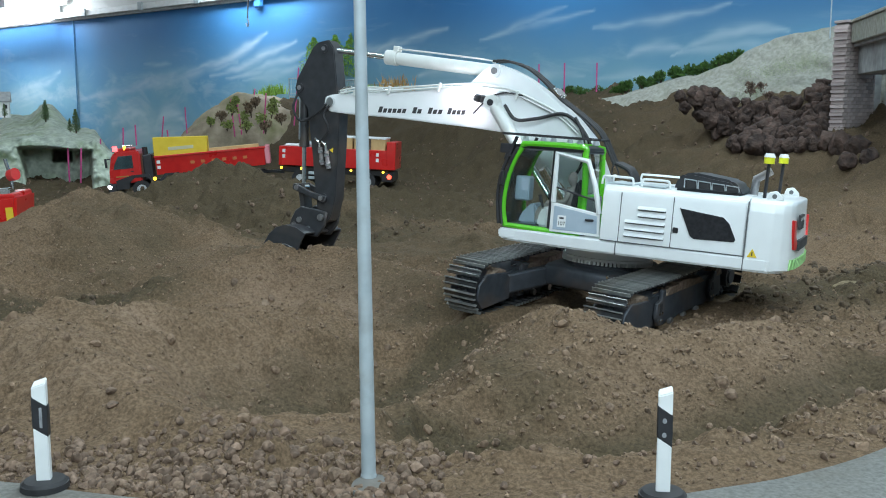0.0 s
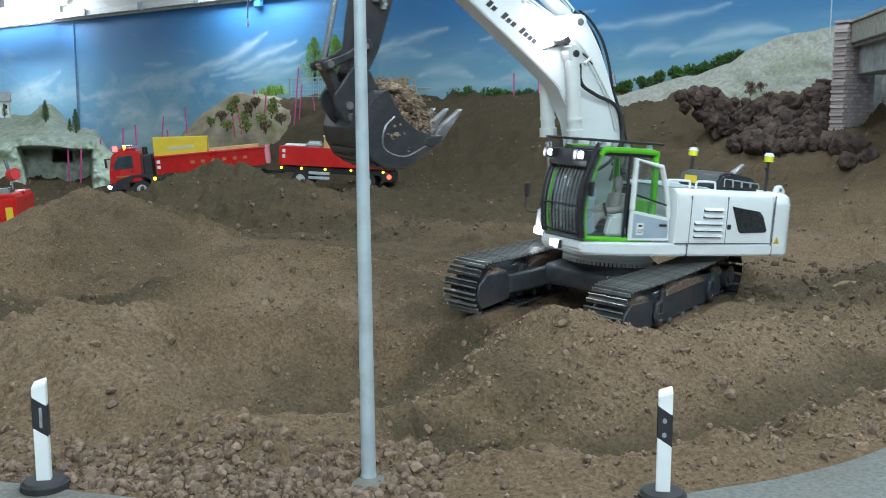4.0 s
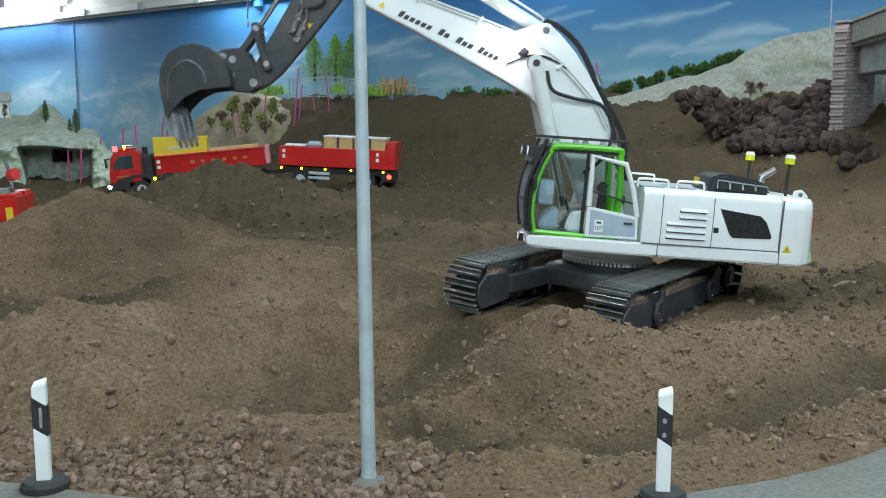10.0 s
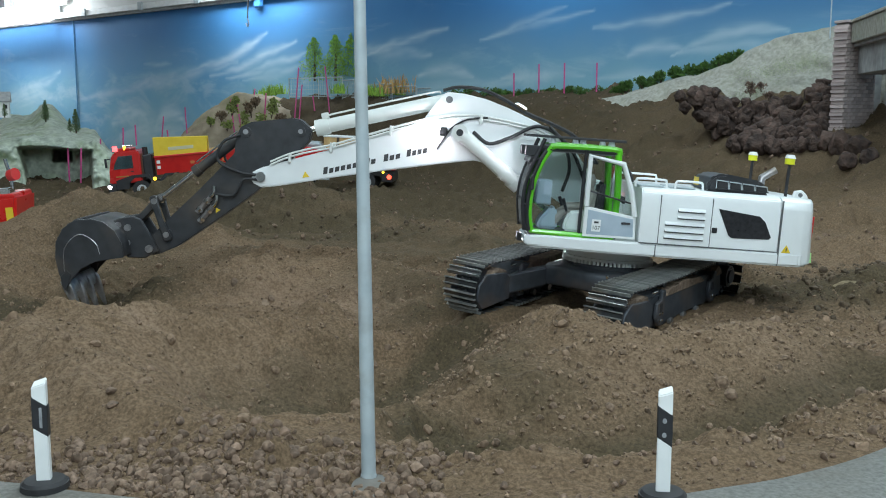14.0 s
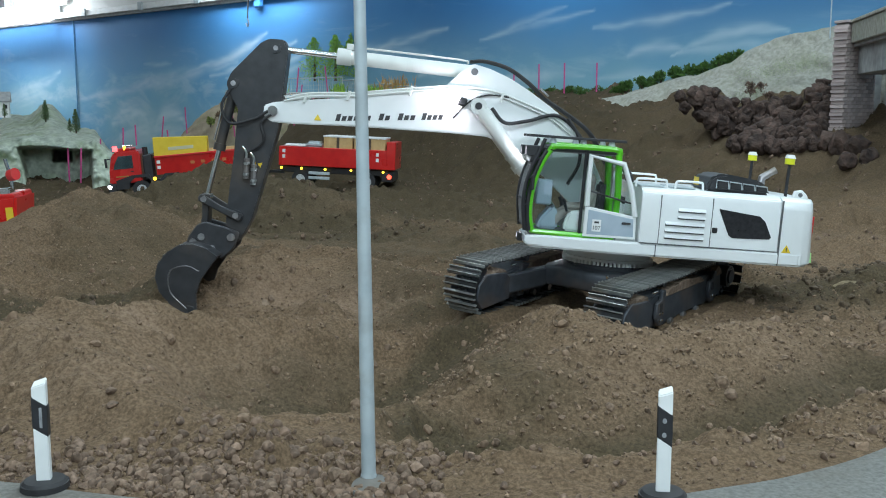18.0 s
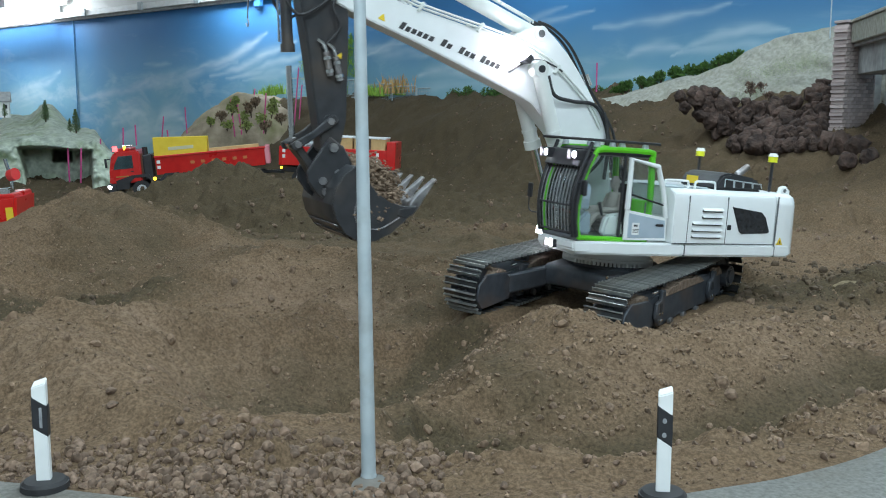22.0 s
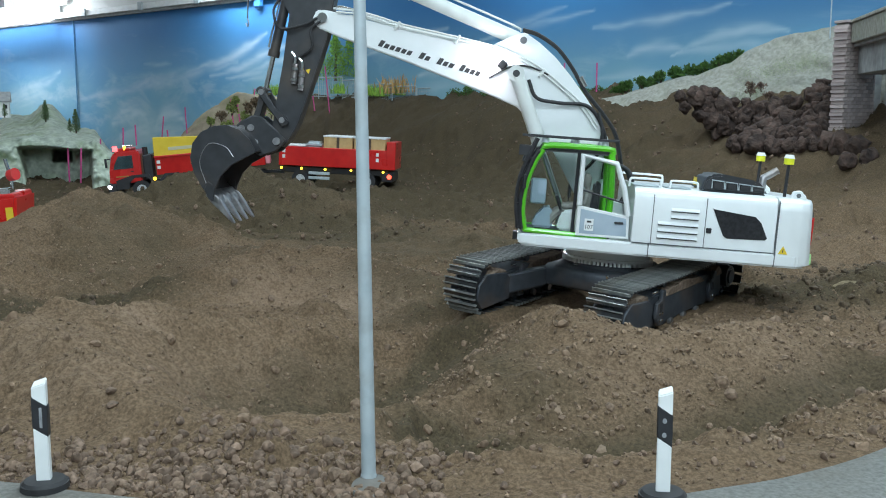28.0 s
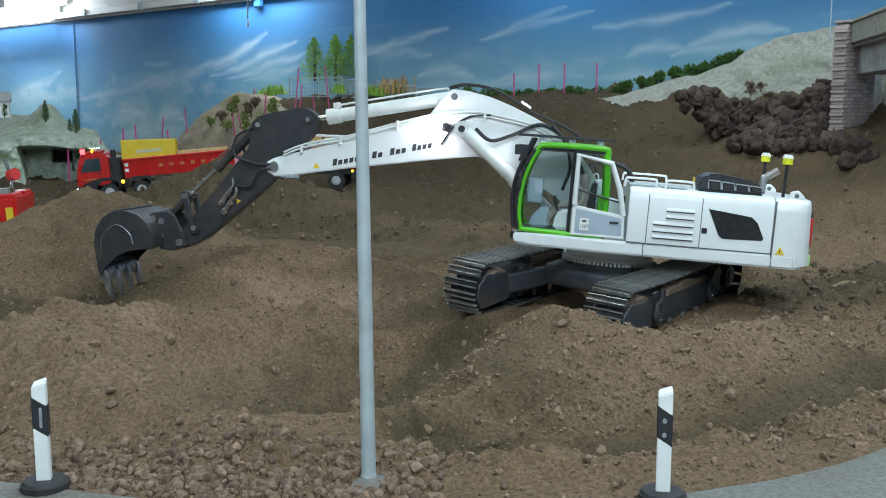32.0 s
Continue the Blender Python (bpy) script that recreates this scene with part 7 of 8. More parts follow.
rail = on_wall(thing("wall_rail", at(0, 0, 0), "long white cable duct along the top of the painted wall", "cable duct"))
part("duct", box(-140, 1000, -5, -0.2, 100.6, 104.5, 0.2), PLASTIC_WHITE, rail)
part("duct_shadow_gap", box(-140, 1000, -3, -0.2, 98.6, 100.7, 0.1), CONCRETE, rail)
for k in range(5):
    u_, z_ = wall_at(60 + k * 100, 40 - k * 11)
    part("clip", box(u_ - 2.5, u_ + 2.5, -6, -4.8, 100, 105.5, 0.2), GALV, rail)
u0, z0 = wall_at(-60, 45)
u1, z1 = wall_at(106, 25)
lumin = on_wall(thing("tube_luminaire", at(0, 0, 0), "lit fluorescent luminaire on the wall", "lamp"))
part("diffuser", box(u0, u1, -14, -6, z1 - 5.5, z1 + 7, 1.2, 2), TUBE, lumin, "glowing white diffuser")
part("housing", box(u0, u1 + 2, -6, -0.5, z1 - 5, z1 + 9, 0.4), PLASTIC_WHITE, lumin)
u2, z2 = wall_at(50, 4)
sign = on_wall(thing("wall_sign", at(0, 0, 0), "pale sign with dark unreadable marks above the lamp", "sign"))
part("board", box(u0, u2 + 60, -2, -0.5, z2 - 6, z2 + 24, 0.2), PLASTIC_WHITE, sign)
for k in range(6):
    ux = wall_at(4 + 17 * k, 2)[0]
    part("mark_bar", box(ux, ux + 8, -2.4, -1.9, z2 - 2, z2 + 8), LETTER, sign, smooth=0)
u3, _ = wall_at(134, 100)
seam_rod = on_wall(thing("wall_pipe", at(0, 0, 0), "thin blue-painted pipe down the wall at a joint", "pipe"))
part("pipe", tube([(u3, -0.6, 5), (u3, -0.6, 101)], 0.4, 10), surface("blue_pipe_paint", (0.05, 0.20, 0.38), (0.08, 0.26, 0.46), 0.6, 0, 20, 0.0), seam_rod)
u4, z4 = wall_at(447, 42)
hook = on_wall(thing("hanging_cable", at(0, 0, 0), "dark hanging cable end with a small hook", "cable"))
part("cable", tube(curve_points([(u4 + 3, -4, z4 + 22), (u4 + 1, -4, z4 + 12), (u4, -4, z4 + 2)], 4), 0.5, 6), RUBBER, hook)
part("hook", tube(curve_points([(u4, -4, z4 + 3), (u4 + 1.2, -4, z4), (u4, -4, z4 - 2), (u4 - 1.4, -4, z4)], 4), 0.45, 6), WORN, hook)
u5, z5 = wall_at(463, 4)
clipb = on_wall(thing("blue_holder", at(0, 0, 0), "small bright blue plastic holder", "holder"))
part("body", box(u5 - 3, u5 + 3, -4, -1, z5 - 3, z5 + 9, 0.4), surface("blue_plastic", (0.05, 0.22, 0.55), (0.08, 0.28, 0.62), 0.4, 0, 20, 0.0), clipb)


# ---------------------------------------------------------------- lorry and trailer
def wheel(parent, x, y, r, width, lab="black tyre with a bright rim"):
    bm = disc((0, 0, 0), (0, 1, 0), r, width, 28)
    bmesh.ops.bevel(bm, geom=[e for e in bm.edges if e.is_boundary is False and abs(e.calc_face_angle(0)) > 1.0], offset=r * 0.12, segments=2, affect="EDGES")
    w = part("wheel", bm, RUBBER, parent, lab)
    w.matrix_basis = at(x, y, r)
    sgn = 1 if y > 0 else -1
    part("rim", disc((0, sgn * width * 0.46, 0), (0, 1, 0), r * 0.6, width * 0.2, 20, r * 0.5), RIM_METAL, w)
    part("hub", disc((0, sgn * width * 0.6, 0), (0, 1, 0), r * 0.22, width * 0.25, 12), RIM_METAL, w)
    for k in range(6):
        a_ = k * math.pi / 3
        part("nut", disc((r * 0.38 * math.cos(a_), sgn * width * 0.58, r * 0.38 * math.sin(a_)), (0, 1, 0), r * 0.06, width * 0.1, 6), WORN, w)
    return w


p = spot(256, 349, 371)
LORRY = at(p.x, p.y + 2, p.z, 0, 5.0, 189)
lorry = thing("tipper_lorry", LORRY, "red model tipper lorry with a yellow crate on its body", "lorry")
wheels = []
W = 8.2
body = part("chassis", box(-46, 8, -2.6, 2.6, 4.2, 6.4, 0.2), PLASTIC_BLACK, lorry)
for x_ in (0.0, -11.6, -30.5, -38.5):
    for y_ in (W - 1.6, -(W - 1.6)):
        wheels.append((wheel(lorry, x_, y_, 3.4, 2.6), 3.4))
cabm = [(-0.6, 6.2), (-0.8, 17.2), (0.0, 18.2), (7.6, 18.2), (9.4, 17.0), (10.8, 11.5), (11.2, 6.2)]
cabb = part("cab_body", prism(cabm, -W, W, 0.5, 2), RED, lorry, "red lorry cab")
part("side_window", prism([(2.0, 11.6), (2.0, 16.4), (7.0, 16.4), (8.6, 13.6), (9.2, 11.6)], W + 0.08, W + 0.16), clear_glass("cab_side_glass", (0.6, 0.66, 0.68)), cabb)
# opaque panel, the glass's pale grey-green reflections put into its colour
part("window_inset", prism([(2.0, 11.6), (2.0, 16.4), (7.0, 16.4), (8.6, 13.6), (9.2, 11.6)], W - 0.05, W + 0.05), surface("cab_glass_reflection", (0.24, 0.29, 0.29), (0.50, 0.55, 0.54), 0.1, 0, 30, 0.0), cabb, smooth=0)
part("windscreen", box(9.4, 10.3, -W + 0.8, W - 0.8, 11.8, 16.4, 0.2), bpy.data.materials["cab_glass_reflection"], cabb)
part("door_handle", box(2.0, 3.2, W, W + 0.2, 10.2, 10.6, 0.05), PLASTIC_BLACK, cabb)
for (x0, x1) in ((8.6, 4.0),):
    part("word_bar", box(x1, x0, W + 0.0, W + 0.1, 8.6, 9.0), DULL_GOLD, cabb, "faded golden lettering bar", 0)
part("front_bumper", box(8.6, 12.0, -W - 0.1, W + 0.1, 2.6, 6.4, 0.4), PLASTIC_BLACK, lorry)
part("wheel_arch", prism([(-4.4, 6.2), (-3.8, 4.6), (-3.6, 6.6), (-2.0, 7.9), (2.0, 7.9), (3.8, 6.4), (4.4, 4.0), (8.8, 4.0), (8.8, 7.4), (3.0, 9.0), (-3.2, 9.0)], W - 2.0, W + 0.15, 0.1), PLASTIC_BLACK, lorry)
part("wheel_arch", prism([(-16.0, 6.0), (-15.4, 4.4), (-15.0, 6.2), (-13.4, 7.7), (-9.8, 7.7), (-8.2, 6.2), (-7.6, 4.4), (-7.0, 6.4), (-9.0, 8.6), (-14.2, 8.6)], W - 2.6, W + 0.1, 0.1), PLASTIC_BLACK, lorry)
part("headlight", disc((11.3, W + 0.0, 5.2), (0.6, 1, 0), 0.75, 0.6, 14), LIGHT_DIM, lorry, "lit white headlight")
part("headlight", disc((11.6, -W + 1.0, 5.0), (1, -0.4, 0), 1.0, 0.6, 14), LIGHT_DIM, lorry, "lit white headlight")
part("light_bar", box(2.5, 7.0, -W + 1, W - 1, 18.2, 19.2, 0.3), RED, lorry)
part("beacon", disc((8.2, W - 2.2, 19.2), (0, 0, 1), 0.9, 1.8, 16), LIGHT_RED, lorry, "flashing red beacon")
part("beacon", disc((4.6, W - 1.4, 19.0), (0, 0, 1), 0.5, 1.0, 12), LIGHT_AMBER, lorry, "small amber lamp")
part("chrome_bar", tube([(1.5, W - 2, 20.0), (5.4, W - 2, 20.0)], 0.35, 8), CHROME, lorry)
part("mirror_arm", tube([(10.0, W, 15.6), (11.6, W + 1.4, 15.6)], 0.2, 6), PLASTIC_BLACK, lorry)
part("mirror", box(11.0, 11.8, W + 0.9, W + 1.9, 12.6, 16.0, 0.2), PLASTIC_BLACK, lorry)
part("exhaust_stack", tube([(-2.6, W - 2.2, 7), (-2.6, W - 2.2, 19)], 1.0, 12), PLASTIC_BLACK, lorry)
part("air_filter", box(-5.0, -1.4, 1.0, W - 1.0, 6.6, 16.2, 0.4), PLASTIC_BLACK, lorry)
part("side_lamp", disc((-5.2, W + 0.1, 7.0), (0, 1, 0), 0.65, 0.3, 12), LIGHT_AMBER, lorry, "amber side lamp")
part("side_lamp", disc((-27.0, W + 0.1, 7.4), (0, 1, 0), 0.6, 0.3, 12), LIGHT_AMBER, lorry, "amber side lamp")
part("fuel_tank", box(-27.0, -16.6, W - 4.0, W - 0.4, 4.0, 7.2, 0.6, 2), CHROME, lorry, "polished side tank")
part("side_step", box(-22, -16.6, W - 0.6, W + 0.2, 3.2, 3.9, 0.1), CHROME, lorry)
tub = part("tipper_body", solid([(-46.5, -W, 8.2), (-6.2, -W, 8.2), (-6.2, W, 8.2), (-46.5, W, 8.2), (-46.8, -W - 0.5, 15.0), (-6.0, -W - 0.5, 15.0), (-6.0, W + 0.5, 15.0), (-46.8, W + 0.5, 15.0)], BOX_FACES, 0.15), RED, lorry, "red tipper body")
part("body_rim", box(-47, -5.8, W + 0.2, W + 0.9, 14.5, 15.3, 0.15), RED, tub)
part("tailgate", box(-48.4, -46.6, -W - 0.6, W + 0.6, 8.6, 15.4, 0.2), surface("faded_red", (0.62, 0.18, 0.22), (0.72, 0.28, 0.32), 0.5, 0, 20, 0.02), tub)
for k in range(6):
    part("word_bar", box(-20.4 - k * 3.9, -18.9 - k * 3.9, W + 0.25, W + 0.42, 11.3, 12.4), surface("gold_letter", (0.52, 0.13, 0.03), (0.60, 0.18, 0.05), 0.5, 0, 20, 0.0) if k == 0 else bpy.data.materials["gold_letter"], tub, smooth=0)
for z_ in (10.4, 12.4):
    part("hazard_mark", box(-7.9, -6.6, W + 0.2, W + 0.42, z_, z_ + 1.2), PLASTIC_WHITE, tub, smooth=0)
part("hitch", box(-54, -46, -0.6, 0.6, 4.6, 5.6, 0.1), PLASTIC_BLACK, lorry)
crate = part("yellow_crate", solid([(-25.6, 0.5, 15.0), (-5.9, 0.5, 15.0), (-5.9, W + 0.2, 15.0), (-25.6, W + 0.2, 15.0), (-25.8, 0.5, 21.0), (-6.2, 0.5, 22.2), (-6.2, W + 0.2, 22.2), (-25.8, W + 0.2, 21.0)], BOX_FACES, 0.12), YELLOW, lorry, "large yellow crate loaded on the lorry")
part("word_bar", box(-20.6, -11.4, W + 0.1, W + 0.3, 17.0, 18.2), surface("faint_grey", (0.55, 0.52, 0.32), (0.62, 0.58, 0.38), 0.6, 0, 20, 0.0), crate, smooth=0)
part("plank", box(-44.5, -26.0, 2.0, W, 15.0, 16.4, 0.1), WOOD, lorry, "pale wooden boards")

p = spot(538, 330, 374)
TRAILER = at(p.x, p.y + 2, p.z, 0, -2.5, 175)
trailer = thing("lorry_trailer", TRAILER, "red flat trailer loaded with wooden crates and sacks", "trailer")
part("chassis", box(-33, 8, -6, 6, 5.6, 8.0, 0.2), PLASTIC_BLACK, trailer)
for x_ in (0.0, -25.4):
    for y_ in (W - 1.6, -(W - 1.6)):
        wheels.append((wheel(trailer, x_, y_, 3.3, 2.6), 3.3))
tbody = part("side_board", box(-34.4, 8.3, -W - 0.2, W + 0.2, 8.2, 15.4, 0.2), RED, trailer, "red trailer body")
part("headboard", box(-36.0, -32.6, -W - 0.2, W + 0.3, 8.2, 18.6, 0.2), RED, trailer)
part("rear_unit", box(-35.2, -31.0, -W, W - 0.2, 3.6, 7.2, 0.3), PLASTIC_BLACK, trailer)
part("rear_light", disc((-33.9, W + 0.1, 5.6), (0, 1, 0), 0.85, 0.4, 14), LIGHT_REAR, trailer, "red rear light")
for x_ in (7.2, -0.5, -9.6, -19.4, -31.6):
    part("side_lamp", disc((x_, W + 0.3, 7.3), (0, 1, 0), 0.48, 0.3, 12), LIGHT_AMBER, trailer, "amber side lamp")
for z_ in (3.4, 5.2):
    part("side_guard", box(-11.2, -3.2, W - 0.4, W + 0.1, z_, z_ + 1.1, 0.1), GALV, trailer)
part("tow_bar", box(8, 20, -0.6, 0.6, 4.6, 5.6, 0.1), PLASTIC_BLACK, trailer)
for x_ in (6.4, -29.2):
    for z_ in (11.0, 13.0):
        part("hazard_mark", box(x_ - 0.6, x_ + 0.5, W + 0.15, W + 0.3, z_, z_ + 1.3), PLASTIC_WHITE, trailer, smooth=0)
for (x0, x1) in ((-19.5, -8.6), (-32.0, -20.2)):
    cr = part("wooden_crate", box(x0, x1, -4.0, W - 0.6, 15.0, 19.6, 0.15), WOOD, trailer, "pale wooden crate")
    for k in range(3):
        xx = x0 + (x1 - x0) * (k + 0.5) / 3
        part("batten", box(xx - 0.5, xx + 0.5, W - 0.65, W - 0.4, 15.1, 19.5), BARK if k == 1 else WOOD, cr, smooth=0)
    part("crate_lid", box(x0 - 0.2, x1 + 0.2, -4.2, W - 0.4, 19.4, 20.0, 0.08), PLASTIC_WHITE, cr)
part("sack", box(-7.8, -1.8, 2.0, W - 1, 15.2, 17.6, 0.8, 3), GALV, trailer, "pale blue sack")
part("sack", box(-1.4, 6.6, 1.0, W - 1, 15.1, 16.3, 0.5, 3), PLASTIC_WHITE, trailer, "white flat sack")

# ---------------------------------------------------------------- red machine at the left edge
p = spot(50, 410, 196)
machine = thing("red_machine", at(p.x + 1.2, p.y, p.z + 1.5, 0, -4, 8), "red machine body with chrome grille and dark mirror", "machine")
part("body", solid([(-26, -9, -3), (-1.2, -9, -3), (-1.2, 4, -3), (-26, 4, -3), (-26, -9, 5.0), (0, -9.4, 6.6), (0, 4, 6.6), (-26, 4, 5.0)], BOX_FACES, 0.5, 2), RED, machine, "red body")
part("top_panel", box(-14, -0.6, -9.0, 3.6, 6.2, 7.0, 0.2), RED, machine)
part("chrome_grille", box(-7.5, -4.6, -9.2, -5.0, 6.6, 9.4, 0.4, 2), CHROME, machine)
part("chrome_box", box(-4.2, -1.2, -8.8, -5.4, 6.7, 8.0, 0.3, 2), CHROME, machine)
part("label_bar", box(-2.2, -0.9, -9.55, -9.2, 1.8, 4.4), YELLOW, machine, "yellow label bar", 0)
part("word_bar", box(-9.5, -6.0, -9.4, -8.9, 1.0, 3.2), YELLOW, machine, "yellow lettering bar", 0)
part("mirror_arm", tube(curve_points([(-1.6, -5, 6.8), (-1.8, -5, 10.0), (-2.4, -5, 13.5)], 4), 0.35, 8), CHROME, machine)
part("mirror", box(-6.0, -4.4, -6.0, -4.2, 11.0, 13.4, 0.25), PLASTIC_BLACK, machine)
part("lamp", disc((-1.2, -5.2, 10.4), (1, -0.6, 0.2), 1.2, 1.4, 14), RED, machine)


# ---------------------------------------------------------------- dug soil that the bucket lifts and drops
def grain_clump(seed, n=210, size=(1.15, 1.15, 4.4)):
    rnd = np.random.RandomState(seed)
    vs, fs, base = [], [], 0
    for k in range(n):
        co, tri = SMALL[rnd.randint(len(SMALL))]
        o = np.clip(rnd.normal(0, 0.5, 3), -0.95, 0.95) * np.array(size)
        vs.append(co * (0.09 + 0.20 * rnd.rand() ** 2.2) + o)
        fs.append(tri + base)
        base += len(co)
    co, tri = stone_variants(1, 3, seed, 1.0)[0]
    vs.append(co * np.array([0.8, 0.8, 3.8]) * size[0])
    fs.append(tri + base)
    me = bpy.data.meshes.new("soil_clump")
    me.from_pydata([tuple(v * CM) for v in np.concatenate(vs)], [], [tuple(t) for t in np.concatenate(fs)])
    me.materials.append(CLOD)
    return me


CLUMPS = [grain_clump(500 + k) for k in range(5)]
LUMPS = []
for co, tri in stone_variants(4, 3, 91, 0.8):
    me = bpy.data.meshes.new("soil_lump")
    me.from_pydata([tuple(c * CM) for c in co], [], [tuple(t) for t in tri])
    me.polygons.foreach_set("use_smooth", [True] * len(me.polygons))
    me.materials.append(CLOD)
    LUMPS.append(me)
loads = []
rl = random.Random(21)
for batch, (lift, first, last) in enumerate(((1.55, 4.9, 6.75), (19.75, 23.45, 25.45))):
    for k in range(166):
        big = k < 6
        ob = new("soil_lump" if big else "soil_clump", rl.choice(LUMPS if big else CLUMPS))
        tagged(ob, "large crumbling lump of dug brown soil" if big else "loose crumbly brown soil", "soil", "dug soil in the bucket", "" if big else "stuff")
        if big:
            s_ = rl.uniform(1.4, 2.0)
            local = (rl.uniform(5.0, 9.8), rl.uniform(-4.0, 4.0), rl.uniform(-0.4, 4.0))
            release = first + (last - first) * (0.25 + 0.5 * k / 6)
        else:
            s_ = rl.uniform(0.8, 1.25)
            local = (rl.uniform(4.0, 10.2), rl.uniform(-0.6, 0.6), rl.uniform(-1.2, 4.6))
            release = first + (last - first) * (k - 6) / 160
        if batch == 0:
            gx = rl.uniform(-24, -8)
            gy = 156 + (gx + 22) * 0.7 + rl.uniform(-5, 5)
        else:
            gx, gy = rl.uniform(-30, -10), rl.uniform(134, 144)
        loads.append((ob, s_, batch, lift + rl.uniform(0, 0.25), release, local, (gx, gy, ground_z(gx, gy) - (0.8 if big else 4.9) * s_), rl.uniform(-1, 1), rl.choice((-1.6, -1, -1, 0, 0, 1, 1, 1.6))))


# ---------------------------------------------------------------- movements
SLEW = [(0, -25.6), (1, -25.9), (2, -25.9), (2.3, -25.5), (2.6, -21), (2.8, -15), (3, -7), (3.3, 3), (3.5, 9.9), (4.5, 50), (5.5, 85), (6, 94.5), (6.5, 98.0), (7, 100), (7.2, 99.3), (7.4, 96.5), (7.6, 91),
        (7.8, 83), (8, 75.5), (8.2, 66), (8.4, 57), (8.6, 47.5), (8.8, 37), (9, 26.8), (9.2, 15), (9.5, 4.2), (10, 2), (12, 1.6), (14, 0.4), (17, 0.7), (20.5, 0.3), (21, 2), (21.5, 11), (22, 26.8),
        (22.5, 41.2), (23, 57), (23.5, 71), (24, 77.2), (24.5, 79.0), (25, 79.4), (25.5, 77.5), (26.5, 50), (27.5, 7), (28, -4.6), (28.6, -6.9), (32, -8)]
BOOM = [(0, 16), (1, 16.2), (1.5, 18), (2, 24.8), (2.5, 33), (3, 40.6), (3.5, 46), (5.5, 42), (6, 41), (6.6, 45.5), (7, 45.4), (8, 46), (9, 44.6), (9.5, 45), (10, 37.9), (11, 25.8), (12, 14.3),
        (12.5, 8), (13, 2.9), (13.5, 1.6), (14, 2.1), (14.5, 3.5), (16.5, 11), (17, 12), (18, 13.3), (19, 14.3), (20, 15.5), (20.5, 21), (21, 30.4), (21.5, 32), (22, 32.4), (23, 31.7), (23.5, 30.5),
        (24, 30), (25, 30.4), (25.5, 30.5), (27.5, 31.6), (28, 30.8), (29, 26.3), (30, 14.7), (30.5, 9), (31, 5.2), (31.5, 4), (32, 3.6)]
STICK = [(0, -89.3), (1, -106), (1.5, -105), (2, -99.7), (3, -87.8), (3.5, -80.3), (5.5, -66), (6, -63.5), (6.4, -47), (6.6, -43.5), (7, -40), (7.4, -39), (8, -36), (8.6, -34), (9, -42), (9.5, -49.8),
         (10, -53.1), (11, -45.1), (12, -34.8), (13, -32.7), (14, -37.1), (16.5, -57), (17, -63.4), (18, -75.4), (19, -102), (20, -112), (21, -96.7), (22, -91), (23, -92), (23.5, -86), (24, -77), (24.5, -80),
         (25, -83), (25.5, -76), (27.5, -72.9), (28, -73.1), (29, -60), (30, -49.7), (31, -41.6), (32, -42.3)]
TIP = [(0, -84), (0.5, -92), (1, -104), (1.3, -116), (1.6, -137), (2, -156), (3, -152), (3.5, -152), (4.8, -123), (5.5, -80), (6, -78), (6.4, -48), (7, -34), (7.4, -31), (8, -30),
       (8.6, -27), (9, -23.8), (10, -28.8), (11, -19.9), (12, -15.4), (13, -19), (14, -31.5), (16.5, -47), (17, -53), (18, -76), (19, -90), (19.5, -112), (20, -144),
       (21, -148), (22, -148), (23, -139), (23.4, -119), (24, -96), (24.5, -76), (25, -52), (25.5, -45), (27.5, -44.7), (28, -49.6), (29, -28.7), (30, -24.5),
       (31, -21), (32, -28.5)]


def eased(table, t):
    """Smooth value of a table at t, with no overshoot."""
    k = 0
    while k < len(table) - 2 and t > table[k + 1][0]:
        k += 1
    (t0, a), (t1, b) = table[k], table[k + 1]

    def slope(i):
        if i <= 0 or i >= len(table) - 1:
            return 0.0
        l = (table[i][1] - table[i - 1][1]) / (table[i][0] - table[i - 1][0])
        r = (table[i + 1][1] - table[i][1]) / (table[i + 1][0] - table[i][0])
        return 0.0 if l * r <= 0 else 2 * l * r / (l + r)

    h = t1 - t0
    u = min(max((t - t0) / h, 0), 1)
    return (a * (1 + 2 * u) * (1 - u) ** 2 + slope(k) * h * u * (1 - u) ** 2 + b * u * u * (3 - 2 * u) + slope(k + 1) * h * u * u * (u - 1))


def turned(v, deg):
    a = radians(deg)
    return Vector((v.x * math.cos(a) - v.y * math.sin(a), v.x * math.sin(a) + v.y * math.cos(a)))


def plane_pose(p, deg):
    """A pose in the arm's plane: origin p, x axis raised by deg."""
    return Matrix.Translation((p.x * CM, 0, p.y * CM)) @ Matrix.Rotation(radians(-deg), 4, "Y")


def between(a, b):
    d = b - a
    return math.degrees(math.atan2(d.y, d.x))


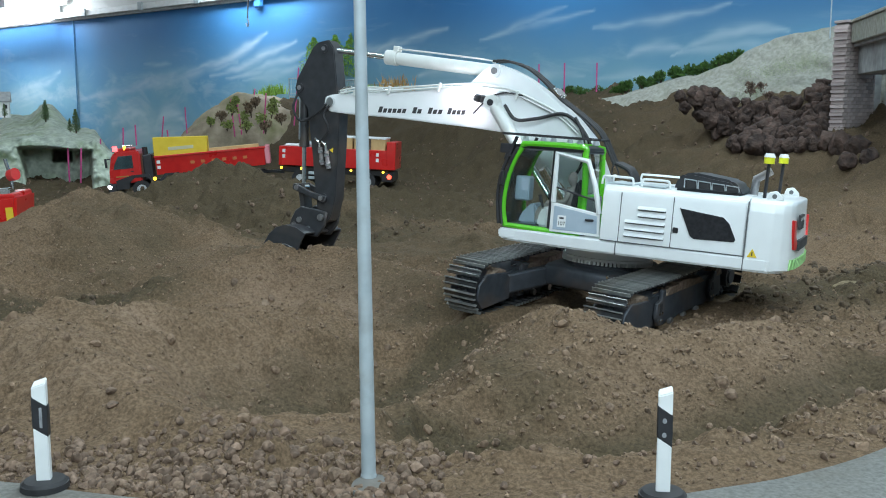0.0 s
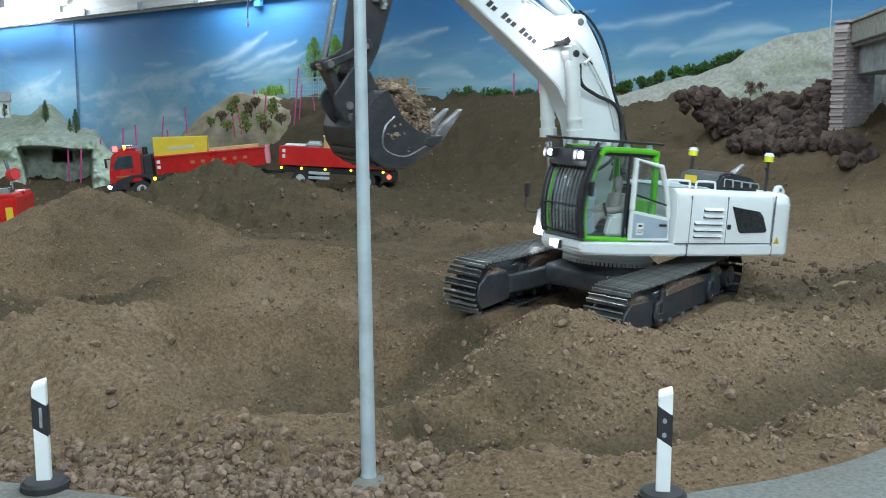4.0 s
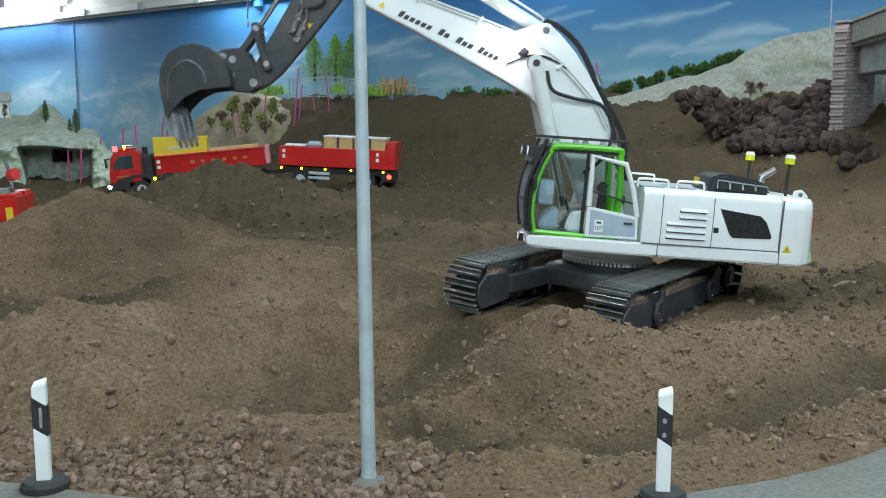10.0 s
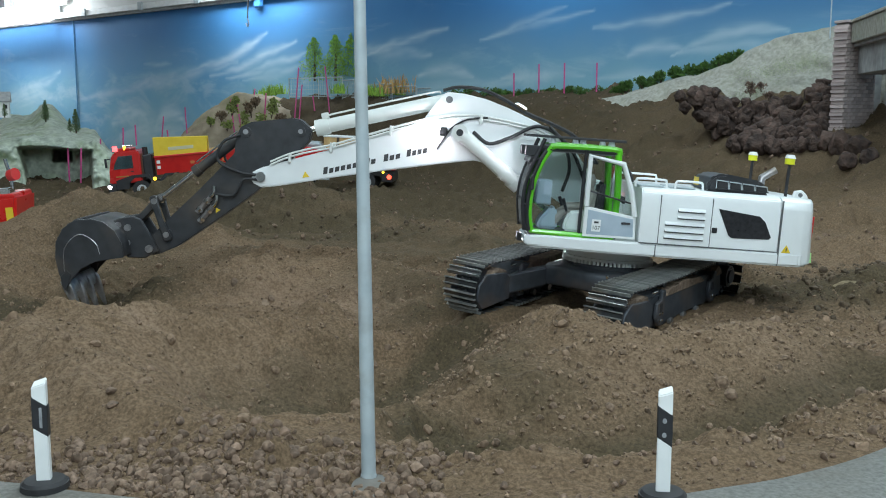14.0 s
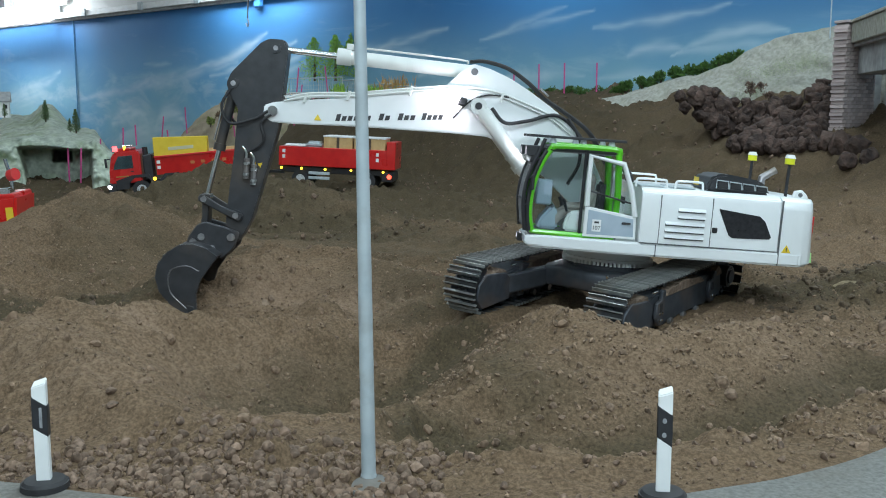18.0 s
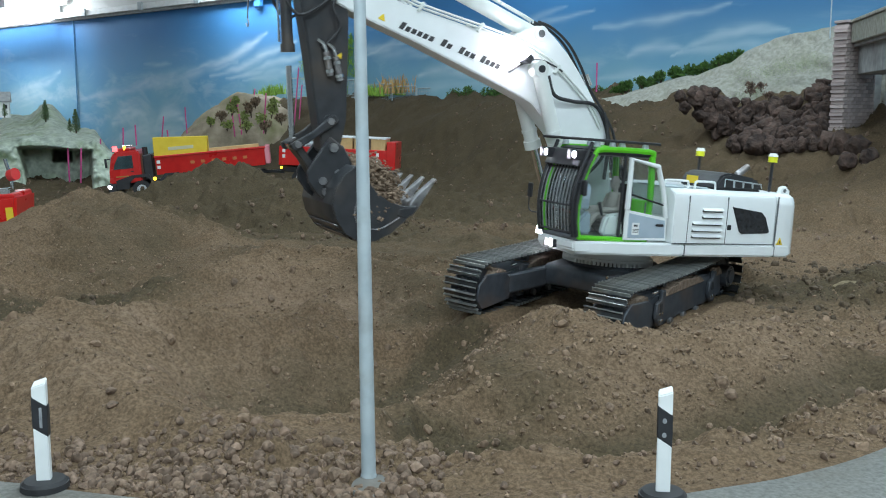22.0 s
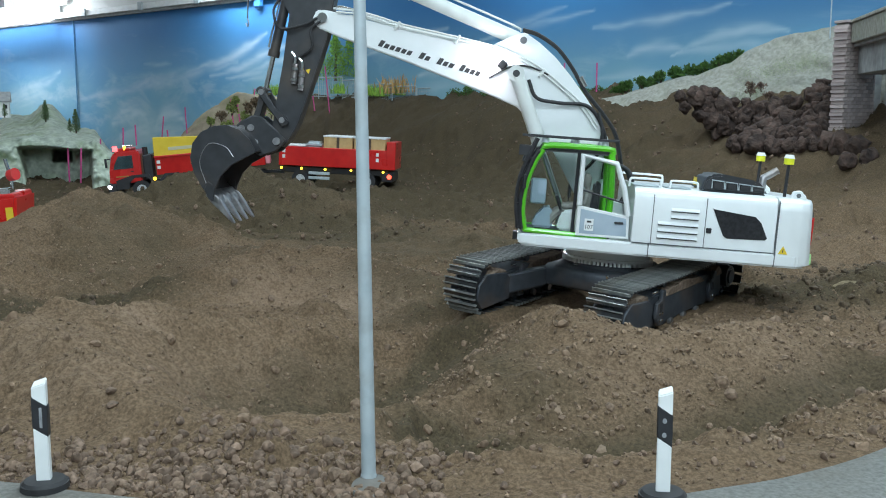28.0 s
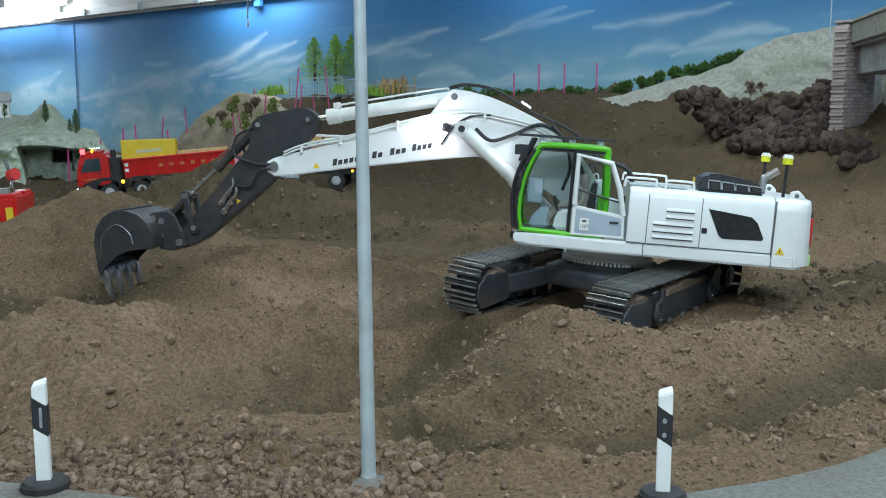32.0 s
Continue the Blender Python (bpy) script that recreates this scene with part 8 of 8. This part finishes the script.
def arm_state(t):
    """Poses of all slewing parts at t, in the excavator's frame."""
    th, be, st, ti = (eased(tab, t) for tab in (SLEW, BOOM, STICK, TIP))
    slew = Matrix.Rotation(radians(th), 4, "Z")
    b1, b2 = FOOT + turned(B1, be), FOOT + turned(B2, be)
    pv = FOOT + turned(PIVOT, be)
    s1, s2, s3, s4 = (pv + turned(q, st) for q in (S1, S2, S3, S4))
    k2 = s3 + turned(K2, ti)
    d = k2 - s4
    dist = min(max(d.length, 0.6), LEVER + LINK - 0.02)
    along = (LEVER ** 2 - LINK ** 2 + dist ** 2) / (2 * dist)
    side = math.sqrt(max(LEVER ** 2 - along ** 2, 0.0))
    n_ = d.normalized()
    knee = s4 + n_ * along + Vector((-n_.y, n_.x)) * side
    p = {"house": slew, "boom": slew @ plane_pose(FOOT, be), "stick": slew @ plane_pose(pv, st), "bucket": slew @ plane_pose(s3, ti)}
    p["boom_barrel"], p["boom_rod"] = slew @ plane_pose(b2, between(b2, CYL_FOOT)), slew @ plane_pose(CYL_FOOT, between(CYL_FOOT, b2))
    p["stick_barrel"], p["stick_rod"] = slew @ plane_pose(b1, between(b1, s1)), slew @ plane_pose(s1, between(s1, b1))
    p["bucket_barrel"], p["bucket_rod"] = slew @ plane_pose(s2, between(s2, knee)), slew @ plane_pose(knee, between(knee, s2))
    p["lever"], p["link"] = slew @ plane_pose(s4, between(s4, knee)), slew @ plane_pose(knee, between(knee, k2))
    return p


def moved(t):
    """Way of the lorry down the track, in centimetres."""
    return eased([(0, 0), (29.2, 0), (29.6, 0.5), (30, 1.9), (30.5, 3.6), (31, 5.8), (31.5, 8.8), (32, 11.6)], t)


def motions():
    times = [k * 0.1 for k in range(321)]
    states = [arm_state(t) for t in times]
    carried = [(deck, "house"), (hood, "house"), (tail, "house"), (tank, "house"), (cab, "house"), (boom, "boom"), (stick, "stick"), (bucket, "bucket"),
               (excavator_parts["boom_barrel_left"], "boom_barrel"), (excavator_parts["boom_barrel_right"], "boom_barrel"),
               (excavator_parts["boom_rod_left"], "boom_rod"), (excavator_parts["boom_rod_right"], "boom_rod"), (stick_barrel, "stick_barrel"), (stick_rod, "stick_rod"),
               (bucket_barrel, "bucket_barrel"), (bucket_rod, "bucket_rod"), (excavator_parts["lever_1"], "lever"), (excavator_parts["lever_-1"], "lever"), (link_bar, "link")]
    for ob, key in carried:
        walk(ob, [(t, s[key]) for t, s in zip(times, states)])
    # the lorry and its trailer roll off to the left near the end
    roll = [0.0, 29.0, 29.2] + [29.2 + 0.1 * k for k in range(1, 29)]
    for root, home in ((lorry, LORRY), (trailer, TRAILER)):
        walk(root, [(t, home @ Matrix.Translation((moved(t) * CM, 0, 0))) for t in roll])
    for ob, r in wheels:
        home = ob.matrix_basis.copy()
        walk(ob, [(t, home @ Matrix.Rotation(moved(t) / r, 4, "Y")) for t in roll])
    # dug soil: at rest, lifted in the bucket, dropped between the teeth, at rest again
    for ob, size, batch, lift, release, local, rest, spin, gap in loads:
        turn = Matrix.Rotation(spin * 0.25, 4, "Y")
        lying = Matrix.Rotation(radians(90), 4, "X") @ Matrix.Rotation(spin * 3, 4, "Z")
        ob.scale = (size, size, size)

        def in_bucket(t, place):
            return BASE @ arm_state(t)["bucket"] @ Matrix.Translation((place[0] * CM, (BOOM_L + place[1]) * CM, place[2] * CM))

        home = Matrix.Translation(Vector(rest) * CM) @ turn
        rows = [(0.0, home), (lift - 0.1, home), (lift, home)]
        t = lift + 0.3
        while t < release - 0.2:
            rows.append((t, in_bucket(t, local) @ lying))
            t += 0.1
        lip = (12.0, gap * 3.4 + spin * 0.8, -1.2)
        start = Matrix.Translation(in_bucket(release, lip).translation) @ turn
        rows.append((release, start))
        p0 = start.translation.copy()
        x_, y_ = p0.x / CM + spin * 0.8, p0.y / CM - 0.6 * spin
        floor_z = (ground_z(x_, y_) - (0.75 if ob.name.startswith("soil_lump") else 4.9) * size) * CM
        drop = max(p0.z - floor_z, 0.005)
        fall = 0.85 * math.sqrt(2 * drop / 9.81)
        steps = max(2, int(fall * 15))
        for k in range(1, steps + 1):
            u = k / steps
            rows.append((release + fall * u, Matrix.Translation((p0.x + (x_ * CM - p0.x) * u, p0.y + (y_ * CM - p0.y) * u, p0.z - drop * (0.3 * u + 0.7 * u * u))) @ turn))
        end = rows[-1][1]
        rows += [(release + fall + 0.1, end), (32.0, end)]
        seen_frames, clean = set(), []
        for t, m in rows:
            if frame(t) not in seen_frames:
                seen_frames.add(frame(t))
                clean.append((t, m))
        walk(ob, clean)


motions()
